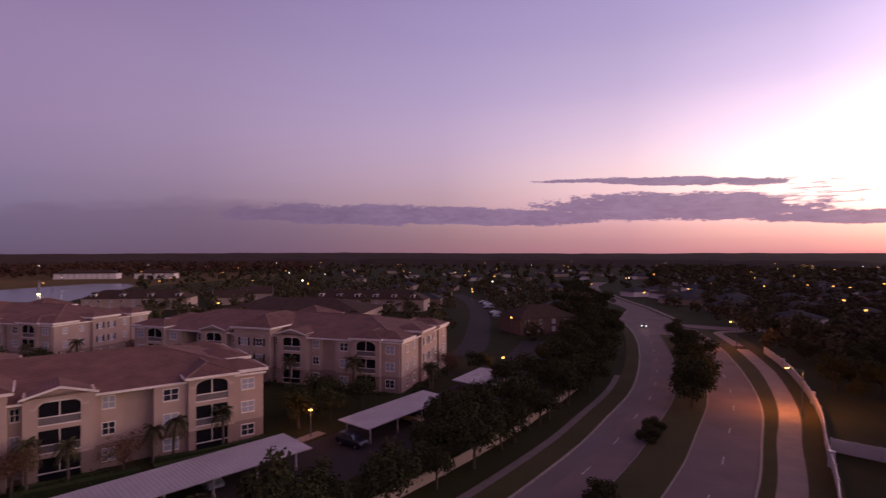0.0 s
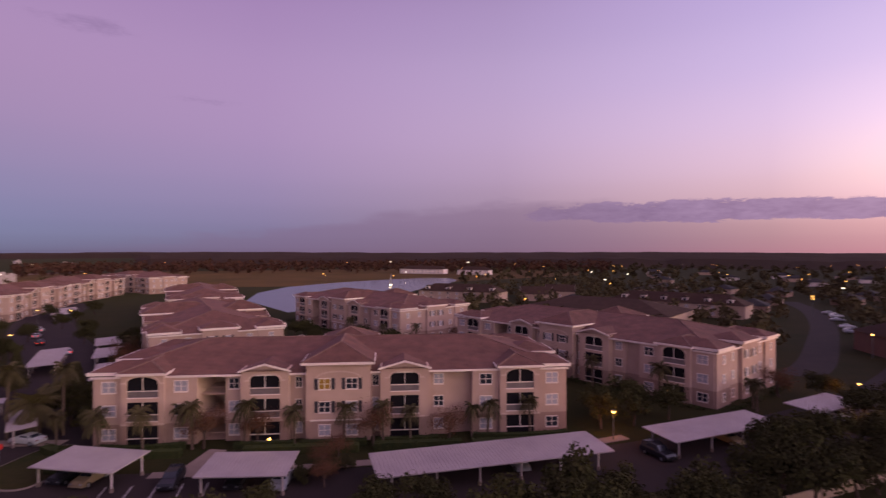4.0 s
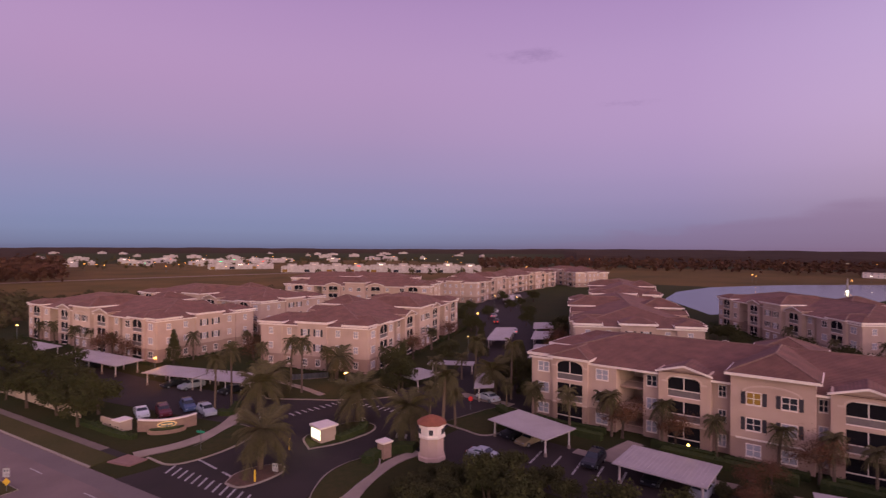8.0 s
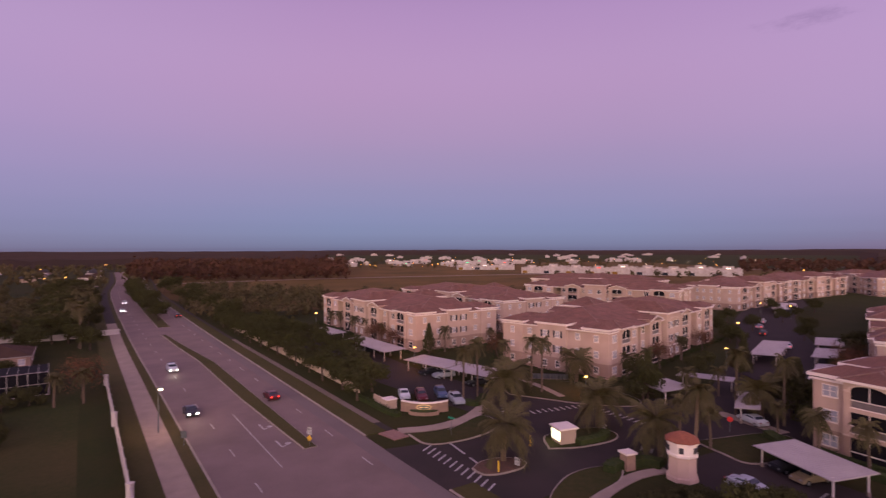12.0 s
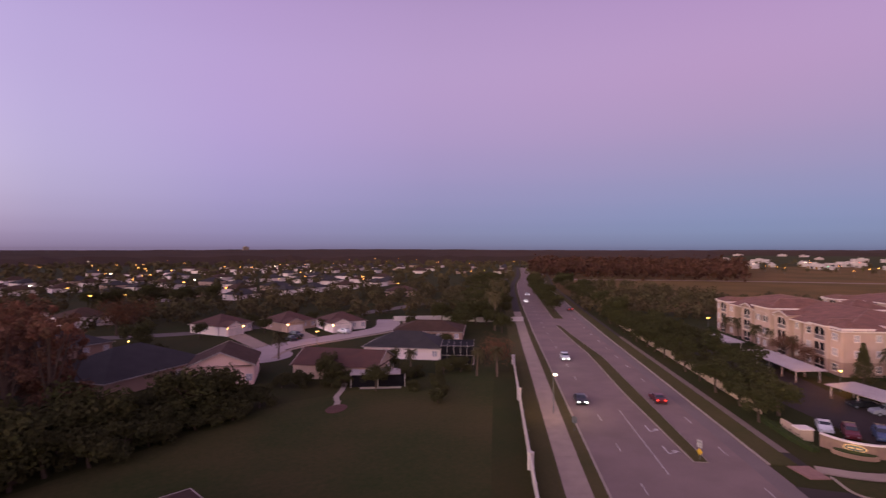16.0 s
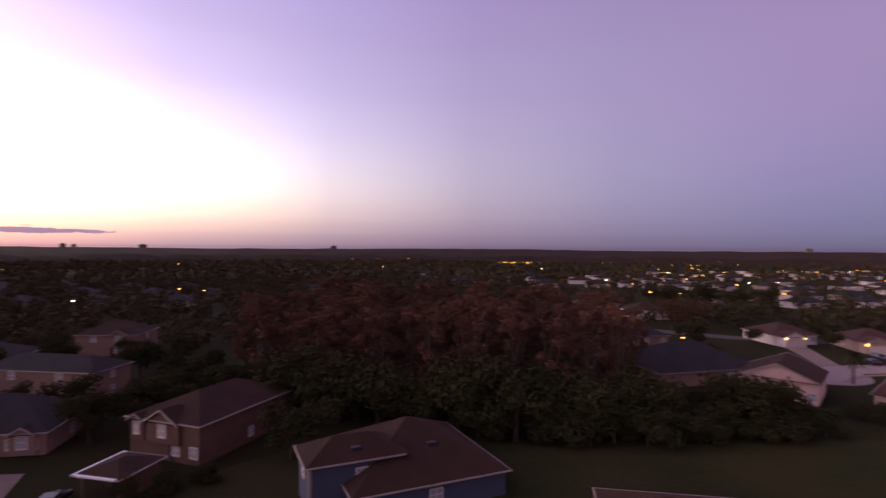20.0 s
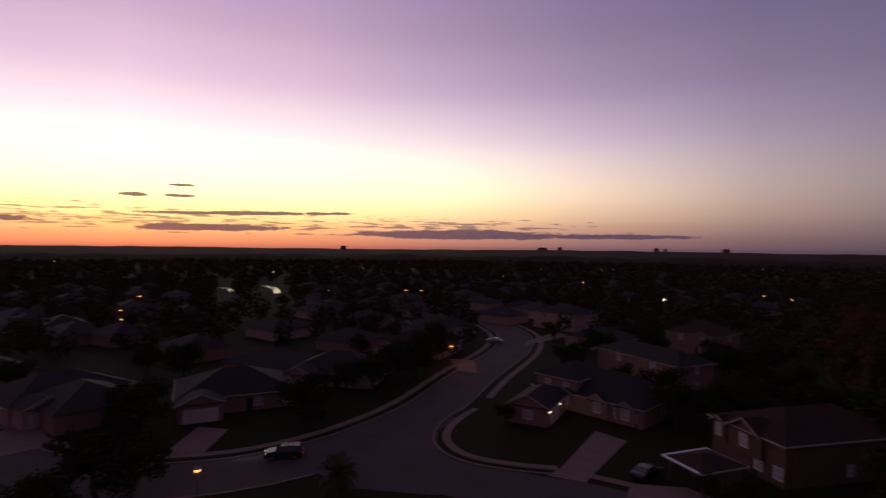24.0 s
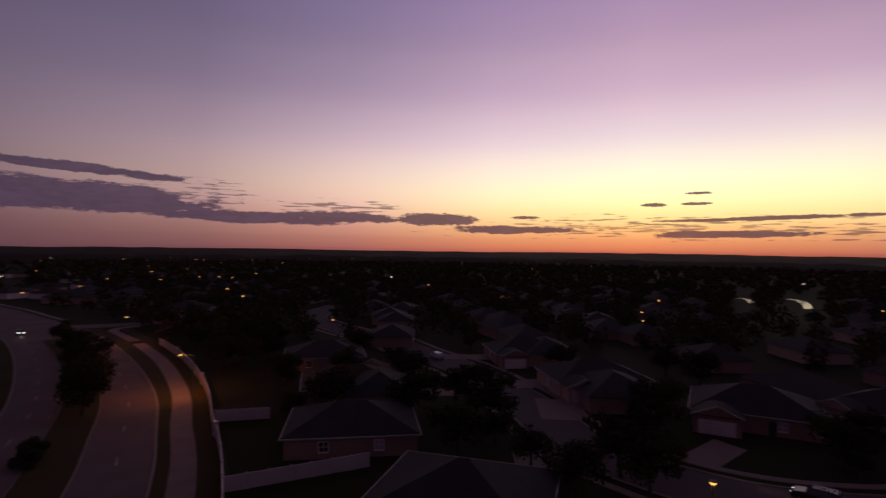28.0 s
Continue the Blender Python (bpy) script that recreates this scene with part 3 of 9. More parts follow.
# kerbs of the avenue
s = Shape()
ribbon(s, KERB_LINE, -0.28, 0.0, -0.1, 0.15, 0, I_SIDE_A)
ribbon(s, KERB_LINE, -0.28, 0.0, -0.1, 0.15, I_SIDE_B, len(KERB_LINE))
I_GATE_S, I_GATE_N = along(KERB_LINE, (-57, -36)), along(KERB_LINE, (-44, -24))
ribbon(s, KERB_LINE, 21.3, 21.58, -0.1, 0.15, 0, I_GATE_S)
ribbon(s, KERB_LINE, avenue_far, lambda i: avenue_far(i) + 0.28, -0.1, 0.15, I_GATE_N, len(KERB_LINE))
structure("kerb_avenue", s, KERB, "pale concrete kerbs along the avenue", "kerb")
s = Shape()
ribbon(s, KERB_LINE, lambda i: -1.9 + swing(i), -0.28, -0.1, 0.13, 0, I_SIDE_A)
ribbon(s, KERB_LINE, lambda i: -8.3 + swing(i), lambda i: -4.9 + swing(i), -0.1, 0.10, 0, I_SIDE_A)
ribbon(s, KERB_LINE, 21.58, 24.8, -0.1, 0.13, 0, I_GATE_S)
ribbon(s, KERB_LINE, 21.58, 24.8, -0.1, 0.13, I_GATE_N, I_NARROW - 3)
structure("verge", s, VERGE, "narrow grass verge beside the avenue", "grass")

# lane paint
s = Shape()


def dash(shape, line, off, i, length, width, z):
    p, nrm = line[i], normals(line)[i]
    d = Vector((nrm.y, -nrm.x, 0))
    c = p + nrm * off
    a, b = d * length / 2, nrm * width / 2
    q = [c - a - b, c + a - b, c + a + b, c - a + b]
    shape.prism([(v.x, v.y) for v in q], z - 0.01, z)


nor_k = normals(KERB_LINE)
for i in range(0, len(KERB_LINE), 3):
    if I_JUNC_S + 2 < i < I_JUNC_N - 2:
        continue
    dash(s, KERB_LINE, 4.1, i, 3.0, 0.13, 0.036)
    dash(s, KERB_LINE, 17.6, i, 3.0, 0.13, 0.036)
i_a = along(KERB_LINE, (-77, -55))
ribbon(s, KERB_LINE, 8.0, 8.14, 0.02, 0.036, i_a, I_JUNC_S + 2)
for i in (i_a + 2, I_JUNC_S - 1):
    p, nrm = KERB_LINE[i] + nor_k[i] * 10.2, nor_k[i]
    d = Vector((nrm.y, -nrm.x, 0))
    for a, b, wd in ((d * 1.6, d * -1.2, 0.12), (d * 1.6 , d * 1.0 + nrm * 1.2, 0.12), (d * 1.0 + nrm * 1.3, d * 0.4 + nrm * 0.9, 0.35)):
        q0, q1 = p + a, p + b
        e = (q1 - q0).normalized()
        m_ = Vector((-e.y, e.x, 0)) * wd
        s.prism([((q0 - m_).x, (q0 - m_).y), ((q1 - m_).x, (q1 - m_).y), ((q1 + m_).x, (q1 + m_).y), ((q0 + m_).x, (q0 + m_).y)], 0.026, 0.036)
structure("lane_markings", s, PAINT, "worn white dashes, lines and turn arrows on asphalt", "road marking")

# side street off the avenue to the north-east
SIDE = smooth_line([(84, 196), (100, 186), (125, 180), (165, 185), (230, 205)], 5)
structure("road_side", ribbon(Shape(), SIDE, -4.5, 4.5, -0.2, 0.036), ROAD, "grey asphalt side street off the avenue", "road")
# residential streets south of the avenue
STREET_A = smooth_line([(260, -100), (220, -98), (178, -84), (150, -78), (128, -66), (103, -44), (83, -27), (71, -10), (68, 6), (74, 22), (90, 38), (106, 58), (116, 78), (128, 98), (133, 118), (150, 150), (190, 170)], 4)
STREET_B = smooth_line([(72, -14), (63, -19.5), (55.5, -26), (50, -32.6), (45, -37), (37, -38.5)], 3)
structure("road_street", ribbon(Shape(), STREET_A, -4.9, 4.9, -0.2, 0.03), STREET, "grey residential street winding between lawns", "road")
s = ribbon(Shape(), STREET_B, -4.6, 4.6, -0.2, 0.034)
disc(s, 37, -36.5, 8.5, 8.5, -0.2, 0.038)
# the mouth of the court widens into the street
s.prism([(80, -33), (76.5, -18), (66, -7.5), (60.2, -10.2), (55, -19.5), (57, -31.4), (62.4, -25.2), (69, -24.4), (74.6, -26.6)], -0.2, 0.024)
structure("road_court", s, STREET, "short grey court ending in a turning circle", "road")
s = Shape()
iA0, iA1 = along(STREET_A, (80, -24)), along(STREET_A, (70, -12))
for o in (-5.15, 4.9):
    if o < 0:
        ribbon(s, STREET_A, o, o + 0.25, -0.1, 0.13)
    else:
        ribbon(s, STREET_A, o, o + 0.25, -0.1, 0.13, 0, iA0 - 1)
        ribbon(s, STREET_A, o, o + 0.25, -0.1, 0.13, iA1 + 1, len(STREET_A))
CORNER = smooth_line([(82.5, -36.0), (79.2, -32.2), (75.6, -29.0), (72.2, -27.0), (69, -26.2), (65.6, -26.5), (62.8, -28), (60.9, -30), (58.7, -32.9), (57, -35.9)], 1)
ribbon(s, CORNER, -2.0, -1.75, -0.1, 0.134)
structure("kerb_street", s, KERB, "pale concrete kerbs along the residential street", "kerb")
STREET_C = smooth_line([(-51, -129), (-57, -135.5), (-67, -140.5), (-84, -143), (-104, -148), (-118, -165)], 4)
structure("road_cul_de_sac", disc(ribbon(Shape(), STREET_C, -4.2, 4.2, -0.2, 0.03), -53, -131.5, 9.5, 9.5, -0.2, 0.034), material("pale_asphalt", (0.27, 0.205, 0.20), 0.9, scale=0.2, fine=30, second=(0.225, 0.17, 0.165), bump=0.1), "pale residential street between bungalows", "road")
STREET_D = smooth_line([(-20, -190), (-60, -178), (-110, -185), (-180, -205)], 6)
structure("road_far_street", ribbon(Shape(), STREET_D, -3.6, 3.6, -0.2, 0.03), STREET, "pale street beyond the bungalows", "road")


# ---- paved grounds of the apartments ----
s = Shape()
# drive in from the avenue, gate court and lots
s.prism([(-71.5, -16.5), (-69.4, -20.2), (-52.9, -4.9), (-56, -1.5), (-63, 5.5), (-69.5, 10.5), (-74, 20), (-92, 38), (-104, 30), (-99, 18), (-108, -4), (-92, -8), (-79, -5.5)], -0.2, 0.032)
structure("road_gate_court", s, DARK_ROAD, "dark asphalt drive and court inside the gate", "road")
INNER = smooth_line([(-80, 27), (-92, 36), (-112, 46), (-135, 57), (-165, 69), (-196, 79), (-230, 93), (-262, 110), (-300, 135)], 6)
ESTATE = smooth_line([(5, 138), (9, 155), (12.5, 188), (16, 237), (15, 290), (8, 335)], 5)
structure("road_estate", ribbon(Shape(), ESTATE, -4.0, 4.0, -0.2, 0.024), DARK_ROAD, "dark street between the townhouses", "road")
structure("road_inner", ribbon(Shape(), INNER, -9.5, 9.5, -0.2, 0.028), DARK_ROAD, "dark asphalt street through the apartments", "road")
LOT_N = smooth_line([(-74, 22), (-60, 32), (-44, 43), (-28, 57), (-12, 74), (0, 92), (12, 112), (22, 135), (30, 160)], 4)
structure("road_lot_north", ribbon(Shape(), LOT_N, -7.5, 6.5, -0.2, 0.026), DARK_ROAD, "dark asphalt car park beside the carports", "road")
LOT_S = smooth_line([(-92, -4), (-100, -14), (-112, -28), (-128, -42), (-146, -58), (-166, -77)], 4)
structure("road_lot_south", ribbon(Shape(), LOT_S, -6.5, 6.5, -0.2, 0.022), DARK_ROAD, "dark asphalt car park behind the hedge", "road")

s = Shape().prism([(-92, -86), (-70, -66), (-40, -38), (-8, -8), (20, 10), (42, -20), (44, -52), (30, -74), (0, -74), (-40, -88)][::-1], 0.0, 0.014)
structure("lawn", s, LAWN, "wide olive-green lawn behind the white fence", "lawn")
# meadows and lake beyond
s = Shape()
s.prism([(-210, -130), (-240, -60), (-330, 30), (-420, 170), (-700, 300), (-1100, 200), (-900, -250), (-420, -330), (-300, -235)], 0.0, 0.012)
disc(s, -430, 420, 330, 180, 0.0, 0.014, 40, 0.9, 0.05, rng)
structure("meadow", s, MEADOW, "dry brown-green meadow beyond the apartments", "meadow")
s = Shape()
s.prism([(-179, 164), (-240, 191), (-277, 229), (-303, 277), (-309, 322), (-308, 361), (-300, 402), (-288, 444), (-262, 446), (-241, 420), (-222, 372), (-205, 300), (-190, 262), (-178, 215)], 0.0, 0.03)
structure("water", s, WATER, "still grey-violet lake reflecting the dusk sky", "lake")
HIGHWAY = smooth_line([(-330, -330), (-460, -180), (-560, 0), (-640, 160), (-800, 420)], 20)
structure("road_highway", ribbon(Shape(), HIGHWAY, -6, 6, -0.2, 0.03), ROAD, "pale highway across the far meadow", "road")

# ---- apartment buildings ----
def wall_with_holes(shape, x0, x1, y, z0, z1, holes, thick=0.3, xs=(), zs=()):
    """An upright wall along x, its face at y, as one shell with rectangular holes (xa, xb, za, zb)."""
    xs = sorted({x0, x1, *xs, *[v for h in holes for v in h[:2]]})
    zs = sorted({z0, z1, *zs, *[v for h in holes for v in h[2:]]})
    xs, zs = [v for v in xs if x0 <= v <= x1], [v for v in zs if z0 <= v <= z1]
    nx, nz = len(xs) - 1, len(zs) - 1

    def solid(i, j):
        if not (0 <= i < nx and 0 <= j < nz):
            return False
        cx, cz = (xs[i] + xs[i + 1]) / 2, (zs[j] + zs[j + 1]) / 2
        return not any(h[0] < cx < h[1] and h[2] < cz < h[3] for h in holes)

    at = {}

    def vert(i, j, back_):
        k = (i, j, back_)
        if k not in at:
            at[k] = len(shape.v)
            shape.v.append((xs[i], y + (thick if back_ else 0), zs[j]))
        return at[k]

    for i in range(nx):
        for j in range(nz):
            if not solid(i, j):
                continue
            f = [vert(i, j, 0), vert(i + 1, j, 0), vert(i + 1, j + 1, 0), vert(i, j + 1, 0)]
            b = [vert(i, j, 1), vert(i + 1, j, 1), vert(i + 1, j + 1, 1), vert(i, j + 1, 1)]
            shape.f += [tuple(f), tuple(b[::-1])]
            for ok, p, q in ((solid(i, j - 1), 0, 1), (solid(i + 1, j), 1, 2), (solid(i, j + 1), 2, 3), (solid(i - 1, j), 3, 0)):
                if not ok:
                    shape.f.append((f[q], f[p], b[p], b[q]))
    return shape


def hip_roof(shape, x0, y0, x1, y1, z, slope, over=0.6, gable_front=False, gable_back=False):
    """A hip roof over a rectangle; the ridge runs along the longer side. gable_*: that end of a y-ridge stays upright."""
    x0, x1, y0, y1 = x0 - over, x1 + over, y0 - over, y1 + over
    wx, wy = x1 - x0, y1 - y0
    i = len(shape.v)
    base = [(x0, y0, z), (x1, y0, z), (x1, y1, z), (x0, y1, z)]
    if wx >= wy and not (gable_front or gable_back):
        h = wy / 2 * slope
        top = [(x0 + wy / 2, (y0 + y1) / 2, z + h), (x1 - wy / 2, (y0 + y1) / 2, z + h)]
        shape.v += base + top
        shape.f += [(i, i + 1, i + 5, i + 4), (i + 1, i + 2, i + 5), (i + 2, i + 3, i + 4, i + 5), (i + 3, i, i + 4), (i, i + 3, i + 2, i + 1)]
    else:
        h = wx / 2 * slope
        top = [((x0 + x1) / 2, y0 + (0 if gable_front else min(wx, wy) / 2), z + h), ((x0 + x1) / 2, y1 - (0 if gable_back else min(wx, wy) / 2), z + h)]
        shape.v += base + top
        shape.f += [(i + 1, i + 2, i + 5, i + 4), (i + 3, i, i + 4, i + 5), (i, i + 3, i + 2, i + 1)]
        shape.f += ([] if gable_front else [(i, i + 1, i + 4)]) + ([] if gable_back else [(i + 2, i + 3, i + 5)])
    return shape


def fascia(shape, x0, y0, x1, y1, z, over=0.6, high=0.22):
    """The white board round the eaves, one closed ring."""
    a, b, c, d = x0 - over - 0.05, y0 - over - 0.05, x1 + over + 0.05, y1 + over + 0.05
    t, i = 0.12, len(shape.v)
    for q in (0, t):
        for zz in (z - high, z + 0.03):
            shape.v += [(a + q, b + q, zz), (c - q, b + q, zz), (c - q, d - q, zz), (a + q, d - q, zz)]
    for k in range(4):
        n = (k + 1) % 4
        shape.f += [(i + k, i + n, i + 4 + n, i + 4 + k), (i + 8 + n, i + 8 + k, i + 12 + k, i + 12 + n), (i + 4 + k, i + 4 + n, i + 12 + n, i + 12 + k), (i + n, i + k, i + 8 + k, i + 8 + n)]
    return shape


def ridges(shape, x0, y0, x1, y1, z, slope, over=0.6, r=0.13):
    """Half-round tiles along the hips and the ridge of a hip roof over a rectangle."""
    x0, x1, y0, y1 = x0 - over, x1 + over, y0 - over, y1 + over
    h = min(x1 - x0, y1 - y0) / 2
    if x1 - x0 >= y1 - y0:
        a, b = Vector((x0 + h, (y0 + y1) / 2, z + h * slope)), Vector((x1 - h, (y0 + y1) / 2, z + h * slope))
        ends = [((x0, y0), a), ((x0, y1), a), ((x1, y0), b), ((x1, y1), b)]
    else:
        a, b = Vector(((x0 + x1) / 2, y0 + h, z + h * slope)), Vector(((x0 + x1) / 2, y1 - h, z + h * slope))
        ends = [((x0, y0), a), ((x1, y0), a), ((x0, y1), b), ((x1, y1), b)]
    for p, q in ends:
        shape.rod(Vector((*p, z)), q, r, r, 6)
    shape.rod(a, b, r, r, 6)
    return shape


FLOORS = (0.0, 3.25, 6.5)


def add_window(parent, x, z, y, w_=1.9, h_=1.5, blind=True, lit=False, shutters=False, axis="x", fine=True, sign=-1):
    """A window in a wall: frame with a mullion and, under it, the pane. axis x: the wall runs along x with its outside towards sign*y."""
    t, d = 0.09, 0.16
    m_ = h_ / 2
    f = wall_with_holes(Shape(), -w_ / 2, w_ / 2, -0.12, -0.1, h_, [(-w_ / 2 + t, -0.04, t, m_ - 0.03), (0.04, w_ / 2 - t, t, m_ - 0.03), (-w_ / 2 + t, -0.04, m_ + 0.03, h_ - t), (0.04, w_ / 2 - t, m_ + 0.03, h_ - t)], 0.14)
    turn_ = Matrix.Rotation({("x", -1): 0, ("x", 1): math.pi, ("y", -1): -math.pi / 2, ("y", 1): math.pi / 2}[(axis, sign)], 4, "Z")
    at = Matrix.Translation((x, y, z) if axis == "x" else (y, x, z)) @ turn_
    key = (w_, h_)
    if key not in WINDOW_MESHES:
        WINDOW_MESHES[key] = f.mesh("window")
        g1, g2 = Shape(), Shape()
        g1.box(-w_ / 2 + t, -0.06, t, w_ / 2 - t, -0.02, h_ / 2)
        g2.box(-w_ / 2 + t, -0.06, h_ / 2, w_ / 2 - t, -0.02, h_ - t)
        WINDOW_MESHES[key, "pane"] = (g1.mesh("pane"), g2.mesh("pane"))
        WINDOW_MESHES[key, "shutter"] = [Shape().box(q * (w_ / 2 + 0.33) - 0.24, -0.06, 0, q * (w_ / 2 + 0.33) + 0.24, 0.0, h_).mesh("shutter") for q in (-1, 1)]
        far = Shape()
        far.v, far.f = list(f.v), list(f.f)
        n_frame = len(far.f)
        far.box(-w_ / 2 + t, -0.06, t, w_ / 2 - t, -0.02, m_)
        far.box(-w_ / 2 + t, -0.06, m_, w_ / 2 - t, -0.02, h_ - t)
        me = far.mesh("window")
        for mt in (TRIM, GLASS, BLIND):
            me.materials.append(mt)
        for k, p in enumerate(me.polygons):
            p.material_index = 0 if k < n_frame else 2
        WINDOW_MESHES[key, "far"] = me
        me = me.copy()
        for k, p in enumerate(me.polygons):
            p.material_index = 0 if k < n_frame else 1
        WINDOW_MESHES[key, "far_dark"] = me
    ob = part("window", WINDOW_MESHES[key] if fine or lit else WINDOW_MESHES[key, "far" if blind else "far_dark"], TRIM, parent)
    ob.matrix_local = at
    lo, hi = WINDOW_MESHES[key, "pane"]
    for me, mat in ((lo, LIT if lit else BLIND if blind else GLASS), (hi, LIT if lit else (BLIND if blind else GLASS))):
        if lit or fine:
            me2 = me.copy()
            me2.materials.clear()
            me2.materials.append(mat)
            k = (w_, h_, me.name, mat.name)
            me2 = PANES.setdefault(k, me2)
            part("pane", me2, mat, ob)
    if shutters:
        for me in WINDOW_MESHES[key, "shutter"]:
            part("shutter", me, SHUTTER, ob)
    return ob


WINDOW_MESHES, PANES = {}, {}


def arch_infill(shape, x0, x1, y, z_spring, z_top, thick, n=12):
    """What is left of the wall over an arch between z_spring and z_top."""
    r = (x1 - x0) / 2
    c = (x0 + x1) / 2
    pts = [(c + r * math.cos(math.pi * k / n), z_spring + (z_top - z_spring - 0.05) * math.sin(math.pi * k / n)) for k in range(n + 1)]
    for (xa, za), (xb, zb) in zip(pts, pts[1:]):
        i = len(shape.v)
        shape.v += [(xa, y, za), (xb, y, zb), (xb, y, z_top), (xa, y, z_top), (xa, y + thick, za), (xb, y + thick, zb), (xb, y + thick, z_top), (xa, y + thick, z_top)]
        shape.f += [(i, i + 3, i + 2, i + 1), (i + 4, i + 5, i + 6, i + 7), (i, i + 1, i + 5, i + 4)]
    return shape


def arch_band(shape, x0, x1, y, z_spring, rise, wide=0.28, n=12):
    """A raised moulding that follows an arch."""
    c, r = (x0 + x1) / 2, (x1 - x0) / 2
    for k in range(n):
        a, b = math.pi * k / n, math.pi * (k + 1) / n
        q = []
        for rr, zz in ((r, rise), (r + wide, rise + wide)):
            q.append([(c + rr * math.cos(t), z_spring + zz * math.sin(t)) for t in (a, b)])
        (p0, p1), (p2, p3) = q
        i = len(shape.v)
        shape.v += [(p[0], yy, p[1]) for yy in (y - 0.09, y + 0.02) for p in (p0, p1, p3, p2)]
        shape.f += [(i, i + 3, i + 2, i + 1), (i, i + 1, i + 5, i + 4), (i + 2, i + 3, i + 7, i + 6)]
    return shape


LONG, EAVE = 66.0, 9.6
# stretches of the front: from, to, face, top, kind
FRONT = [(0.0, 3.6, 0.0, 9.40, "win"), (3.6, 9.2, -0.6, 10.15, "arch"), (9.2, 13.4, 0.0, 9.40, "win"), (13.4, 17.0, 3.2, 9.40, "stair"), (17.0, 19.4, 0.9, 9.40, "win"), (19.4, 26.0, -0.4, 10.30, "gable"),
         (26.0, 28.4, 0.9, 9.40, "slim"), (28.4, 37.4, -0.8, 11.20, "block"), (37.4, 38.8, 0.9, 9.40, "slim"), (38.8, 45.8, -0.4, 10.30, "gable"), (45.8, 48.8, 0.9, 9.40, "win"), (48.8, 52.2, 1.5, 9.40, "plain"),
         (52.2, 56.2, 0.0, 9.40, "win"), (56.2, 62.2, -0.6, 10.15, "arch"), (62.2, 66.0, 0.0, 9.40, "win")]


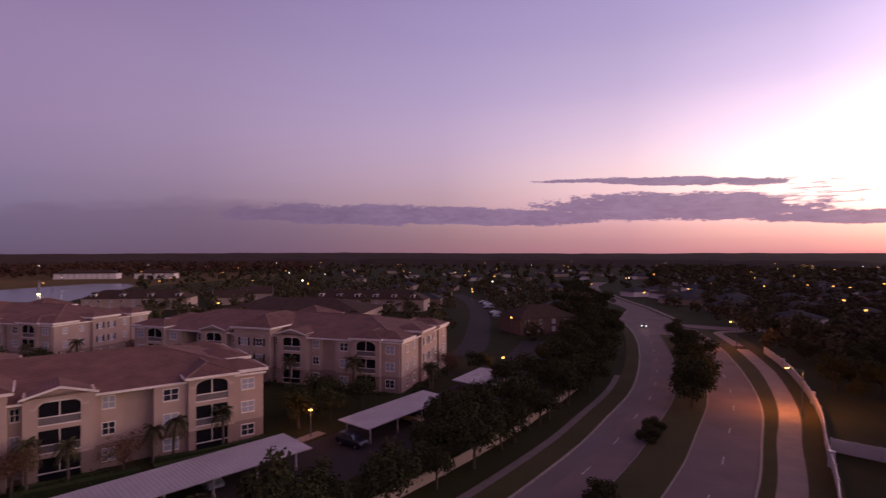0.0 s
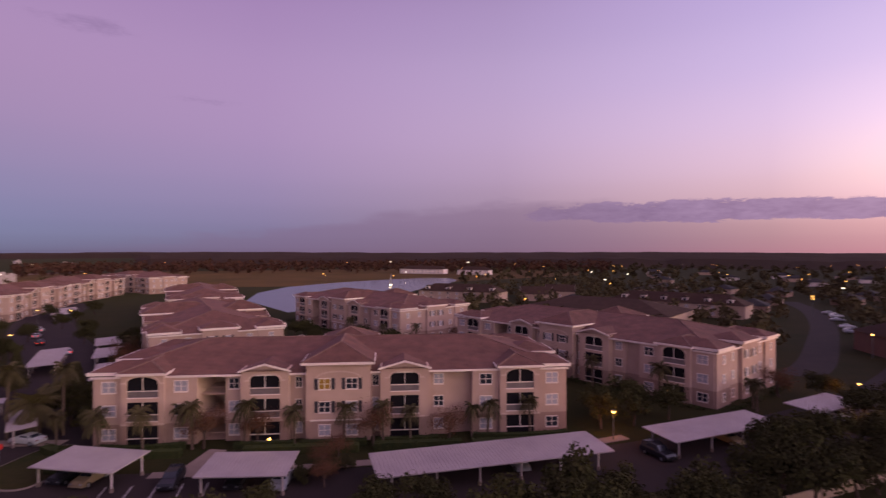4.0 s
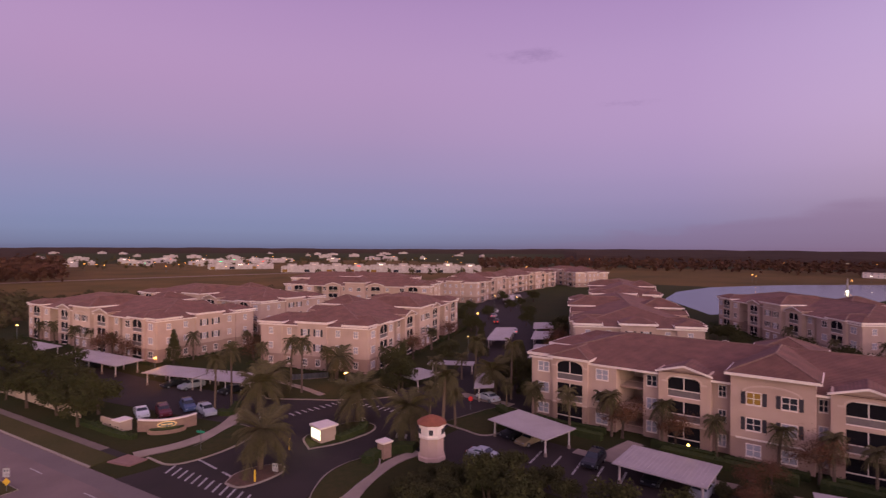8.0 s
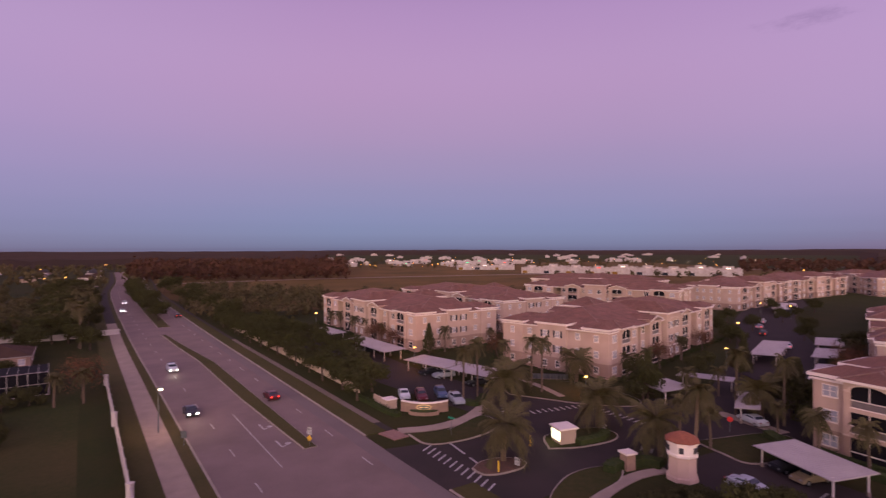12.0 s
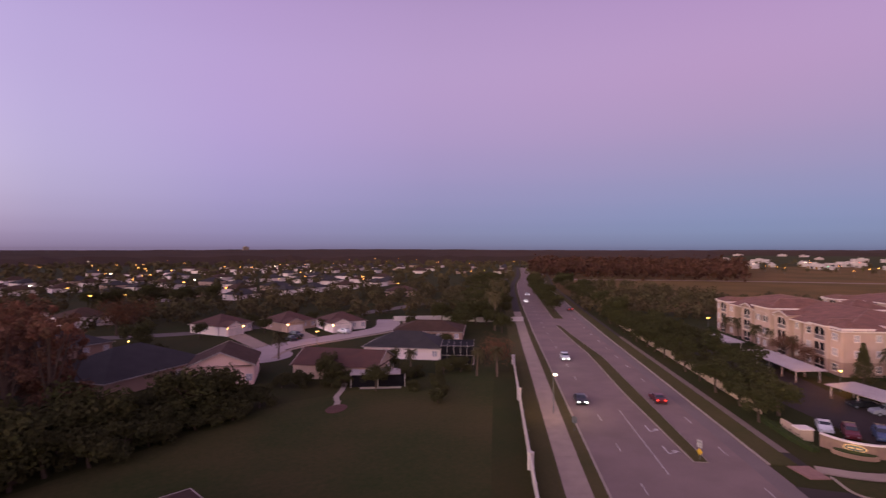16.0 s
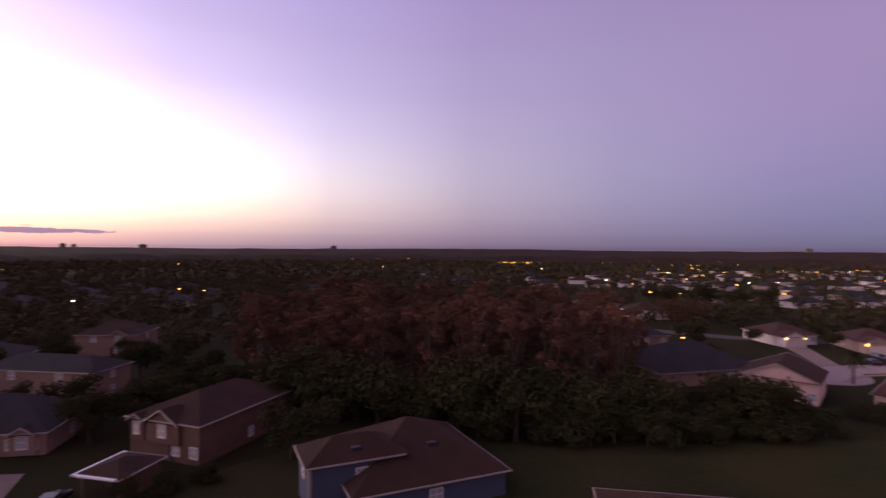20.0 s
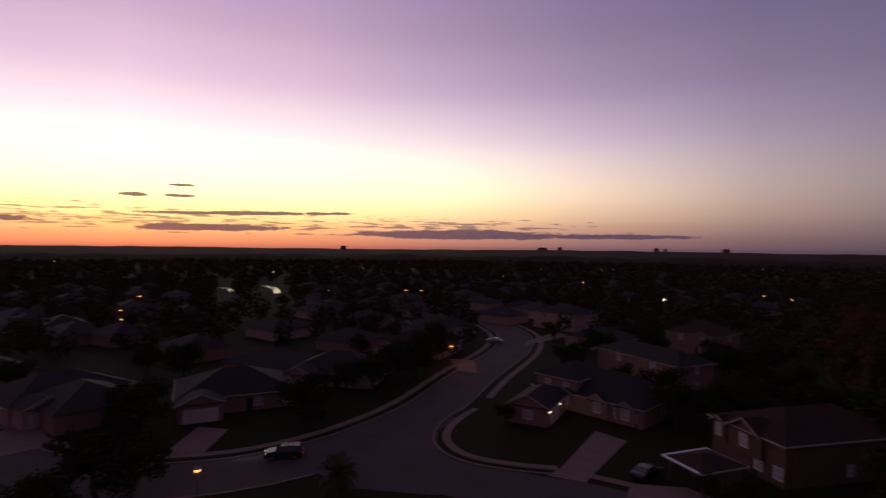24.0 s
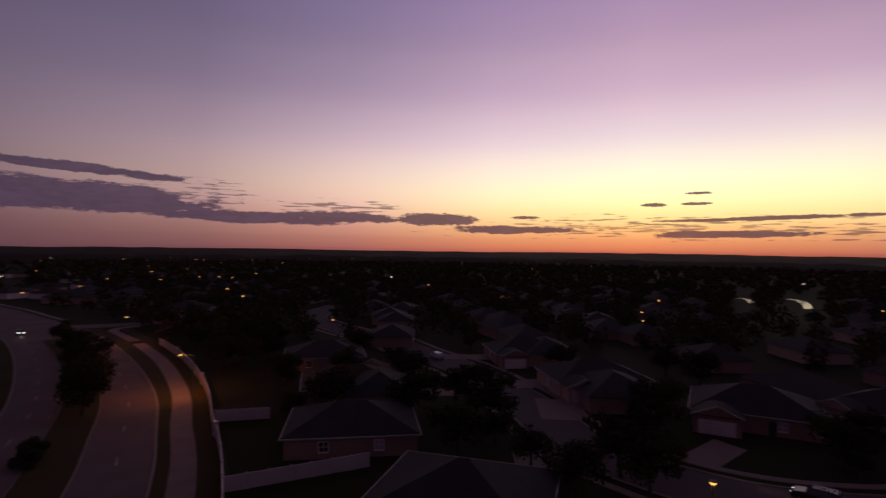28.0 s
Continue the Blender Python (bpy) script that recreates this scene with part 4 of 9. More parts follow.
def apartment(m, label, lit=(), fine=True, back=True, shutters=True, DEEP=24.0, slope=0.27):
    top = thing("apartment_building", m, label, "apartment building", "apartment buildings")
    upper, lower = Shape(), Shape()
    core = 3.4
    band = 3.0
    roof, bits = Shape(), []
    boards = Shape()
    flip = [False] if not back else [False, True]
    hip_roof(roof, 0, 0.4, LONG, DEEP - 0.4, EAVE, slope)
    fascia(boards, 0, 0.4, LONG, DEEP - 0.4, EAVE, 0.6, 0.25)
    caps = ridges(Shape(), 0, 0.4, LONG, DEEP - 0.4, EAVE, slope)
    bays = []
    for side in flip:
        def X(x):
            return LONG - x if side else x

        for x0, x1, y, zt, kind in FRONT:
            xa, xb = sorted((X(x0), X(x1)))
            yy = (lambda v: DEEP - v) if side else (lambda v: v)
            mid = (xa + xb) / 2
            holes = []
            if kind in ("arch", "gable"):
                half = 2.05
                for k, f0 in enumerate(FLOORS):
                    holes.append((mid - half, mid + half, f0 + 0.15, f0 + (2.9 if k < 2 else 3.15)))
            elif kind == "stair":
                pass
            tmp_u, tmp_l = Shape(), Shape()
            if kind != "stair":
                wall_with_holes(tmp_l, xa, xb, y, 0, band, [h for h in holes if h[3] < band], 0.3)
                wall_with_holes(tmp_u, xa, xb, y, band, zt, [h for h in holes if h[2] > band], 0.3)
                for sh, z0_, z1_ in ((tmp_l, 0, band), (tmp_u, band, zt)):
                    sh.box(xa, y + 0.3, z0_, xa + 0.25, core, z1_)
                    sh.box(xb - 0.25, y + 0.3, z0_, xb, core, z1_)
                if holes:
                    arch_infill(tmp_u, mid - 2.05, mid + 2.05, y, 8.85, 9.65, 0.3)
                    for f0 in FLOORS[1:]:
                        tmp_u.box(xa + 0.25, y + 0.3, f0 - 0.1, xb - 0.25, core, f0 + 0.15)
                    tb = Shape()
                    arch_band(tb, mid - 2.05, mid + 2.05, y, 8.85, 0.78)
                    bits.append(("arch_moulding", copy_into(Shape(), tb, side, DEEP), STUCCO_MID))
                    for q in (-1, 1) if fine else ():
                        for zc in (8.62, 3.0):
                            tb = Shape().box(mid + q * 2.45 - 0.4, y - 0.09, zc, mid + q * 2.45 + 0.4, y - 0.003, zc + 0.22)
                            bits.append(("capital", copy_into(Shape(), tb, side, DEEP), STUCCO_MID))
                elif kind == "block":
                    tb = Shape()
                    arch_band(tb, mid - 3.0, mid + 3.0, y, 8.9, 0.85, 0.22)
                    bits.append(("string_course", copy_into(Shape(), Shape().box(mid - 3.9, y - 0.09, 2.92, mid + 3.9, y - 0.003, 3.12), side, DEEP), TRIM))
                    bits.append(("arch_moulding", copy_into(Shape(), tb, side, DEEP), STUCCO_MID))
            else:
                for k, f0 in enumerate(FLOORS):
                    tmp_l.box(xa + 0.02, 1.6, f0 - 0.12, xb - 0.02, 8.4, f0 + 0.12)
                    tmp_u.box(xa + 0.02, 1.65, f0 + 0.95, xb - 0.02, 1.7, f0 + 1.02)
            copy_into(lower, tmp_l, side, DEEP)
            copy_into(upper, tmp_u, side, DEEP)
            if holes:
                for k, h in enumerate(holes):
                    bays.append((h, y, k, side))
            # roofs over what stands forward
            if kind in ("arch",):
                bits.append(("bay_roof", copy_into(Shape(), hip_roof(Shape(), xa, y, xb, 9.0, zt, 0.34, 0.5), side, DEEP), TILE))
                bits.append(("ridge_tiles", copy_into(Shape(), ridges(Shape(), xa, y, xb, 9.0, zt, 0.34, 0.5), side, DEEP), RIDGE))
                bits.append(("eaves_board", copy_into(Shape(), fascia(Shape(), xa, y, xb, 4.0, zt, 0.5, 0.28), side, DEEP), TRIM))
            elif kind == "block":
                bits.append(("bay_roof", copy_into(Shape(), hip_roof(Shape(), xa, y, xb, 16.0 if not side else 9.0, zt, 0.42, 0.6), side, DEEP), TILE))
                bits.append(("ridge_tiles", copy_into(Shape(), ridges(Shape(), xa, y, xb, 16.0 if not side else 9.0, zt, 0.42, 0.6), side, DEEP), RIDGE))
                bits.append(("eaves_board", copy_into(Shape(), fascia(Shape(), xa, y, xb, 5.5, zt, 0.6, 0.3), side, DEEP), TRIM))
            elif kind == "gable":
                bits.append(("bay_roof", copy_into(Shape(), hip_roof(Shape(), xa, y, xb, 9.0, zt - 0.2, 0.28, 0.35, gable_front=True), side, DEEP), TILE))
                gb = Shape()
                ov = 0.35
                apex = zt - 0.2 + ((xb - xa) / 2 + ov) * 0.28
                for p0, p1 in (((xa - ov, zt - 0.2), (mid, apex)), ((mid, apex), (xb + ov, zt - 0.2))):
                    i = len(gb.v)
                    gb.v += [(p[0], yv, p[1] + dz) for yv in (y - ov - 0.06, y - ov + 0.06) for p in (p0, p1) for dz in (-0.22, 0.04)]
                    gb.f += [(i, i + 2, i + 3, i + 1), (i + 4, i + 5, i + 7, i + 6), (i, i + 4, i + 6, i + 2), (i + 1, i + 3, i + 7, i + 5)]
                bits.append(("eaves_board", copy_into(Shape(), gb, side, DEEP), TRIM))
                tri = Shape()
                tri.v += [(xa, y, zt - 0.2), (xb, y, zt - 0.2), (mid, y, apex - 0.12), (xa, y + 0.3, zt - 0.2), (xb, y + 0.3, zt - 0.2), (mid, y + 0.3, apex - 0.12)]
                tri.f += [(0, 1, 2), (3, 5, 4), (0, 2, 5, 3), (1, 4, 5, 2), (0, 3, 4, 1)]
                copy_into(upper, tri, side, DEEP)
            # windows
            for k, f0 in enumerate(FLOORS):
                spots = []
                if kind == "win":
                    spots = [(mid, 1.9 if x1 - x0 > 3 else 1.5, True, False)]
                elif kind == "slim":
                    spots = [(mid, 1.0, k < 2, False)]
                elif kind == "block":
                    spots = [(mid - 1.9, 1.7, True, shutters and k > 0), (mid + 1.9, 1.7, True, shutters and k > 0)]
                for q, (wx, ww, bl, sh) in enumerate(spots):
                    on = (not side) and (k, round(X(wx) if side else wx), 1) in lit
                    ob = add_window(top, LONG - wx if side else wx, f0 + 0.85, (DEEP - y) if side else y, ww, 1.6, bl and (k + int(wx)) % 4 != 0, on, sh, "x", fine, 1 if side else -1)
    # core walls
    # core, with the two open stairwells left out; added blocks midway shut out light from behind
    for x0, x1, ya, yb in ((0, 13.4, core, DEEP - core), (17.0, 48.8, core, DEEP - core), (52.2, LONG, core, DEEP - core), (13.4, 17.0, 8.5, DEEP - 8.5), (48.8, 52.2, 8.5, DEEP - 8.5)):
        lower.box(x0, ya, 0, x1, yb, band)
        upper.box(x0, ya, band, x1, yb, 9.5)
    # ends: a forward part with its own eave, windows in three rows
    c0, c1 = DEEP / 2 - 3.6, DEEP / 2 + 3.6
    for xe, sg in ((0.0, -1), (LONG, 1)):
        a, b = (xe - 0.7, xe) if sg < 0 else (xe, xe + 0.7)
        lower.box(a, c0, 0, b, c1, band)
        upper.box(a, c0, band, b, c1, 10.5)
        r0, r1 = (a, b + 6) if sg < 0 else (a - 6, b)
        bits.append(("bay_roof", hip_roof(Shape(), r0, c0, r1, c1, 10.5, 0.32, 0.4), TILE))
        bits.append(("eaves_board", fascia(Shape(), a - (0 if sg < 0 else 3), c0, b + (3 if sg < 0 else 0), c1, 10.5, 0.4, 0.4), TRIM))
        # corner bays with stepped eaves of their own
        for e0, e1 in ((0.2, 5.6), (DEEP - 5.6, DEEP - 0.2)):
            k0, k1 = (xe - 0.4, xe) if sg < 0 else (xe, xe + 0.4)
            lower.box(k0, e0, 0, k1, e1, band)
            upper.box(k0, e0, band, k1, e1, 10.2)
            q0, q1 = (k0, k1 + 9) if sg < 0 else (k0 - 9, k1)
            bits.append(("bay_roof", hip_roof(Shape(), q0, e0, q1, e1, 10.2, 0.36, 0.5), TILE))
            bits.append(("eaves_board", fascia(Shape(), k0 - (0 if sg < 0 else 4), e0, k1 + (4 if sg < 0 else 0), e1, 10.2, 0.5, 0.4), TRIM))
        for f0 in FLOORS:
            for yc, xx in ((2.9, xe + 0.4 * sg), (DEEP / 2 - 1.6, a if sg < 0 else b), (DEEP / 2 + 1.6, a if sg < 0 else b), (DEEP - 2.9, xe + 0.4 * sg), (7.4, xe), (DEEP - 7.4, xe)):
                add_window(top, yc, f0 + 0.85, xx, 1.1, 1.5, f0 > 3, False, shutters and abs(yc - DEEP / 2) < 2 and f0 > 0, "y", fine, sg)
    part("wall", upper, STUCCO, top)
    part("plinth_wall", lower, STUCCO_LOW, top, "darker tan stucco ground floor")
    part("roof", roof, TILE, top)
    part("ridge_tiles", caps, RIDGE, top)
    if not shutters:
        joined = {}
        for nm, sh, mt in bits:
            copy_into(joined.setdefault(nm, (Shape(), mt))[0], sh, False, DEEP)
        bits = [(nm, sh, mt) for nm, (sh, mt) in joined.items()]
    for nm, sh, mt in bits:
        part(nm, sh, mt, top)
    part("eaves_board", boards, TRIM, top, "white painted eaves boards")
    for (xa, xb, za, zb), y, k, side in bays:
        scr, rail = Shape(), Shape()
        x0, x1 = (LONG - xb, LONG - xa) if side else (xa, xb)
        y0 = (lambda v: DEEP - v) if side else (lambda v: v)
        # rails, centre post and pale balustrade with a dark screen behind
        ya, yb = sorted((y0(y + 0.08), y0(y + 0.2)))
        rail.box(x0, ya, za + 0.95, x1, yb, za + 1.05)
        rail.box(x0, ya, za, x1, yb, za + 0.1)
        rail.box((x0 + x1) / 2 - 0.05, ya, za + 1.05, (x0 + x1) / 2 + 0.05, yb, zb)
        b_ = part("balcony", rail, TRIM, top)
        ya, yb = sorted((y0(y + 0.22), y0(y + 0.25)))
        if k and shutters:
            part("balustrade", Shape().box(x0, ya, za + 0.1, x1, yb, za + 0.95), RAIL, b_)
        part("insect_screen", Shape().box(x0, ya, za + (0.95 if k else 0.1), x1, yb, zb), SCREEN, b_)
    return top


def copy_into(dst, src, side, DEEP):
    i = len(dst.v)
    if side:
        dst.v += [(x, DEEP - y, z) for x, y, z in src.v]
        dst.f += [tuple(i + k for k in f)[::-1] for f in src.f]
    else:
        dst.v += src.v
        dst.f += [tuple(i + k for k in f) for f in src.f]
    return dst


def place(p, q):
    """The pose of a building whose front left corner is p and whose front runs towards q (front to the right-hand side of p->q)."""
    d = Vector((q[0] - p[0], q[1] - p[1]))
    return Matrix.Translation((p[0], p[1], 0)) @ Matrix.Rotation(math.atan2(d.y, d.x), 4, "Z")


apartment(place((-79, 38), (-26.3, 77.8)), "three-storey beige stucco apartments with arched screened balconies and clay roof", {(2, 31, 1)})
second = apartment(place((-70.7, 123.4), (-8.5, 102)), "three-storey beige apartments with clay roof beside the car park", fine=False, DEEP=27.0, slope=0.24)
for p_, q_, words in [((-154, 145), (-91, 125), "three-storey beige apartments on the lake shore, clay roof"),
                      ((-113.8, 16.5), (-182.2, 62.8), "long three-storey beige apartments along the inner street"),
                      ((-186, -73.5), (-136, -28.5), "three-storey beige apartments facing the avenue behind carports"),
                      ((-165, 93.7), (-108.5, 62.2), "three-storey beige apartments opposite on the inner street")]:
    tagged(copy_thing(second, place(p_, q_)), words)
tagged(copy_thing(second, place((-221.5, -52.5), (-172.5, -8.4))), "three-storey beige apartments close behind the avenue block")
far_block = apartment(place((-253, -1), (-222, 60)), "beige three-storey apartments further back in the estate", fine=False, shutters=False)
for p_, q_ in [((-243, 87), (-291, 127)), ((-391, 193), (-325, 187)), ((-304, 2), (-273, 63)), ((-296, 130), (-343, 184)), ((-232, 142), (-176, 108))]:
    copy_thing(far_block, place(p_, q_))

# ---- houses ----
CREAM = material("cream_render", (0.48, 0.33, 0.255), 0.9, scale=0.4, fine=24, second=(0.42, 0.288, 0.22), bump=0.2)
PEACH = material("peach_render", (0.74, 0.50, 0.41), 0.9, scale=0.4, fine=24, second=(0.67, 0.445, 0.36), bump=0.2)
WHITE_WALL = material("white_render", (0.78, 0.65, 0.60), 0.9, scale=0.4, fine=24, second=(0.70, 0.575, 0.53), bump=0.2)
BLUE_WALL = material("blue_grey_render", (0.075, 0.08, 0.115), 0.9, scale=0.4, fine=24, second=(0.062, 0.067, 0.098), bump=0.2)
TAN_WALL = material("tan_render", (0.33, 0.20, 0.15), 0.9, scale=0.4, fine=24, second=(0.28, 0.17, 0.128), bump=0.2)
GARAGE = material("garage_door", (0.70, 0.575, 0.53), 0.6, scale=0.5, fine=6, bump=0.1, stripes=(2, 2, 0.2))


# TRIM scaled darker in its colour, so that house boards look fainter
HOUSE_TRIM = material("dimmed_white_trim", (0.34, 0.27, 0.24), 0.7, scale=0.8, fine=10, second=(0.27, 0.215, 0.19), bump=0.05)


def chevron(cx, half, z, slope, y, high=0.18, t=0.12):
    """The bent white board along a gable's two slopes."""
    sh = Shape()
    pts = [(cx - half, z), (cx, z + half * slope), (cx + half, z)]
    for px_, pz in pts:
        sh.v += [(px_, y, pz - high), (px_, y, pz + 0.05), (px_, y + t, pz + 0.05), (px_, y + t, pz - high)]
    for k in (0, 4):
        for e in range(4):
            sh.f.append((k + e, k + (e + 1) % 4, k + 4 + (e + 1) % 4, k + 4 + e)[::-1])
    sh.f += [(0, 1, 2, 3), (11, 10, 9, 8)]
    return sh


def house(x, y, turn_deg, wide, deep, eave, wall_mat, roof_mat, label, style="hip", slope=0.42, garage=True, porch=False, windows=2, chimney=False, simple=False, group="", gables=()):
    """A detached house; its front looks along -y before the turn."""
    top = thing("house", pose(x, y, 0, 0, 0, turn_deg), label, "house", group)
    hw, hd = wide / 2, deep / 2
    walls, roof, boards = Shape(), Shape(), []
    walls.box(-hw, -hd, 0, hw, hd, eave)
    if style == "gable":
        hip_roof(roof, -hw, -hd, hw, hd, eave, slope, 0.45, True, True)
        for yy in (-hd, hd):
            i = len(walls.v)
            walls.v += [(-hw, yy, eave), (hw, yy, eave), (0, yy, eave + hw * slope)]
            walls.f.append((i, i + 1, i + 2) if yy < 0 else (i, i + 2, i + 1))
        for yy in (-hd - 0.5, hd + 0.38):
            boards.append(chevron(0, hw + 0.5, eave, slope, yy))
    else:
        hip_roof(roof, -hw, -hd, hw, hd, eave, slope, 0.5)
        boards.append(fascia(Shape(), -hw, -hd, hw, hd, eave, 0.5, 0.14))
    # a garage wing with a gable towards the front
    if garage and not simple:
        gw = min(6.4, wide * 0.5)
        gx0 = -hw + 0.3
        walls.box(gx0, -hd - 3.5, 0, gx0 + gw, -hd, min(eave, 2.9))
        e = min(eave, 2.9)
        hip_roof(roof, gx0, -hd - 3.5, gx0 + gw, -hd + gw / 2, e, slope, 0.4, True)
        i = len(walls.v)
        walls.v += [(gx0, -hd - 3.5, e), (gx0 + gw, -hd - 3.5, e), (gx0 + gw / 2, -hd - 3.5, e + gw / 2 * slope)]
        walls.f.append((i, i + 1, i + 2))
        boards.append(chevron(gx0 + gw / 2, gw / 2 + 0.45, e, slope, -hd - 4.0))
        part("garage_door", Shape().box(gx0 + 0.7, -hd - 3.56, 0, gx0 + gw - 0.7, -hd - 3.5, 2.15), GARAGE, top)
    part("wall", walls, wall_mat, top)
    part("roof", roof, roof_mat, top)
    for bd in boards if not simple else ():
        part("eaves_board", bd, HOUSE_TRIM, top)
    if not simple:
        part("door", Shape().box(hw * 0.15, -hd - 0.05, 0, hw * 0.15 + 1.0, -hd, 2.1), SHUTTER, top)
        for k in range(int(eave // 2.6)):
            z = 0.85 + k * 2.7
            for q in range(windows):
                xx = hw * (0.35 + 0.5 * q / max(1, windows - 1)) if k == 0 else -hw + wide * (q + 0.7) / (windows + 0.4)
                add_window(top, xx, z, -hd, 1.3, 1.4, True, False, False, "x", False, -1)
                add_window(top, -hw + wide * (q + 0.7) / (windows + 0.4), z, hd, 1.3, 1.4, q % 2 == 0, False, False, "x", False, 1)
            add_window(top, 0, z, -hw, 1.0, 1.3, True, False, False, "y", False, -1)
            add_window(top, 0, z, hw, 1.0, 1.3, True, False, False, "y", False, 1)
    for gx, gw in gables:
        e = eave - 0.2
        rise = gw / 2 * 0.6
        g_ = Shape().box(gx - gw / 2, -hd - 0.5, max(0, e - 2.6), gx + gw / 2, -hd, e)
        i = len(g_.v)
        g_.v += [(gx - gw / 2, -hd - 0.5, e), (gx + gw / 2, -hd - 0.5, e), (gx, -hd - 0.5, e + rise)]
        g_.f.append((i, i + 1, i + 2))
        gp = part("front_gable", g_, wall_mat, top)
        part("gable_roof", hip_roof(Shape(), gx - gw / 2, -hd - 0.6, gx + gw / 2, -hd + gw * 0.9, e, 0.6, 0.25, True), roof_mat, gp)
        part("eaves_board", chevron(gx, gw / 2 + 0.25, e, 0.6, -hd - 0.95, 0.16, 0.1), HOUSE_TRIM, gp)
        add_window(top, gx, e - 1.75, -hd - 0.5, min(1.3, gw * 0.45), 1.7, True, False, False, "x", False, -1)
    if chimney:
        part("chimney", Shape().box(hw * 0.5, -0.5, eave, hw * 0.5 + 0.9, 0.5, eave + hd * slope + 1.2), wall_mat, top)
    return top


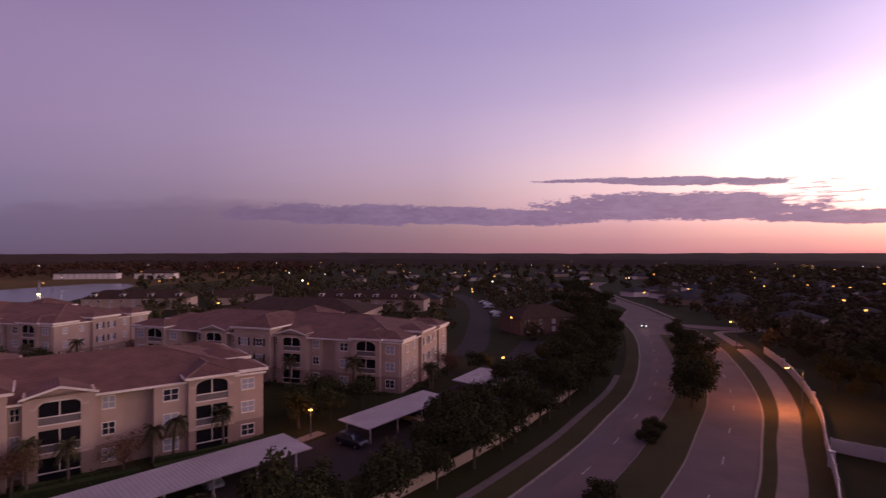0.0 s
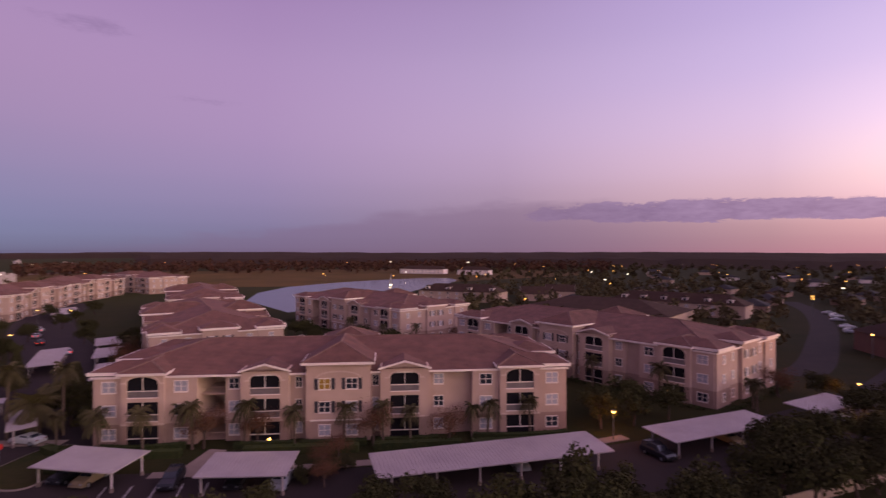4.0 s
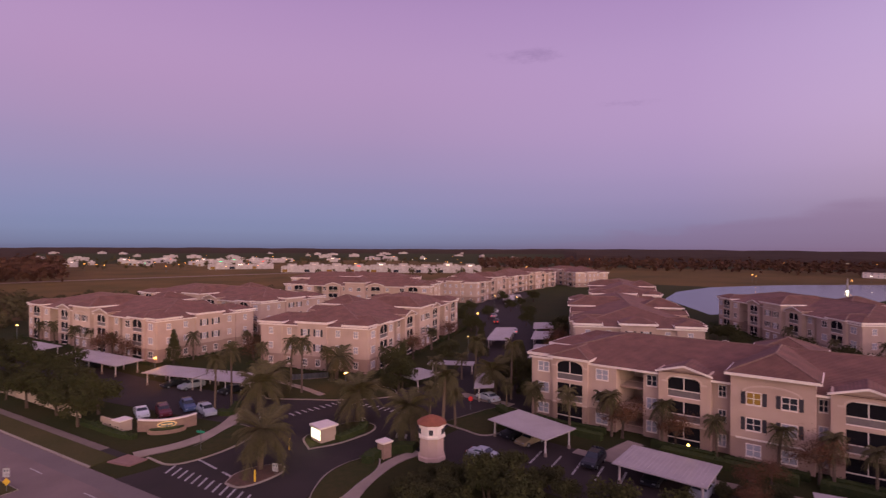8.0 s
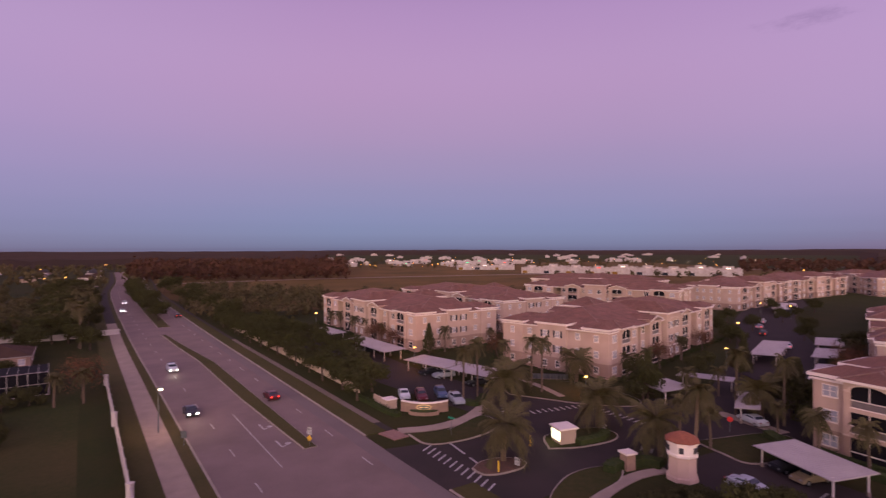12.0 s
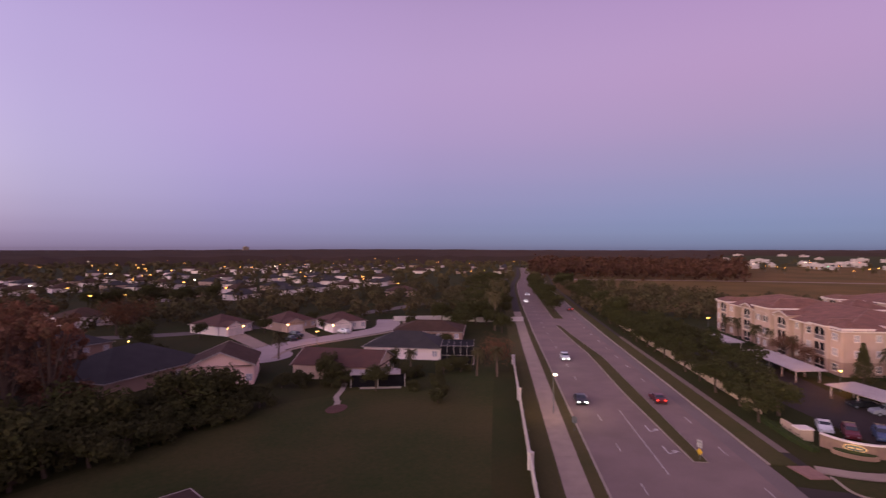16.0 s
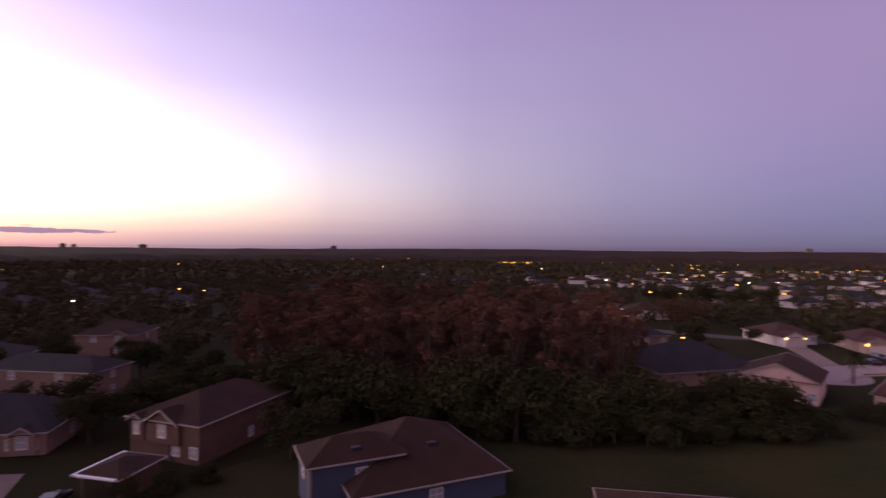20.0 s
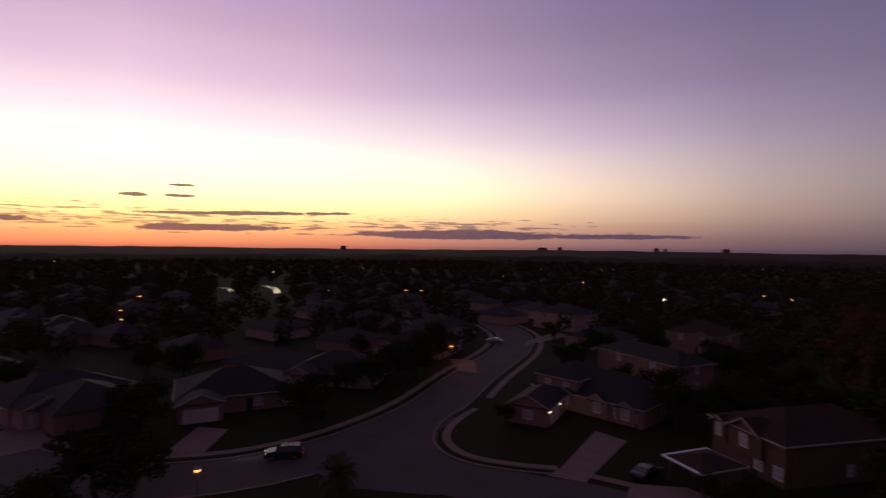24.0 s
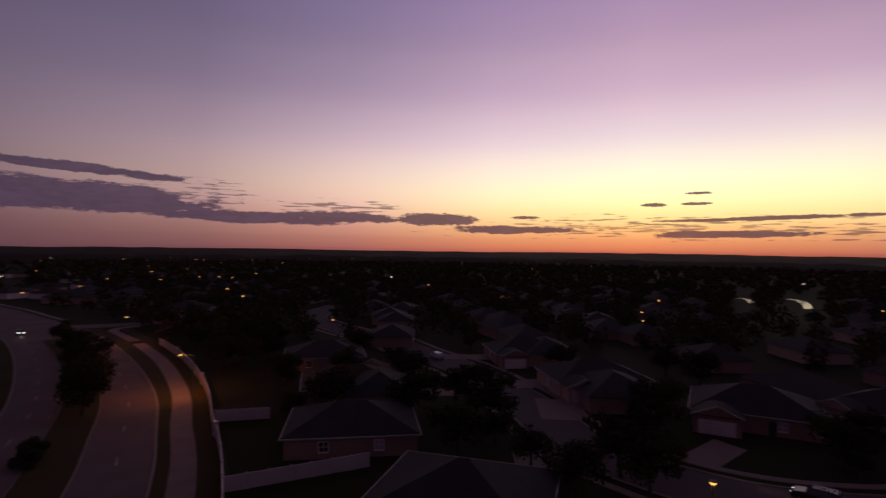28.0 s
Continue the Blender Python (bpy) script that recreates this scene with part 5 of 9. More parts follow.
NEAR_HOUSES = [
    (-109, 276, 110, 14, 16, 3.6, CREAM, SHINGLE_BROWN, "cream house with a gable end near the lake", "gable", 0.5, False),
    (-104, 300, 110, 14, 16, 3.6, CREAM, SHINGLE_BROWN, "cream gabled house behind the townhouses", "gable", 0.5, False),
    (-39.4, -112.6, 153, 12.4, 13, 3.9, PEACH, SHINGLE_BROWN, "peach bungalow with a broad gable end and brown shingles", "gable", 0.42, False),
    (-24.0, -124.0, 208, 24, 18, 2.9, TAN_WALL, SHINGLE_GREY, "low bungalow with a wide slate-grey roof beside the woods", "hip", 0.46, False),
    (-16.0, -163.0, 200, 19, 14, 2.9, TAN_WALL, SHINGLE_GREY, "low grey-roofed bungalow half hidden behind the woods", "hip", 0.42, False),
    (-83.6, -108.3, 129, 19, 13, 2.8, WHITE_WALL, SHINGLE_GREY, "white bungalow with grey roof and a screened pool cage", "hip", 0.45, False),
    (-60.5, -100.5, 217, 12, 18, 2.8, CREAM, SHINGLE_RED, "cream bungalow with a red-brown gabled roof and patio", "gable", 0.4, False),
    (-60.7, -176.6, 200, 13, 13, 2.8, WHITE_WALL, SHINGLE_RED, "white bungalow with lamps lit beside its garage door", "hip", 0.42, True),
    (-80.7, -170.3, 185, 13, 12, 2.8, CREAM, SHINGLE_RED, "cream bungalow with lit garage and parked cars", "hip", 0.42, True),
    (-93.8, -158.7, 170, 13, 12, 2.8, WHITE_WALL, SHINGLE_RED, "pale bungalow at the bend of the street", "hip", 0.42, True),
    (-104, -124, 133, 20, 13, 2.8, TAN_WALL, SHINGLE_BROWN, "bungalow with a dark brown roof inside the white fence", "hip", 0.36, False),
    (-29.5, -223, 190, 15, 13, 3.2, WHITE_WALL, SHINGLE_BROWN, "white bungalow with a gabled garage beyond the street", "hip", 0.42, True),
    (-12, -246, 200, 15, 13, 3.0, WHITE_WALL, SHINGLE_RED, "white bungalow with a red-brown roof among trees", "hip", 0.42, True),
    (-183, -243, 140, 17, 13, 2.8, CREAM, SHINGLE_RED, "cream house with a red roof among trees", "hip", 0.4, False),
    (-10.0, -51.2, 184, 13, 10, 2.8, TAN_WALL, SHINGLE_BROWN, "small brown-roofed bungalow at the edge of the lawn", "hip", 0.38, False),
    (48.2, -67, 173, 11.4, 18.5, 5.0, BRICK, SHINGLE_BROWN, "dark two-storey brick house with a white-trimmed front gable", "hip", 0.4, False, False, 2, False, False, "", ((0.2, 5.3), (-4.0, 2.2))),
    (76.9, -57.7, 203, 20, 13, 3.0, TAN_WALL, SHINGLE_GREY, "tan house at the street corner with an arched gabled entrance", "hip", 0.5, False, False, 3, False, False, "", ((2.6, 3.6), (-3.3, 3.0), (7.5, 3.0))),
    (90.0, -78.9, 186, 22, 9, 5.2, TAN_WALL, SHINGLE_GREY, "tan two-storey house behind the corner house", "hip", 0.42, False),
    (111, -114, 200, 14, 12, 5.2, TAN_WALL, SHINGLE_BROWN, "tan two-storey house with a pale gable", "hip", 0.45, False, False, 2, False, False, "", ((3.0, 4.0),)),
    (124, -92, 205, 16, 12, 2.9, CREAM, SHINGLE_GREY, "low pale house behind the tan houses", "hip", 0.42, False),
    (58, 50, 130, 17, 13, 2.8, TAN_WALL, SHINGLE_GREY, "dark-roofed house behind the white fence", "hip", 0.4, False),
    (47, 26, 105, 17, 16, 2.8, TAN_WALL, SHINGLE_GREY, "dark-roofed house with a wide hip roof", "hip", 0.4, False),
    (76, 66, 135, 17, 13, 2.8, TAN_WALL, SHINGLE_BROWN, "low dark-roofed house with pale gable ends", "hip", 0.4, True),
    (92, 88, 135, 17, 13, 2.8, TAN_WALL, SHINGLE_GREY, "low dark-roofed house beside the street", "hip", 0.4, True),
    (106, 30, 310, 18, 13, 2.8, CREAM, SHINGLE_GREY, "house with an arched entrance facing the street", "hip", 0.42, True),
    (124, 52, 310, 17, 13, 2.8, TAN_WALL, SHINGLE_GREY, "dark-roofed house across the street", "hip", 0.42, True),
    (100, 2, 275, 18, 14, 2.8, TAN_WALL, SHINGLE_GREY, "wide dark-roofed house with an arched porch", "hip", 0.42, True),
    (110, -18, 240, 17, 13, 2.8, CREAM, SHINGLE_GREY, "house behind lawn trees on the street", "hip", 0.42, True),
    (132, -42, 225, 17, 13, 2.8, CREAM, SHINGLE_BROWN, "house with a pale driveway on the street", "hip", 0.42, True),
    (160, -58, 200, 17, 13, 2.8, CREAM, SHINGLE_GREY, "house at the far bend of the street", "hip", 0.42, True),
    (158, -102, 20, 17, 13, 5.4, CREAM, SHINGLE_GREY, "pale two-storey house at the bend with lit front", "hip", 0.42, True),
    (186, -108, 10, 17, 13, 2.8, CREAM, SHINGLE_GREY, "pale house at the far end of the street", "hip", 0.42, True),
]
for h in NEAR_HOUSES:
    built = house(*h)
    if h[8].startswith("tan house at the street corner"):
        # its taller end under a hip roof of its own
        part("upper_wall", Shape().box(-9.6, -6.2, 2.6, -1.6, 3.4, 5.1), TAN_WALL, built)
        part("upper_roof", hip_roof(Shape(), -9.6, -6.2, -1.6, 3.4, 5.1, 0.5, 0.45), SHINGLE_GREY, built)
        part("eaves_board", fascia(Shape(), -9.6, -6.2, -1.6, 3.4, 5.1, 0.45, 0.14), HOUSE_TRIM, built)
        for wx in (-7.4, -3.6):
            add_window(built, wx, 3.2, -6.2, 1.2, 1.3, True, False, False, "x", False, -1)
# the low porch roof before the brick house
porch = thing("porch_roof", Matrix.Identity(4), "low dark porch roof with a white gutter on posts", "porch")
part("wall", Shape().box(45.2, -52.5, 0, 49.6, -49.5, 2.7), BRICK, porch)
part("roof", hip_roof(Shape(), 45.2, -52.5, 50.2, -46.6, 2.75, 0.3, 0.5), SHINGLE_BROWN, porch)
part("gutter", fascia(Shape(), 45.2, -52.5, 50.2, -46.6, 2.75, 0.5, 0.12), HOUSE_TRIM, porch)
for x, y in ((45.4, -46.8), (50.0, -46.8)):
    part("post", Shape().box(x - 0.09, y - 0.09, 0, x + 0.09, y + 0.09, 2.62), BRICK, porch)
WHITE_BOARD = material("white_board", (0.66, 0.62, 0.63), 0.6, scale=0.8, fine=10, second=(0.72, 0.68, 0.70), bump=0.05)
part("edge_board", Shape().box(50.12, -53.0, 2.70, 50.74, -46.06, 2.84), WHITE_BOARD, porch, "wide white edge board")
part("edge_board", Shape().box(45.2, -46.68, 2.69, 50.12, -46.04, 2.83), WHITE_BOARD, porch, "wide white edge board")
# garage wing of the corner house, its door towards the court
wing = thing("garage", pose(70.4, -42.6, 0, 0, 0, 42), "tan garage wing with two lamps beside its door", "garage")
wl_ = Shape().box(0, -9.5, 0, 6.4, 0, 2.8)
wl_.v += [(0, 0, 2.8), (6.4, 0, 2.8), (3.2, 0, 4.4)]
wl_.f.append((len(wl_.v) - 3, len(wl_.v) - 1, len(wl_.v) - 2))
part("wall", wl_, TAN_WALL, wing)
part("roof", hip_roof(Shape(), 0, -11, 6.4, 0, 2.8, 0.5, 0.45, False, True), SHINGLE_GREY, wing)
part("eaves_board", chevron(3.2, 3.65, 2.8, 0.5, 0.4, 0.16, 0.1), HOUSE_TRIM, wing)
part("gutter", Shape().box(-0.54, -9.5, 2.68, -0.42, 0.4, 2.82), HOUSE_TRIM, wing)
part("garage_door", Shape().box(-0.06, -5.6, 0, 0, -1.0, 2.15), GARAGE, wing)
add_window(wing, 3.2, 0.9, 0, 1.5, 1.3, True, False, False, "x", False, 1)
# the blue house: a wide brown roof that runs low, with a two-storey block in front of it
blue = thing("house", pose(18.4, -59.2, 0, 0, 0, 217), "blue-grey house with a wide brown roof and white eaves", "house")
walls, roofs = Shape(), Shape()
walls.box(-7.6, -7.6, 0, 9.2, 9, 2.8)
walls.box(-11.4, -4.4, 0, -1.9, 1.6, 5.1)
hip_roof(roofs, -7.6, -7.6, 9.2, 9, 2.8, 0.5, 0.5)
hip_roof(roofs, -11.4, -4.4, -1.4, 1.6, 5.1, 0.5, 0.5)
part("wall", walls, BLUE_WALL, blue)
part("roof", roofs, SHINGLE_BROWN, blue)
part("eaves_board", fascia(Shape(), -7.6, -7.6, 9.2, 9, 2.8, 0.5, 0.13), HOUSE_TRIM, blue)
part("eaves_board", fascia(Shape(), -11.4, -4.4, -1.9, 1.6, 5.1, 0.5, 0.13), HOUSE_TRIM, blue)
part("corner_board", Shape().box(-11.46, -4.46, 0.1, -11.15, -4.15, 5.0), HOUSE_TRIM, blue)
for vx, vy, vz in ((2.2, -3.4, 5.05), (-6.4, -3.3, 5.72)):
    part("roof_vent", Shape().box(vx - 0.5, vy - 0.35, vz, vx + 0.5, vy + 0.35, vz + 0.35), SHUTTER, blue)
add_window(blue, -6.0, 3.1, -4.4, 1.3, 1.2, True, False, False, "x", False, -1)
add_window(blue, 1.0, 0.9, -7.6, 1.5, 1.3, True, False, False, "x", False, -1)
add_window(blue, -1.4, 3.1, -11.4, 1.2, 1.3, True, False, False, "y", False, -1)

# further houses in rows, out to the woods
base_houses = []
for wm, rm in ((WHITE_WALL, SHINGLE_BROWN), (CREAM, SHINGLE_GREY), (TAN_WALL, SHINGLE_GREY), (WHITE_WALL, SHINGLE_GREY)):
    base_houses.append(house(0, 0, 0, 14, 12, 2.9, wm, rm, "distant bungalow with pale walls and a hip roof", "hip", 0.42, True, simple=True, group="distant houses"))


def rows_of_houses(cx, cy, turn_deg, nx, ny, gx, gy, kinds, seed, jitter=5):
    r = random.Random(seed)
    for i in range(nx):
        for j in range(ny):
            if r.random() < 0.12:
                continue
            lx, ly = (i - nx / 2) * gx + r.uniform(-jitter, jitter), (j - ny / 2) * gy + r.uniform(-jitter, jitter)
            c, s_ = math.cos(radians(turn_deg)), math.sin(radians(turn_deg))
            x, y = cx + lx * c - ly * s_, cy + lx * s_ + ly * c
            spin = turn_deg + (0 if j % 2 else 180) + r.uniform(-12, 12)
            yield x, y, spin, r.choice(kinds), r.uniform(0.9, 1.25)


placed = []
for block in [(-150, -330, 20, 8, 4, 28, 34, (0, 3, 1), 1), (-260, -560, 25, 9, 4, 40, 54, (0, 3), 2), (20, -420, 10, 8, 4, 30, 38, (0, 1, 3), 3), (-420, -470, 40, 6, 5, 34, 44, (0, 3, 1), 4),
              (190, 30, 35, 5, 7, 30, 34, (2, 1), 5), (320, -40, 20, 5, 6, 34, 38, (2, 1), 6), (250, -200, 15, 7, 3, 34, 40, (2, 1), 7), (240, 120, 40, 6, 5, 32, 36, (2, 1), 8),
              (190, 300, 10, 7, 5, 30, 36, (1, 2, 3), 9), (330, 480, 15, 6, 5, 44, 52, (1, 3, 2), 10), (-20, 330, 80, 5, 5, 32, 36, (1, 2), 11), (60, 620, 10, 6, 4, 54, 60, (1, 3), 12)]:
    for x, y, spin, kind, size in rows_of_houses(*block):
        if x > 180 and (abs(y + 0.041 * x) < 14 or abs(y - 0.036 * x) < 12):
            continue
        if (abs(x - 16) < 22 and 130 < y < 310) or min(math.hypot(x + 34, y - 250), math.hypot(x + 54, y - 206), math.hypot(x + 142, y - 253)) < 34 or math.hypot(x + 106, y - 288) < 26:
            continue
        if math.hypot(x - 104, y - 196) < 17 or (190 < y < 360 and abs(x - 90) < 24):
            continue
        o = copy_thing(base_houses[kind], pose(x, y, 0, 0, 0, spin))
        o.scale = (size, 1.0, 1.0)
        placed.append((x, y))
for x, y, spin, kind in [(116, 322, 200, 3), (127, 306, 290, 0), (188, 417, 200, 3), (120, 276, 280, 1), (152, 279, 200, 3)]:
    copy_thing(base_houses[kind], pose(x, y, 0, 0, 0, spin))
    placed.append((x, y))
for b in base_houses:
    for o in (*b.children_recursive, b):
        bpy.data.objects.remove(o)

# long low flats with dormers north of the apartments
def flats(x, y, turn_deg, wide, dormers, label, wall_mat=CREAM, half=7, slope=0.5, roof_mat=SHINGLE_BROWN):
    top = thing("townhouse_row", pose(x, y, 0, 0, 0, turn_deg), label, "townhouses", "townhouse rows")
    for k in range(int(wide // 9) + 1):
        placed.append((x + math.cos(radians(turn_deg)) * (k * 9 - wide / 2), y + math.sin(radians(turn_deg)) * (k * 9 - wide / 2)))
    part("wall", Shape().box(-wide / 2, -half, 0, wide / 2, half, 5.2), wall_mat, top)
    part("roof", hip_roof(Shape(), -wide / 2, -half, wide / 2, half, 5.2, slope, 0.5), roof_mat, top)
    for k in range(dormers):
        xx = (k - (dormers - 1) / 2) * wide * 0.8 / max(1, dormers - 1)
        d = Shape().box(xx - 1.1, -5.6, 5.6, xx + 1.1, -2.5, 7.4)
        do = part("dormer", d, WHITE_WALL, top)
        part("dormer_roof", hip_roof(Shape(), xx - 1.1, -5.6, xx + 1.1, -1.5, 7.4, 0.6, 0.2, True), roof_mat, do)
        part("pane", Shape().box(xx - 0.6, -5.66, 6.0, xx + 0.6, -5.6, 7.1), GLASS, do)
    for k in range(int(wide // 5)):
        for z in (0.9, 3.4):
            add_window(top, -wide / 2 + 2.5 + k * 5, z, -half, 1.3, 1.4, k % 2 == 0, False, False, "x", False, -1)
    return top


flats(-34, 250, -10, 54, 6, "row of cream townhouses with dormers in a dark roof")
flats(-142, 253, 7, 46, 4, "row of cream townhouses with dormers beside the lake")
flats(-54, 206, -8, 56, 0, "long low building with a wide brown hip roof", CREAM, 15, 0.26)
flats(31.9, 182.0, 22.4, 21.3, 0, "brick-coloured building with a brown roof beside the avenue", BRICK)
flats(-282, 530, 8, 36, 0, "white row of apartments across the lake", WHITE_WALL)
flats(-346, 524, 12, 54, 0, "white apartments across the lake", WHITE_WALL)

# ---- trees ----
def leaf_cloud(shape, centers, n, size, r, flat=0.75):
    """n small leaf sprays scattered in balls (x, y, z, radius), denser towards the outside."""
    for _ in range(n):
        cx, cy, cz, cr = r.choice(centers)
        d = Vector((r.gauss(0, 1), r.gauss(0, 1), r.gauss(0, 1) * flat)).normalized()
        p = Vector((cx, cy, cz)) + d * cr * r.uniform(0.45, 1.08)
        nrm = (d + Vector((r.uniform(-1, 1), r.uniform(-1, 1), r.uniform(-0.4, 1)))).normalized()
        a = nrm.orthogonal().normalized()
        a.rotate(Matrix.Rotation(r.uniform(0, 6.3), 3, nrm))
        b = nrm.cross(a)
        s1, s2 = size * r.uniform(0.6, 1.4), size * r.uniform(0.4, 0.9)
        i = len(shape.v)
        shape.v += [tuple(p - a * s1), tuple(p - b * s2 + nrm * s2 * 0.3), tuple(p + a * s1), tuple(p + b * s2 + nrm * s2 * 0.3)]
        shape.f.append((i, i + 1, i + 2, i + 3))


def limbs(shape, high, spread, r, count=6, trunk=0.22, start=0.35):
    """A tapered trunk that forks into limbs; returns the limbs' ends."""
    lean = Vector((r.uniform(-0.3, 0.3), r.uniform(-0.3, 0.3), 0))
    a, b = Vector((0, 0, -0.1)), Vector((lean.x, lean.y, high * start))
    shape.rod(a, b, trunk * 1.25, trunk * 0.8, 8)
    top = Vector((lean.x * 2, lean.y * 2, high * 0.8))
    shape.rod(b, top, trunk * 0.8, trunk * 0.2, 7)
    ends = [top]
    for k in range(count):
        w_ = 2 * math.pi * k / count + r.uniform(-0.4, 0.4)
        z = high * r.uniform(start + 0.1, 0.95)
        base = b.lerp(top, r.uniform(0, 0.6))
        e = Vector((math.cos(w_) * spread * r.uniform(0.5, 0.9), math.sin(w_) * spread * r.uniform(0.5, 0.9), z))
        mid = base.lerp(e, 0.5) + Vector((0, 0, 0.3))
        shape.rod(base, mid, trunk * 0.4, trunk * 0.25, 6)
        shape.rod(mid, e, trunk * 0.25, trunk * 0.08, 5)
        ends.append(e)
    return ends


def make_tree(name, label, high, spread, leaf_mat, seed, leaves=900, size=0.35, start=0.35, tall=False, clump=0.42):
    r = random.Random(seed)
    top = thing(name, Matrix.Identity(4), label, "tree")
    wood, crown = Shape(), Shape()
    ends = limbs(wood, high, spread, r, 9 if not tall else 12, 0.1 + high * 0.018, start)
    centers = []
    for e in ends:
        rr = spread * r.uniform(clump * 0.75, clump * 1.15)
        if tall:
            rr *= max(0.45, 1.25 - e.z / high)
        centers.append((e.x, e.y, e.z, rr))
    for _ in range(3):
        centers.append((r.uniform(-1, 1) * spread * 0.3, r.uniform(-1, 1) * spread * 0.3, high * r.uniform(0.55, 0.9), spread * clump))
    leaf_cloud(crown, centers, leaves, size, r)
    part("trunk", wood, BARK, top)
    part("crown", crown, leaf_mat, top)
    return top


def make_cone(seed, high=9.0, wide=2.5):
    """A juniper: short trunk, whorls of branches and leaf sprays that narrow towards the tip."""
    r = random.Random(seed)
    top = thing("juniper_tree", Matrix.Identity(4), "dense dark conical juniper beside the apartments", "tree")
    wood, crown = Shape(), Shape()
    wood.rod((0, 0, -0.1), (0, 0, high * 0.9), 0.2, 0.03, 8)
    centers = []
    for k in range(46):
        t = (k / 46) ** 0.8
        rad = wide * (1 - t) * r.uniform(0.6, 0.95)
        w_ = 2.4 * k
        e = Vector((math.cos(w_) * rad, math.sin(w_) * rad, 0.7 + t * (high - 0.9)))
        wood.rod((0, 0, e.z + 0.1), e, 0.05, 0.02, 5)
        centers.append((e.x, e.y, e.z, 0.35 + 0.5 * (1 - t)))
    leaf_cloud(crown, centers, 3600, 0.16, r, 1.0)
    part("trunk", wood, BARK, top)
    part("crown", crown, LEAF_DARK, top)
    return top


def make_palm(label, high, fronds, length, seed, fat=0.2, droop=1.0):
    r = random.Random(seed)
    top = thing("palm_tree", Matrix.Identity(4), label, "palm tree")
    trunk = Shape()
    lean = Vector((r.uniform(-0.4, 0.4), r.uniform(-0.4, 0.4), 0))
    last = Vector((0, 0, -0.1))
    for k in range(1, 9):
        t = k / 8
        p = lean * t * t + Vector((0, 0, high * t))
        trunk.rod(last, p, fat * (1.15 - 0.25 * (k - 1) / 8), fat * (1.05 - 0.25 * t), 8)
        last = p
    part("trunk", trunk, PALM_BARK, top)
    crown = Shape()
    for k in range(fronds):
        w_ = 2.4 * k + r.uniform(-0.2, 0.2)
        rise = r.uniform(-0.75, 1.55)
        out = Vector((math.cos(w_), math.sin(w_), 0))
        side = Vector((-out.y, out.x, 0))
        pts = []
        L = length * r.uniform(0.8, 1.1)
        for j in range(11):
            t = j / 10
            pts.append(last + out * L * t * (1 - 0.22 * t) + Vector((0, 0, L * (rise * t * 0.7 - droop * 0.55 * t * t))))
        for j in range(10):
            a, b = pts[j], pts[j + 1]
            rib = (b - a) * 0.06 + Vector((0, 0, 0.03))
            crown.quad(tuple(a - side * 0.03), tuple(a + side * 0.03), tuple(b))
            wd = L * (0.1 + 0.5 * (j / 10) * (1.08 - j / 10))
            for q in (-1, 1):
                for e in (0.05, 0.38, 0.7):
                    p0 = a.lerp(b, e)
                    p1 = a.lerp(b, e + 0.26)
                    tip = p1 + (b - a) * 1.1 + side * q * wd * r.uniform(0.85, 1.1) + Vector((0, 0, -wd * r.uniform(0.25, 0.6)))
                    crown.quad(tuple(p0), tuple(p1 + rib), tuple(tip))
    part("fronds", crown, FROND, top)
    return top


def scatter(protos, spots, seed, smin=0.85, smax=1.2):
    r = random.Random(seed)
    for x, y in spots:
        o = copy_thing(r.choice(protos), pose(x, y, 0, 0, 0, r.uniform(0, 360)))
        k = r.uniform(smin, smax)
        o.scale = (k * r.uniform(0.9, 1.1), k * r.uniform(0.9, 1.1), k)


def drop(protos):
    for p in protos:
        for o in (*p.children_recursive, p):
            bpy.data.objects.remove(o)


def in_shape(pt, poly):
    x, y = pt
    c = False
    for (x0, y0), (x1, y1) in zip(poly, poly[1:] + poly[:1]):
        if (y0 > y) != (y1 > y) and x < (x1 - x0) * (y - y0) / (y1 - y0) + x0:
            c = not c
    return c


def fill(poly, gap, seed):
    """Spots in a plan shape, no nearer to each other than gap."""
    r = random.Random(seed)
    xs, ys = [p[0] for p in poly], [p[1] for p in poly]
    cells, out = {}, []
    area = (max(xs) - min(xs)) * (max(ys) - min(ys))
    for _ in range(int(area / gap ** 2 * 6)):
        p = (r.uniform(min(xs), max(xs)), r.uniform(min(ys), max(ys)))
        if not in_shape(p, poly):
            continue
        k = (int(p[0] // gap), int(p[1] // gap))
        if any((p[0] - q[0]) ** 2 + (p[1] - q[1]) ** 2 < gap * gap for i in (-1, 0, 1) for j in (-1, 0, 1) for q in cells.get((k[0] + i, k[1] + j), ())):
            continue
        cells.setdefault(k, []).append(p)
        out.append(p)
    return out


oaks = [make_tree("oak_tree", "broad dark green oak with a rounded uneven crown", 6.5, 3.4, LEAF_OAK, k, 2000, 0.24) for k in (1, 2, 3)]
street_oaks = [make_tree("street_tree", "young dark green street tree with an open crown", 5.0, 2.4, LEAF_DARK, k, 1300, 0.2) for k in (4, 5, 6)]
cypress = [make_tree("bald_cypress", "tall rust-brown bald cypress thinning for winter", 18.5, 3.3, LEAF_CYPRESS, k, 3000, 0.2, 0.2, True, 0.42) for k in (7, 8, 9)]
bare = [make_tree("bare_tree", "tall half-bare grey-brown tree with fine twigs", 17.0, 3.0, LEAF_BARE, k, 1900, 0.22, 0.2, True, 0.42) for k in (10, 11)]
shrubs = [make_tree("shrub", "dense dark green shrub at the foot of the woods", 3.6, 2.6, LEAF_DARK, k, 2500, 0.21, 0.15) for k in (12, 13)]
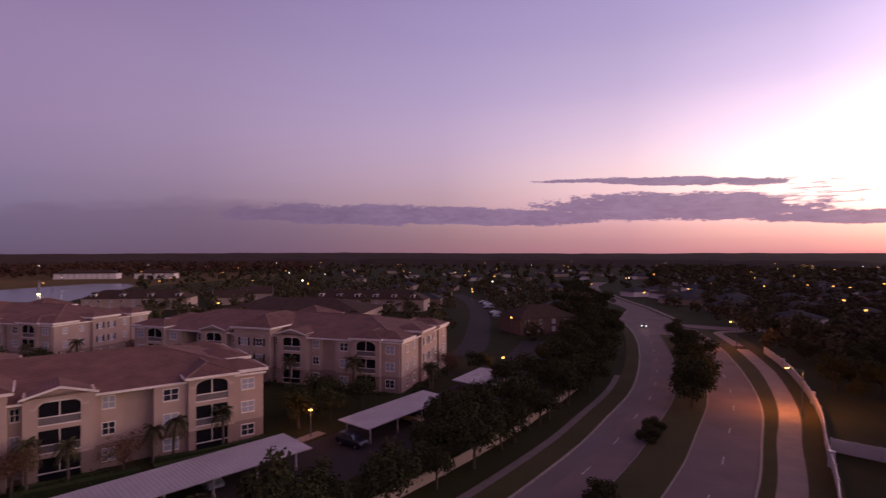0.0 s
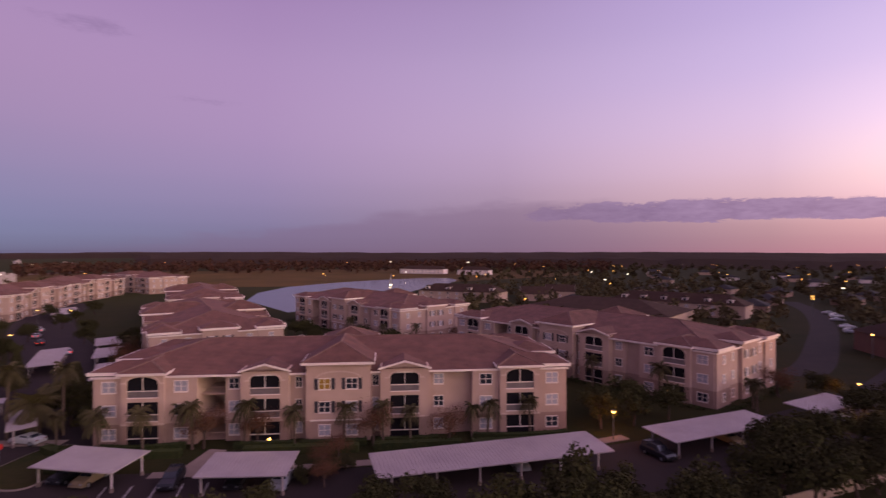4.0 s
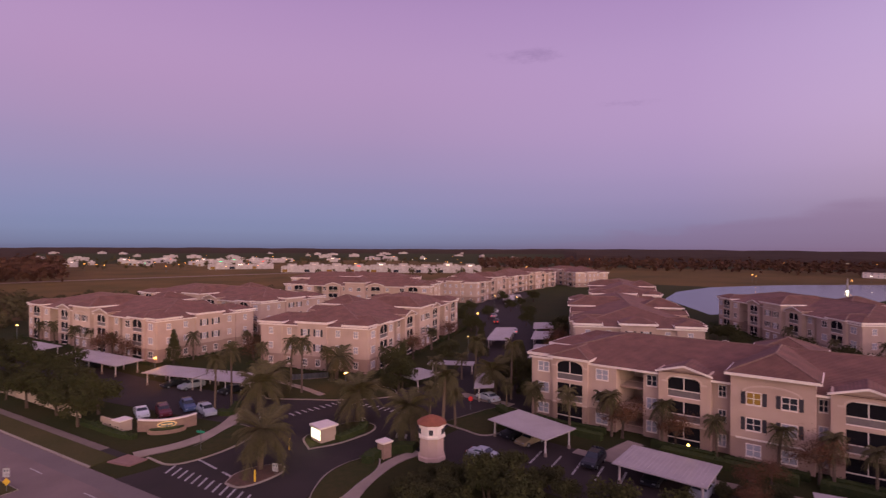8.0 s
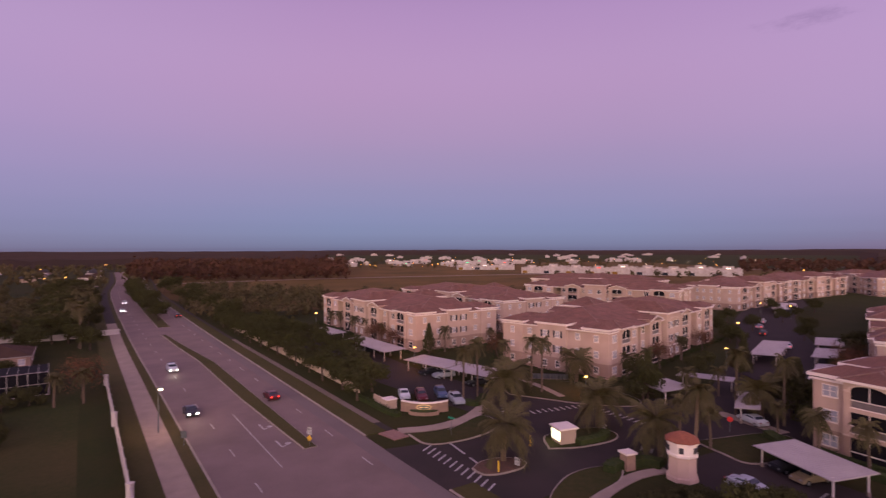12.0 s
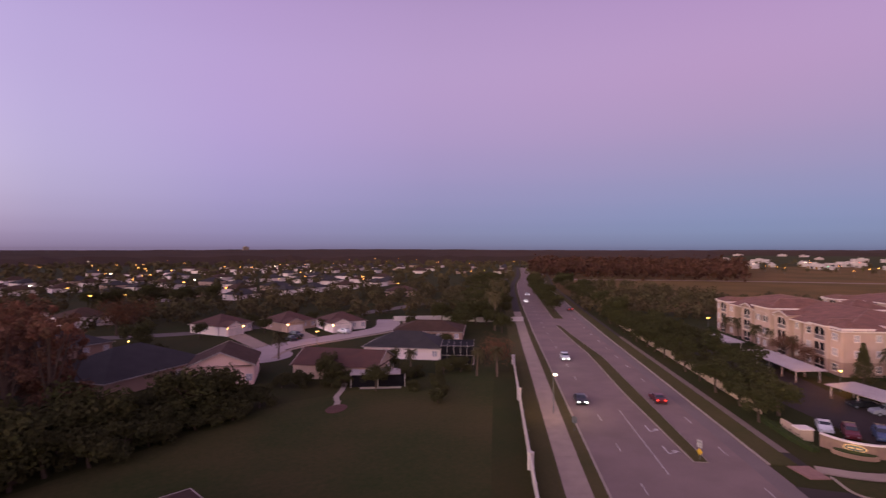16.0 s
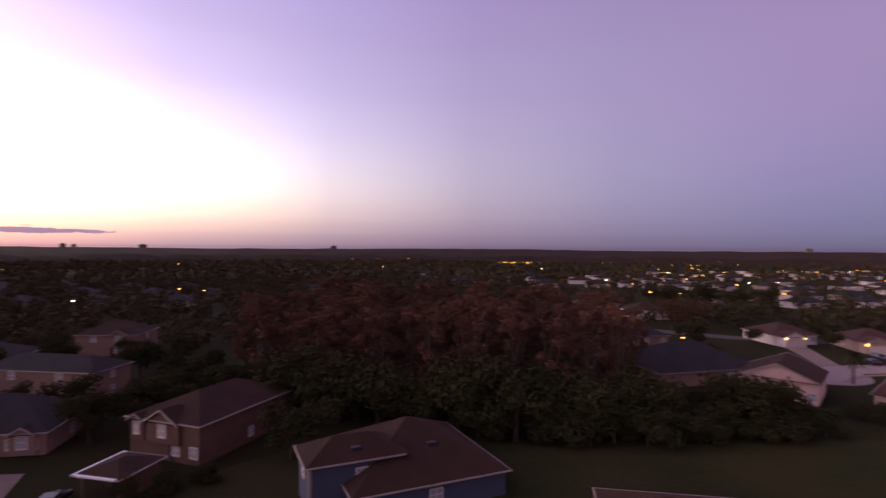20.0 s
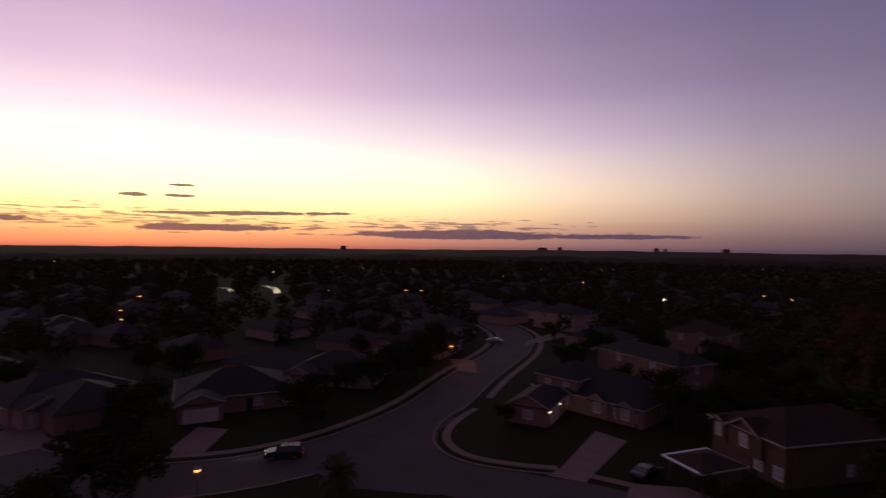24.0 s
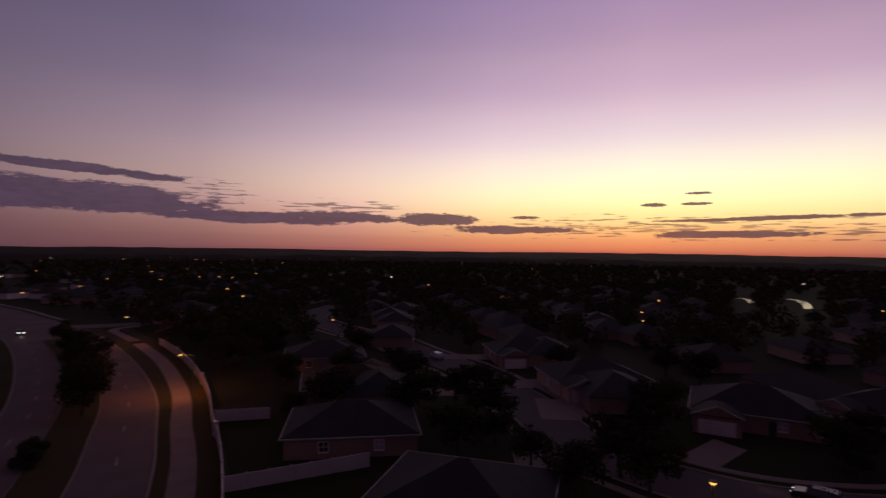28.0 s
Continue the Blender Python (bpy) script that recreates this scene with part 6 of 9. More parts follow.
rusty = [make_tree("autumn_tree", "small reddish-brown tree, half bare", 5.4, 2.8, LEAF_RUST, k, 2300, 0.1, 0.3, False, 0.55) for k in (14, 15)]
cone = [make_cone(16)]
date_palms = [make_palm("stout date palm with a full arching crown", 5.0, 58, 4.4, k, 0.34, 0.9) for k in (1, 2)]
cabbage_palms = [make_palm("slim cabbage palm with a small crown", 5.0, 40, 1.9, k, 0.17, 1.2) for k in (3, 4)]
tall_palms = [make_palm("tall slim palm with a tufted crown", 10.6, 46, 2.4, k, 0.19, 1.2) for k in (5, 6)]

# woods south of the lawn
WOODS = [(-12, -85), (0, -81), (12, -80), (34, -83), (44, -81), (62, -92), (72, -112), (66, -140), (34, -150), (-2, -140), (-14, -118)]
scatter(cypress + bare, [p for p in fill(WOODS, 4.5, 21) if not in_shape(p, [(-22, -96), (-4, -108), (-24, -136), (-42, -124)])], 22, 0.85, 1.15)
fringe = smooth_line([(46, -76), (34, -78), (22, -76.5), (12, -76), (0, -76.5), (-14, -79), (-24, -83), (-36, -88)], 3.0)
scatter(shrubs + oaks, [(p.x + rng.uniform(-1, 1), p.y + rng.uniform(-1, 1))  for p in fringe if p.x > -16] + [(p.x + rng.uniform(-1, 1), p.y - 2 + rng.uniform(-1, 1)) for p in fringe[::2] if p.x > -30] + [(p.x + rng.uniform(-1, 1), p.y - 4 + rng.uniform(-1, 1)) for p in fringe[::2] if p.x > -16], 23, 1.0, 1.55)
scatter(shrubs, [(p.x + rng.uniform(-1, 1), p.y + rng.uniform(-1, 1)) for p in fringe if p.x <= -16], 25, 0.9, 1.15)
scatter(shrubs, [(-22, -95), (-18, -92), (-24, -90), (-30, -92), (-20, -87)], 24, 0.9, 1.2)

# trees along the avenue
nk = normals(KERB_LINE)


def from_kerb(p):
    return min(math.hypot(p[0] - v.x, p[1] - v.y) for v in KERB_LINE)


def beside(off, p, q, gap, seed, wob=1.0):
    """Spots along the avenue at an offset, from the kerb point nearest p to that nearest q."""
    r = random.Random(seed)
    out, run = [], 0.0
    for i in range(along(KERB_LINE, p), along(KERB_LINE, q)):
        run += (KERB_LINE[i + 1] - KERB_LINE[i]).length
        if run >= gap:
            run = 0.0
            v = KERB_LINE[i] + nk[i] * (off + r.uniform(-wob, wob))
            out.append((v.x + r.uniform(-wob, wob), v.y + r.uniform(-wob, wob)))
    return out


scatter(oaks, [(42.5, 92), (46.5, 98), (51, 107), (55, 117), (59.5, 129), (64, 143), (68, 156)], 31, 0.95, 1.2)
scatter(shrubs, [(17, 57.5), (29, 76), (31, 79)], 32, 0.6, 0.8)
scatter(street_oaks + oaks, beside(28.8, (-2, 16), (84, 190), 4.8, 33, 0.6) + beside(33.5, (0, 18), (84, 190), 5.5, 34, 1.2) + beside(37.5, (30, 52), (84, 190), 7, 134, 1.5) + beside(29, (80, 170), (90, 262), 5.5, 235, 0.8) + beside(34, (78, 160), (90, 262), 6.5, 236, 1) + beside(39, (72, 142), (90, 262), 9, 237, 1.2) + beside(17, (95.5, 254), (115, 400), 6, 35, 1.5) + beside(23, (90, 232), (115, 400), 6, 36, 2), 37, 0.85, 1.1)
scatter(street_oaks + oaks, beside(29.0, (-160, -131), (-70, -48), 4.6, 38, 0.5) + beside(33.5, (-160, -131), (-70, -48), 5, 39), 40, 0.78, 0.95)
scatter(street_oaks + oaks, beside(38.5, (-160, -131), (-84, -60), 5.5, 138, 1.2) + beside(43, (-150, -122), (-108, -82), 6, 139, 1.0), 140, 0.75, 0.95)
scatter(oaks, beside(34, (-330, -285), (-150, -122), 9, 41, 4) + beside(11.5, (-330, -285), (-170, -140), 8, 42, 1) + beside(-14, (-330, -285), (-130, -105), 8, 43, 3) + beside(-22, (-330, -285), (-130, -105), 8, 44, 4), 45, 0.9, 1.3)
scatter(tall_palms, beside(-12, (-220, -190), (-135, -108), 9, 46, 2), 47, 0.9, 1.1)

# palms and trees of the apartment grounds
scatter(date_palms, [(-68.2, -3.2), (-83.6, 10.3), (-73.0, 16.8), (-111.0, 9.5), (-91.3, 36.2), (-100, -3)], 51, 0.9, 1.05)
scatter(tall_palms, [(-68.0, 19.6), (-105.0, 0.5), (-101.5, 2.4), (-92.4, -11.2), (-96.5, -9.1), (-93, 33), (-88, 38)], 52, 0.85, 1.0)
scatter(cabbage_palms, [(-70.0, 45), (-46.1, 59.5), (-43.2, 62), (-37, 68.5), (-35.2, 70.2), (-30, 73.5), (-146, -31), (-151, -42), (-158, -49), (-165, -55), (-172, -62), (-178, -68), (-120, 25), (-127, 29), (-136, 36), (-103, 20), (-2, 104), (-83, 35)], 53, 0.85, 1.1)
scatter(rusty, [(-60.5, 50), (-47, 58.5), (-38.8, 65), (-66, 45.5)], 54, 0.8, 1.1)
scatter(cone, [(-131.5, -24.5), (-100.5, 21), (-97, 44), (-92.5, 41), (-128, 47)], 55, 0.9, 1.1)
scatter(oaks, [(-22, 82), (-18, 86), (-24, 88), (-14, 92), (-88, 48), (-95, 47), (-112, 112), (-100, 118), (-88, 117), (-120, 116), (-75, 108), (-128, 120), (-62, 112), (-50, 108), (-20, 92), (12, 104), (18, 112), (8, 118)], 56, 0.7, 1.0)
scatter(oaks, [p for p in fill([(-62, 14), (-54, 22), (-40, 36), (-30, 46), (-24, 40), (-36, 24), (-50, 8)], 4.6, 57) if p[1] > -p[0] * 0.32], 58, 0.55, 0.75)
scatter(shrubs, [(-58.5, 14.5), (-56.5, 16.8), (-60.5, 15.8), (-55, 13.5), (-52.5, 15.5), (-53, 11.5), (-57, 12), (-49.5, 13), (-50.5, 9.5), (-47, 11), (-59.5, 18.4), (-56.5, 19.5)], 158, 0.45, 0.7)
scatter(oaks, fill([(-150, 50), (-260, 105), (-255, 125), (-150, 70)], 16, 59), 60, 0.7, 1.0)
scatter(oaks, [(-118, 43), (-104, 45), (-98, 41), (-126, 66), (-150, 81), (-118, 35), (-86, 42), (-93, 46)], 161, 0.6, 0.8)
scatter(cabbage_palms, [(-80, 21), (-84, 24.5), (-88, 27), (-76.5, 24), (-98.5, 27), (-104, 34), (-74, 36), (-71, 40), (-67, 44.5), (-62, 49), (-56.5, 53), (-51.5, 57.5)], 162, 0.9, 1.15)
scatter(oaks + street_oaks, [p for p in fill([(58, 92), (70, 128), (86, 178), (116, 168), (108, 120), (84, 84), (66, 78)], 6.5, 401) if math.hypot(p[0] - 57.5, p[1] - 86) > 13 and math.hypot(p[0] - 76, p[1] - 66) > 12 and math.hypot(p[0] - 92, p[1] - 88) > 12 and from_kerb(p) > 15], 402, 0.7, 1.05)
scatter(shrubs + rusty, [(-46.5, 44.8), (-47.2, 48.7), (-43.4, 45.2), (-44.6, 50.1), (-47.4, 51.9), (-44.9, 47.0)], 403, 0.45, 0.65)
scatter(shrubs + oaks, [(-55.4, 16.1), (-60.0, 22.9), (-57.7, 25.1), (-54.2, 27.9), (-51.4, 23.4), (-49.1, 27.5), (-53, 20), (-56.5, 21)], 404, 0.5, 0.7)
scatter(oaks + cone, [(-108.7, 21.5), (-97.6, 19.6), (-186, 71), (-176, 56), (-205, 70), (-162, 56), (-84, 42), (-80.4, 39.5)], 405, 0.7, 1.0)
scatter(date_palms, [(-92.1, -4.5)], 406, 0.95, 1.0)
# planting at the foot of the apartments
BLOCKS = [((-113.8, 16.5), (-182.2, 62.8), 27), ((-186, -73.5), (-136, -28.5), 27), ((-70.7, 123.4), (-8.5, 102), 27), ((-154, 145), (-91, 125), 27), ((-165, 93.7), (-108.5, 62.2), 27), ((-221.5, -52.5), (-172.5, -8.4), 27), ((-253, -1), (-222, 60), 24)]
PLANTS = []
bed = Shape()
rb = random.Random(66)
for p_, q_, deep in BLOCKS:
    m_ = place(p_, q_)
    for a, b in (((-2, -2.6), (68, -2.6)), ((-3, 0), (-3, deep)), ((69, 0), (69, deep)), ((-2, deep + 2.6), (68, deep + 2.6))):
        a, b = m_ @ Vector((*a, 0)), m_ @ Vector((*b, 0))
        n = int((b - a).length / 0.8)
        for k in range(n):
            if rb.random() < 0.15:
                continue
            v = a.lerp(b, k / n)
            leaf_cloud(bed, [(v.x + rb.uniform(-0.3, 0.3), v.y + rb.uniform(-0.3, 0.3), 0.5, rb.uniform(0.45, 0.8))], 9, 0.28, rb)
        for k in range(int((b - a).length / 12)):
            v = a.lerp(b, (k + rb.uniform(0.2, 0.8)) / max(1, int((b - a).length / 12)))
            o_ = (v - (m_ @ Vector((33, deep / 2, 0)))).normalized() * 1.2
            PLANTS.append((v.x + o_.x, v.y + o_.y))
tagged(part("foundation_planting", bed, HEDGE_LEAF), "low dark shrubs along the foot of the apartments", "shrubs", kind="stuff")
scatter(cabbage_palms + cabbage_palms + rusty, [p for p in PLANTS if math.hypot(*p) < 175], 67, 0.85, 1.25)
# trees between the houses
HOUSE_TREES = fill([(60, -35), (130, -130), (230, -140), (260, -60), (240, 80), (200, 150), (95, 130), (60, 90), (80, 10)], 13, 71)
near_houses = [(h[0], h[1], max(h[3], h[4]) * 0.62 + 2) for h in NEAR_HOUSES] + [(14.5, -61, 14)]


def clear(spots, pad=0.0):
    lines = [(KERB_LINE, 12.5), (STREET_A, 8.5), (STREET_B, 7.5), (STREET_C, 6), (STREET_D, 6), (INNER, 11), (ESTATE, 10)]
    out = []
    for x, y in spots:
        v = Vector((x, y, 0))
        if any((v - p).length < wd for ln, wd in lines for p in ln):
            continue
        if any(math.hypot(x - a, y - b) < c + pad for a, b, c in near_houses) or any(math.hypot(x - a, y - b) < 10 for a, b in placed):
            continue
        out.append((x, y))
    return out


GARDEN_TREES = [p for p in clear(HOUSE_TREES) if math.hypot(p[0] - 70, p[1] + 33) > 11]
scatter(oaks + street_oaks, [p for p in GARDEN_TREES if math.hypot(*p) < 150], 72, 0.7, 1.2)
BACK_TREES = [p for p in GARDEN_TREES if math.hypot(*p) >= 150]
SOUTH_TREES = [p for p in clear(fill([(-150, -135), (-30, -125), (-20, -190), (-60, -240), (-200, -260), (-230, -200)], 9, 73)) if not (-104 < p[0] < -40 and -172 < p[1] < -118)]
scatter(oaks + street_oaks + shrubs, [p for p in SOUTH_TREES if math.hypot(*p) < 195], 74, 0.7, 1.2)
BACK_TREES += [p for p in SOUTH_TREES if math.hypot(*p) >= 195]
scatter(shrubs, clear([(-45, -98), (-48, -96), (-70, -88), (-76, -86), (-80, -85), (-66, -87), (-93, -86), (-30, -102)]), 75, 0.5, 0.9)
scatter(rusty + cabbage_palms, [(-83, -77), (-86, -80), (-80, -80), (-56, -123.7), (-71, -91)], 76, 0.9, 1.4)
scatter(oaks, clear(fill([(35, -62), (30, -85), (65, -90), (64, -72)], 7, 77)), 78, 0.7, 1.0)
scatter(oaks, [(66, 15), (62, 11), (58, 18), (74, 36), (86, 14), (90, 16), (84, -8), (92, -10), (98, -22), (106, -27), (113, -31), (119, -38), (125, -45), (104, -32), (60, 34), (70, 48), (64, 60), (84, 74), (88, 46), (118, 12), (116, 40), (63, -60), (34, -62), (33, -66), (72, -66), (80, -64), (84, -92), (100, -66), (104, -70)], 178, 0.85, 1.15)
scatter(oaks + shrubs, [p for p in clear(fill([(70, 20), (30, 15), (42, 58), (62, 95), (80, 140), (100, 130), (90, 60)], 9, 79)) if from_kerb(p) > 15], 80, 0.6, 1.0)
BACK_TREES += clear(fill([(90, 140), (80, 175), (130, 172), (150, 250), (230, 230), (200, 150)], 9, 81))
scatter(date_palms, [(56, 18), (57.6, -9.2)], 85, 0.5, 0.6)
scatter(shrubs, [(-61, -70.4), (-66, -76), (-52.5, -92.5), (-54.5, -91), (-68, -79), (-63, -80)], 285, 0.5, 0.75)
scatter(oaks, [(-52.8, -92.8), (-54.5, -97), (-57.5, -84.5), (-92, -104), (-70, -97)], 286, 0.7, 0.8)
scatter(oaks + shrubs, [(44.6, -46.6), (42.4, -50.2), (40.2, -53.5), (64, -61), (74.5, -37.5)], 289, 0.42, 0.6)
scatter(oaks, [(-69.5, -164), (-86.8, -157.5), (-51, -167), (-72, -179), (-89, -171), (-100.5, -164)], 290, 0.55, 0.75)
scatter(oaks, [(-38, -262), (-46, -270), (-55, -258), (-62, -268), (-70, -262), (-78, -272), (-52, -284), (-66, -286), (-86, -266)], 291, 1.1, 1.5)
scatter(rusty, [(-33.4, -188.2), (-37, -186)], 287, 1.8, 2.0)
scatter(oaks, [(62, -66), (64, -68), (68, -74), (60, -72), (55, -82), (66, -84), (74, -90), (82, -96), (90, -100), (98, -104), (72, -98), (84, -104)], 288, 0.75, 1.05)
for protos in (oaks, street_oaks, cypress, bare, shrubs, rusty, cone, date_palms, cabbage_palms, tall_palms):
    drop(protos)


# far woods: one rough canopy out to the horizon, and belts of separate crowns before it
def woods(name, label, mat, spots, seed, high=11.0, size=2.2, per=16):
    r = random.Random(seed)
    s_ = Shape()
    for x, y in spots:
        h = high * r.uniform(0.7, 1.15)
        leaf_cloud(s_, [(x, y, h * 0.62, h * 0.38), (x + r.uniform(-2, 2), y + r.uniform(-2, 2), h * 0.4, h * 0.35)], per, size, r)
    return tagged(part(name, s_, mat), label, "woods", kind="stuff")


def polar(a0, a1, r0, r1):
    pts = []
    n = 10
    for rr, order in ((r0, range(n + 1)), (r1, range(n, -1, -1))):
        for k in order:
            a = radians(a0 + (a1 - a0) * k / n)
            pts.append((-math.sin(a) * rr, math.cos(a) * rr))
    return pts


CANOPY_BROWN = material("winter_canopy", (0.089, 0.041, 0.028), 0.95, scale=0.02, fine=20, second=(0.057, 0.032, 0.023), bump=0.0, spec=0.05, island=0.4)
CANOPY_GREEN = material("green_canopy", (0.070, 0.062, 0.033), 0.95, scale=0.02, fine=20, second=(0.091, 0.067, 0.036), bump=0.0, spec=0.05, island=0.4)
woods("far_woods", "belt of bare reddish-brown cypress woods", CANOPY_BROWN, fill(polar(109.5, 129, 470, 760), 11, 91), 92, 17, 2.2, 24)
woods("far_woods", "dark tree belt along the meadow", CANOPY_GREEN, fill(polar(112, 120, 290, 330), 7, 93) + clear(fill([(-178, -116), (-205, -140), (-300, -215), (-340, -205), (-300, -140), (-250, -100), (-200, -82)], 7, 193)), 94, 7, 0.8, 60)
# gaps before the two ponds stay open
GROVE = [p for p in clear(fill(polar(185, 334, 150, 420), 7.8, 201) + fill(polar(128, 185, 190, 420), 13, 211), 0) if not (-104 < p[0] < -40 and -172 < p[1] < -118) and not (p[0] > 180 and (abs(p[1] + 0.041 * p[0]) < 9 or abs(p[1] - 0.036 * p[0]) < 5))]
woods("tree_belt", "dark garden trees between the far houses", CANOPY_GREEN, GROVE + BACK_TREES, 202, 8, 0.7, 84)
woods("tree_belt", "dark garden trees north of the apartments", CANOPY_GREEN, clear(fill([(-20, 135), (40, 165), (70, 240), (60, 420), (-150, 420), (-160, 300), (-100, 165)], 10, 203)), 204, 8, 1.0, 46)
woods("tree_belt", "dark trees along the far avenue", CANOPY_GREEN, clear(fill([(100, 200), (110, 420), (420, 420), (300, 180)], 15, 205)), 206, 7, 1.0, 46)
woods("far_woods", "wooded rim of the far estate", CANOPY_GREEN, fill(polar(180, 338, 420, 900), 13.5, 95) + fill(polar(126, 180, 420, 900), 20, 195), 96, 8.5, 2.0, 18)
woods("far_woods", "dark wooded strip north of the apartments", CANOPY_GREEN, fill(polar(-30, 30, 420, 900), 24, 97), 98, 8, 2.2, 14)
woods("far_woods", "reddish woods beyond the lake", CANOPY_BROWN, fill(polar(14, 70, 640, 1000), 18, 99), 100, 12, 2.6, 14)
s = Shape()
rng = random.Random(5)
radii = [860 * 1.16 ** k for k in range(12)]
N = 240
for j, rr in enumerate(radii):
    rr = min(rr, 4850)
    for k in range(N):
        a = 360 * k / N
        start = 2150 if 60 < a < 112 else 900
        z = -3 if rr < start else 11 + rng.uniform(-2.5, 2.5) + (3 * math.sin(k * 0.21) if j > 8 else 0)
        s.v.append((-math.sin(radians(a)) * rr, math.cos(radians(a)) * rr, z))
for j in range(len(radii) - 1):
    for k in range(N):
        a, b = j * N + k, j * N + (k + 1) % N
        s.f.append((a, b, b + N, a + N))
CANOPY_FAR = material("far_canopy", (0.043, 0.024, 0.018), 0.95, scale=0.004, fine=20, second=(0.029, 0.019, 0.014), bump=0.0, spec=0.03)
tagged(part("backdrop_woods", s, CANOPY_FAR), "dark woods stretching to the horizon", "woods", kind="structure")

# ---- carports ----
def carport(corners, label, high=2.5):
    """A ribbed white metal roof on posts over four plan corners: front left, back left, back right, front right."""
    a, b, c, d = [Vector((*p, 0)) for p in corners]
    top = thing("carport", Matrix.Translation(((a + b + c + d) / 4)), label, "carport", "carports")
    o = (a + b + c + d) / 4
    along_, across = (d - a).normalized(), (b - a).normalized()
    L, W = (d - a).length, (b - a).length
    roof = Shape()
    n = max(6, int(L / 0.45))
    prof = []
    for k in range(n):
        t0 = k / n
        for e, z in ((0.0, 0.0), (0.7, 0.0), (0.74, 0.03), (0.96, 0.03)):
            prof.append((t0 + e / n, z))
    prof.append((1.0, 0.0))
    i = len(roof.v)
    for t, z in prof:
        p, q = a.lerp(d, t) - o, b.lerp(c, t) - o
        roof.v += [(p.x, p.y, high + z), (q.x, q.y, high + 0.25 + z), (q.x, q.y, high + 0.13), (p.x, p.y, high - 0.12)]
    for k in range(len(prof) - 1):
        j = i + 4 * k
        for e in range(4):
            roof.f.append((j + e, j + (e + 1) % 4, j + 4 + (e + 1) % 4, j + 4 + e))
    roof.f += [(i, i + 3, i + 2, i + 1), tuple(i + 4 * (len(prof) - 1) + e for e in range(4))]
    part("roof", roof, METAL, top)
    posts = max(2, int(L / 5.5) + 1)
    for k in range(posts):
        t = 0.06 + 0.88 * k / (posts - 1)
        for u in (0.12, 0.88) if W > 5.6 else (0.25,):
            p = a.lerp(d, t).lerp(b.lerp(c, t), u) - o
            po = part("post", Shape().box(p.x - 0.09, p.y - 0.09, 0, p.x + 0.09, p.y + 0.09, high + 0.1), POST, top)
            part("footing", Shape().box(p.x - 0.16, p.y - 0.16, 0, p.x + 0.16, p.y + 0.16, 0.5), CONCRETE, po)
    return top


def squared(a, d, wide):
    """Carport corners from its front edge a-d and its width to the left of a->d."""
    e = Vector((d[0] - a[0], d[1] - a[1])).normalized()
    n_ = Vector((-e.y, e.x)) * wide
    return [a, (a[0] + n_.x, a[1] + n_.y), (d[0] + n_.x, d[1] + n_.y), d]


CAR_ROOF = "white ribbed metal carport roof on posts over parked cars"
for a, d, wd in [((-71.7, 27.4), (-61.8, 31.4), 6.2), ((-53.3, 35.4), (-45.0, 41.0), 6.6), ((-36.1, 45.6), (-16.3, 67.0), 6.8), ((-10.3, 73.9), (1.4, 90.2), 6.0), ((6.5, 98.5), (12.7, 109.3), 5.6),
                 ((-115.5, -27.2), (-108.5, -17), 6.0), ((-108.2, -16.6), (-101.2, -6.3), 6.0), ((-139.5, -49.7), (-123, -33.6), 6.0), ((-155.3, -66.2), (-145.5, -56.5), 6.0),
                 ((-102.0, 19.5), (-96, 22.6), 6.5), ((-108.5, 38.5), (-112.5, 29.8), 5.0), ((-133, 50), (-153, 61), -6.0), ((-88, 31), (-98, 35), -3.5), ((-148, 71), (-160, 77), -6.0), ((-131.5, 62.4), (-143.4, 69.1), -6.0), ((-109, 51), (-124, 60), -7.0), ((-232, 96), (-257, 106), -9.0)]:
    carport(squared(a, d, wd), CAR_ROOF)

# ---- fences and walls ----
fence = thing("vinyl_fence", Matrix.Identity(4), "long white vinyl fence between the avenue and the back gardens", "fence")
run = [KERB_LINE[i] + nk[i] * ((-8.2 if i < I_JUNC_N else -7.6) + swing(i)) for i in range(along(KERB_LINE, (-100, -77)), along(KERB_LINE, (76, 147)))]
for i, (p, q) in enumerate(zip(run, run[1:])):
    e = (q - p).normalized()
    m_ = Vector((-e.y, e.x, 0)) * 0.04
    s = Shape()
    s.prism([((p - m_).x, (p - m_).y), ((q - m_).x, (q - m_).y), ((q + m_).x, (q + m_).y), ((p + m_).x, (p + m_).y)], 0.05, 1.75)
    m_ *= 1.7
    s.prism([((p - m_).x, (p - m_).y), ((q - m_).x, (q - m_).y), ((q + m_).x, (q + m_).y), ((p + m_).x, (p + m_).y)], 1.75, 1.86)
    part("panel", s, VINYL, fence)
    big = i % 7 == 0
    h = 0.28 if big else 0.075
    s = Shape().box(p.x - h, p.y - h, 0, p.x + h, p.y + h, 2.05 if big else 1.95)
    s.box(p.x - h - 0.06, p.y - h - 0.06, 2.05 if big else 1.95, p.x + h + 0.06, p.y + h + 0.06, 2.17 if big else 2.02)
    part("post", s, VINYL, fence)


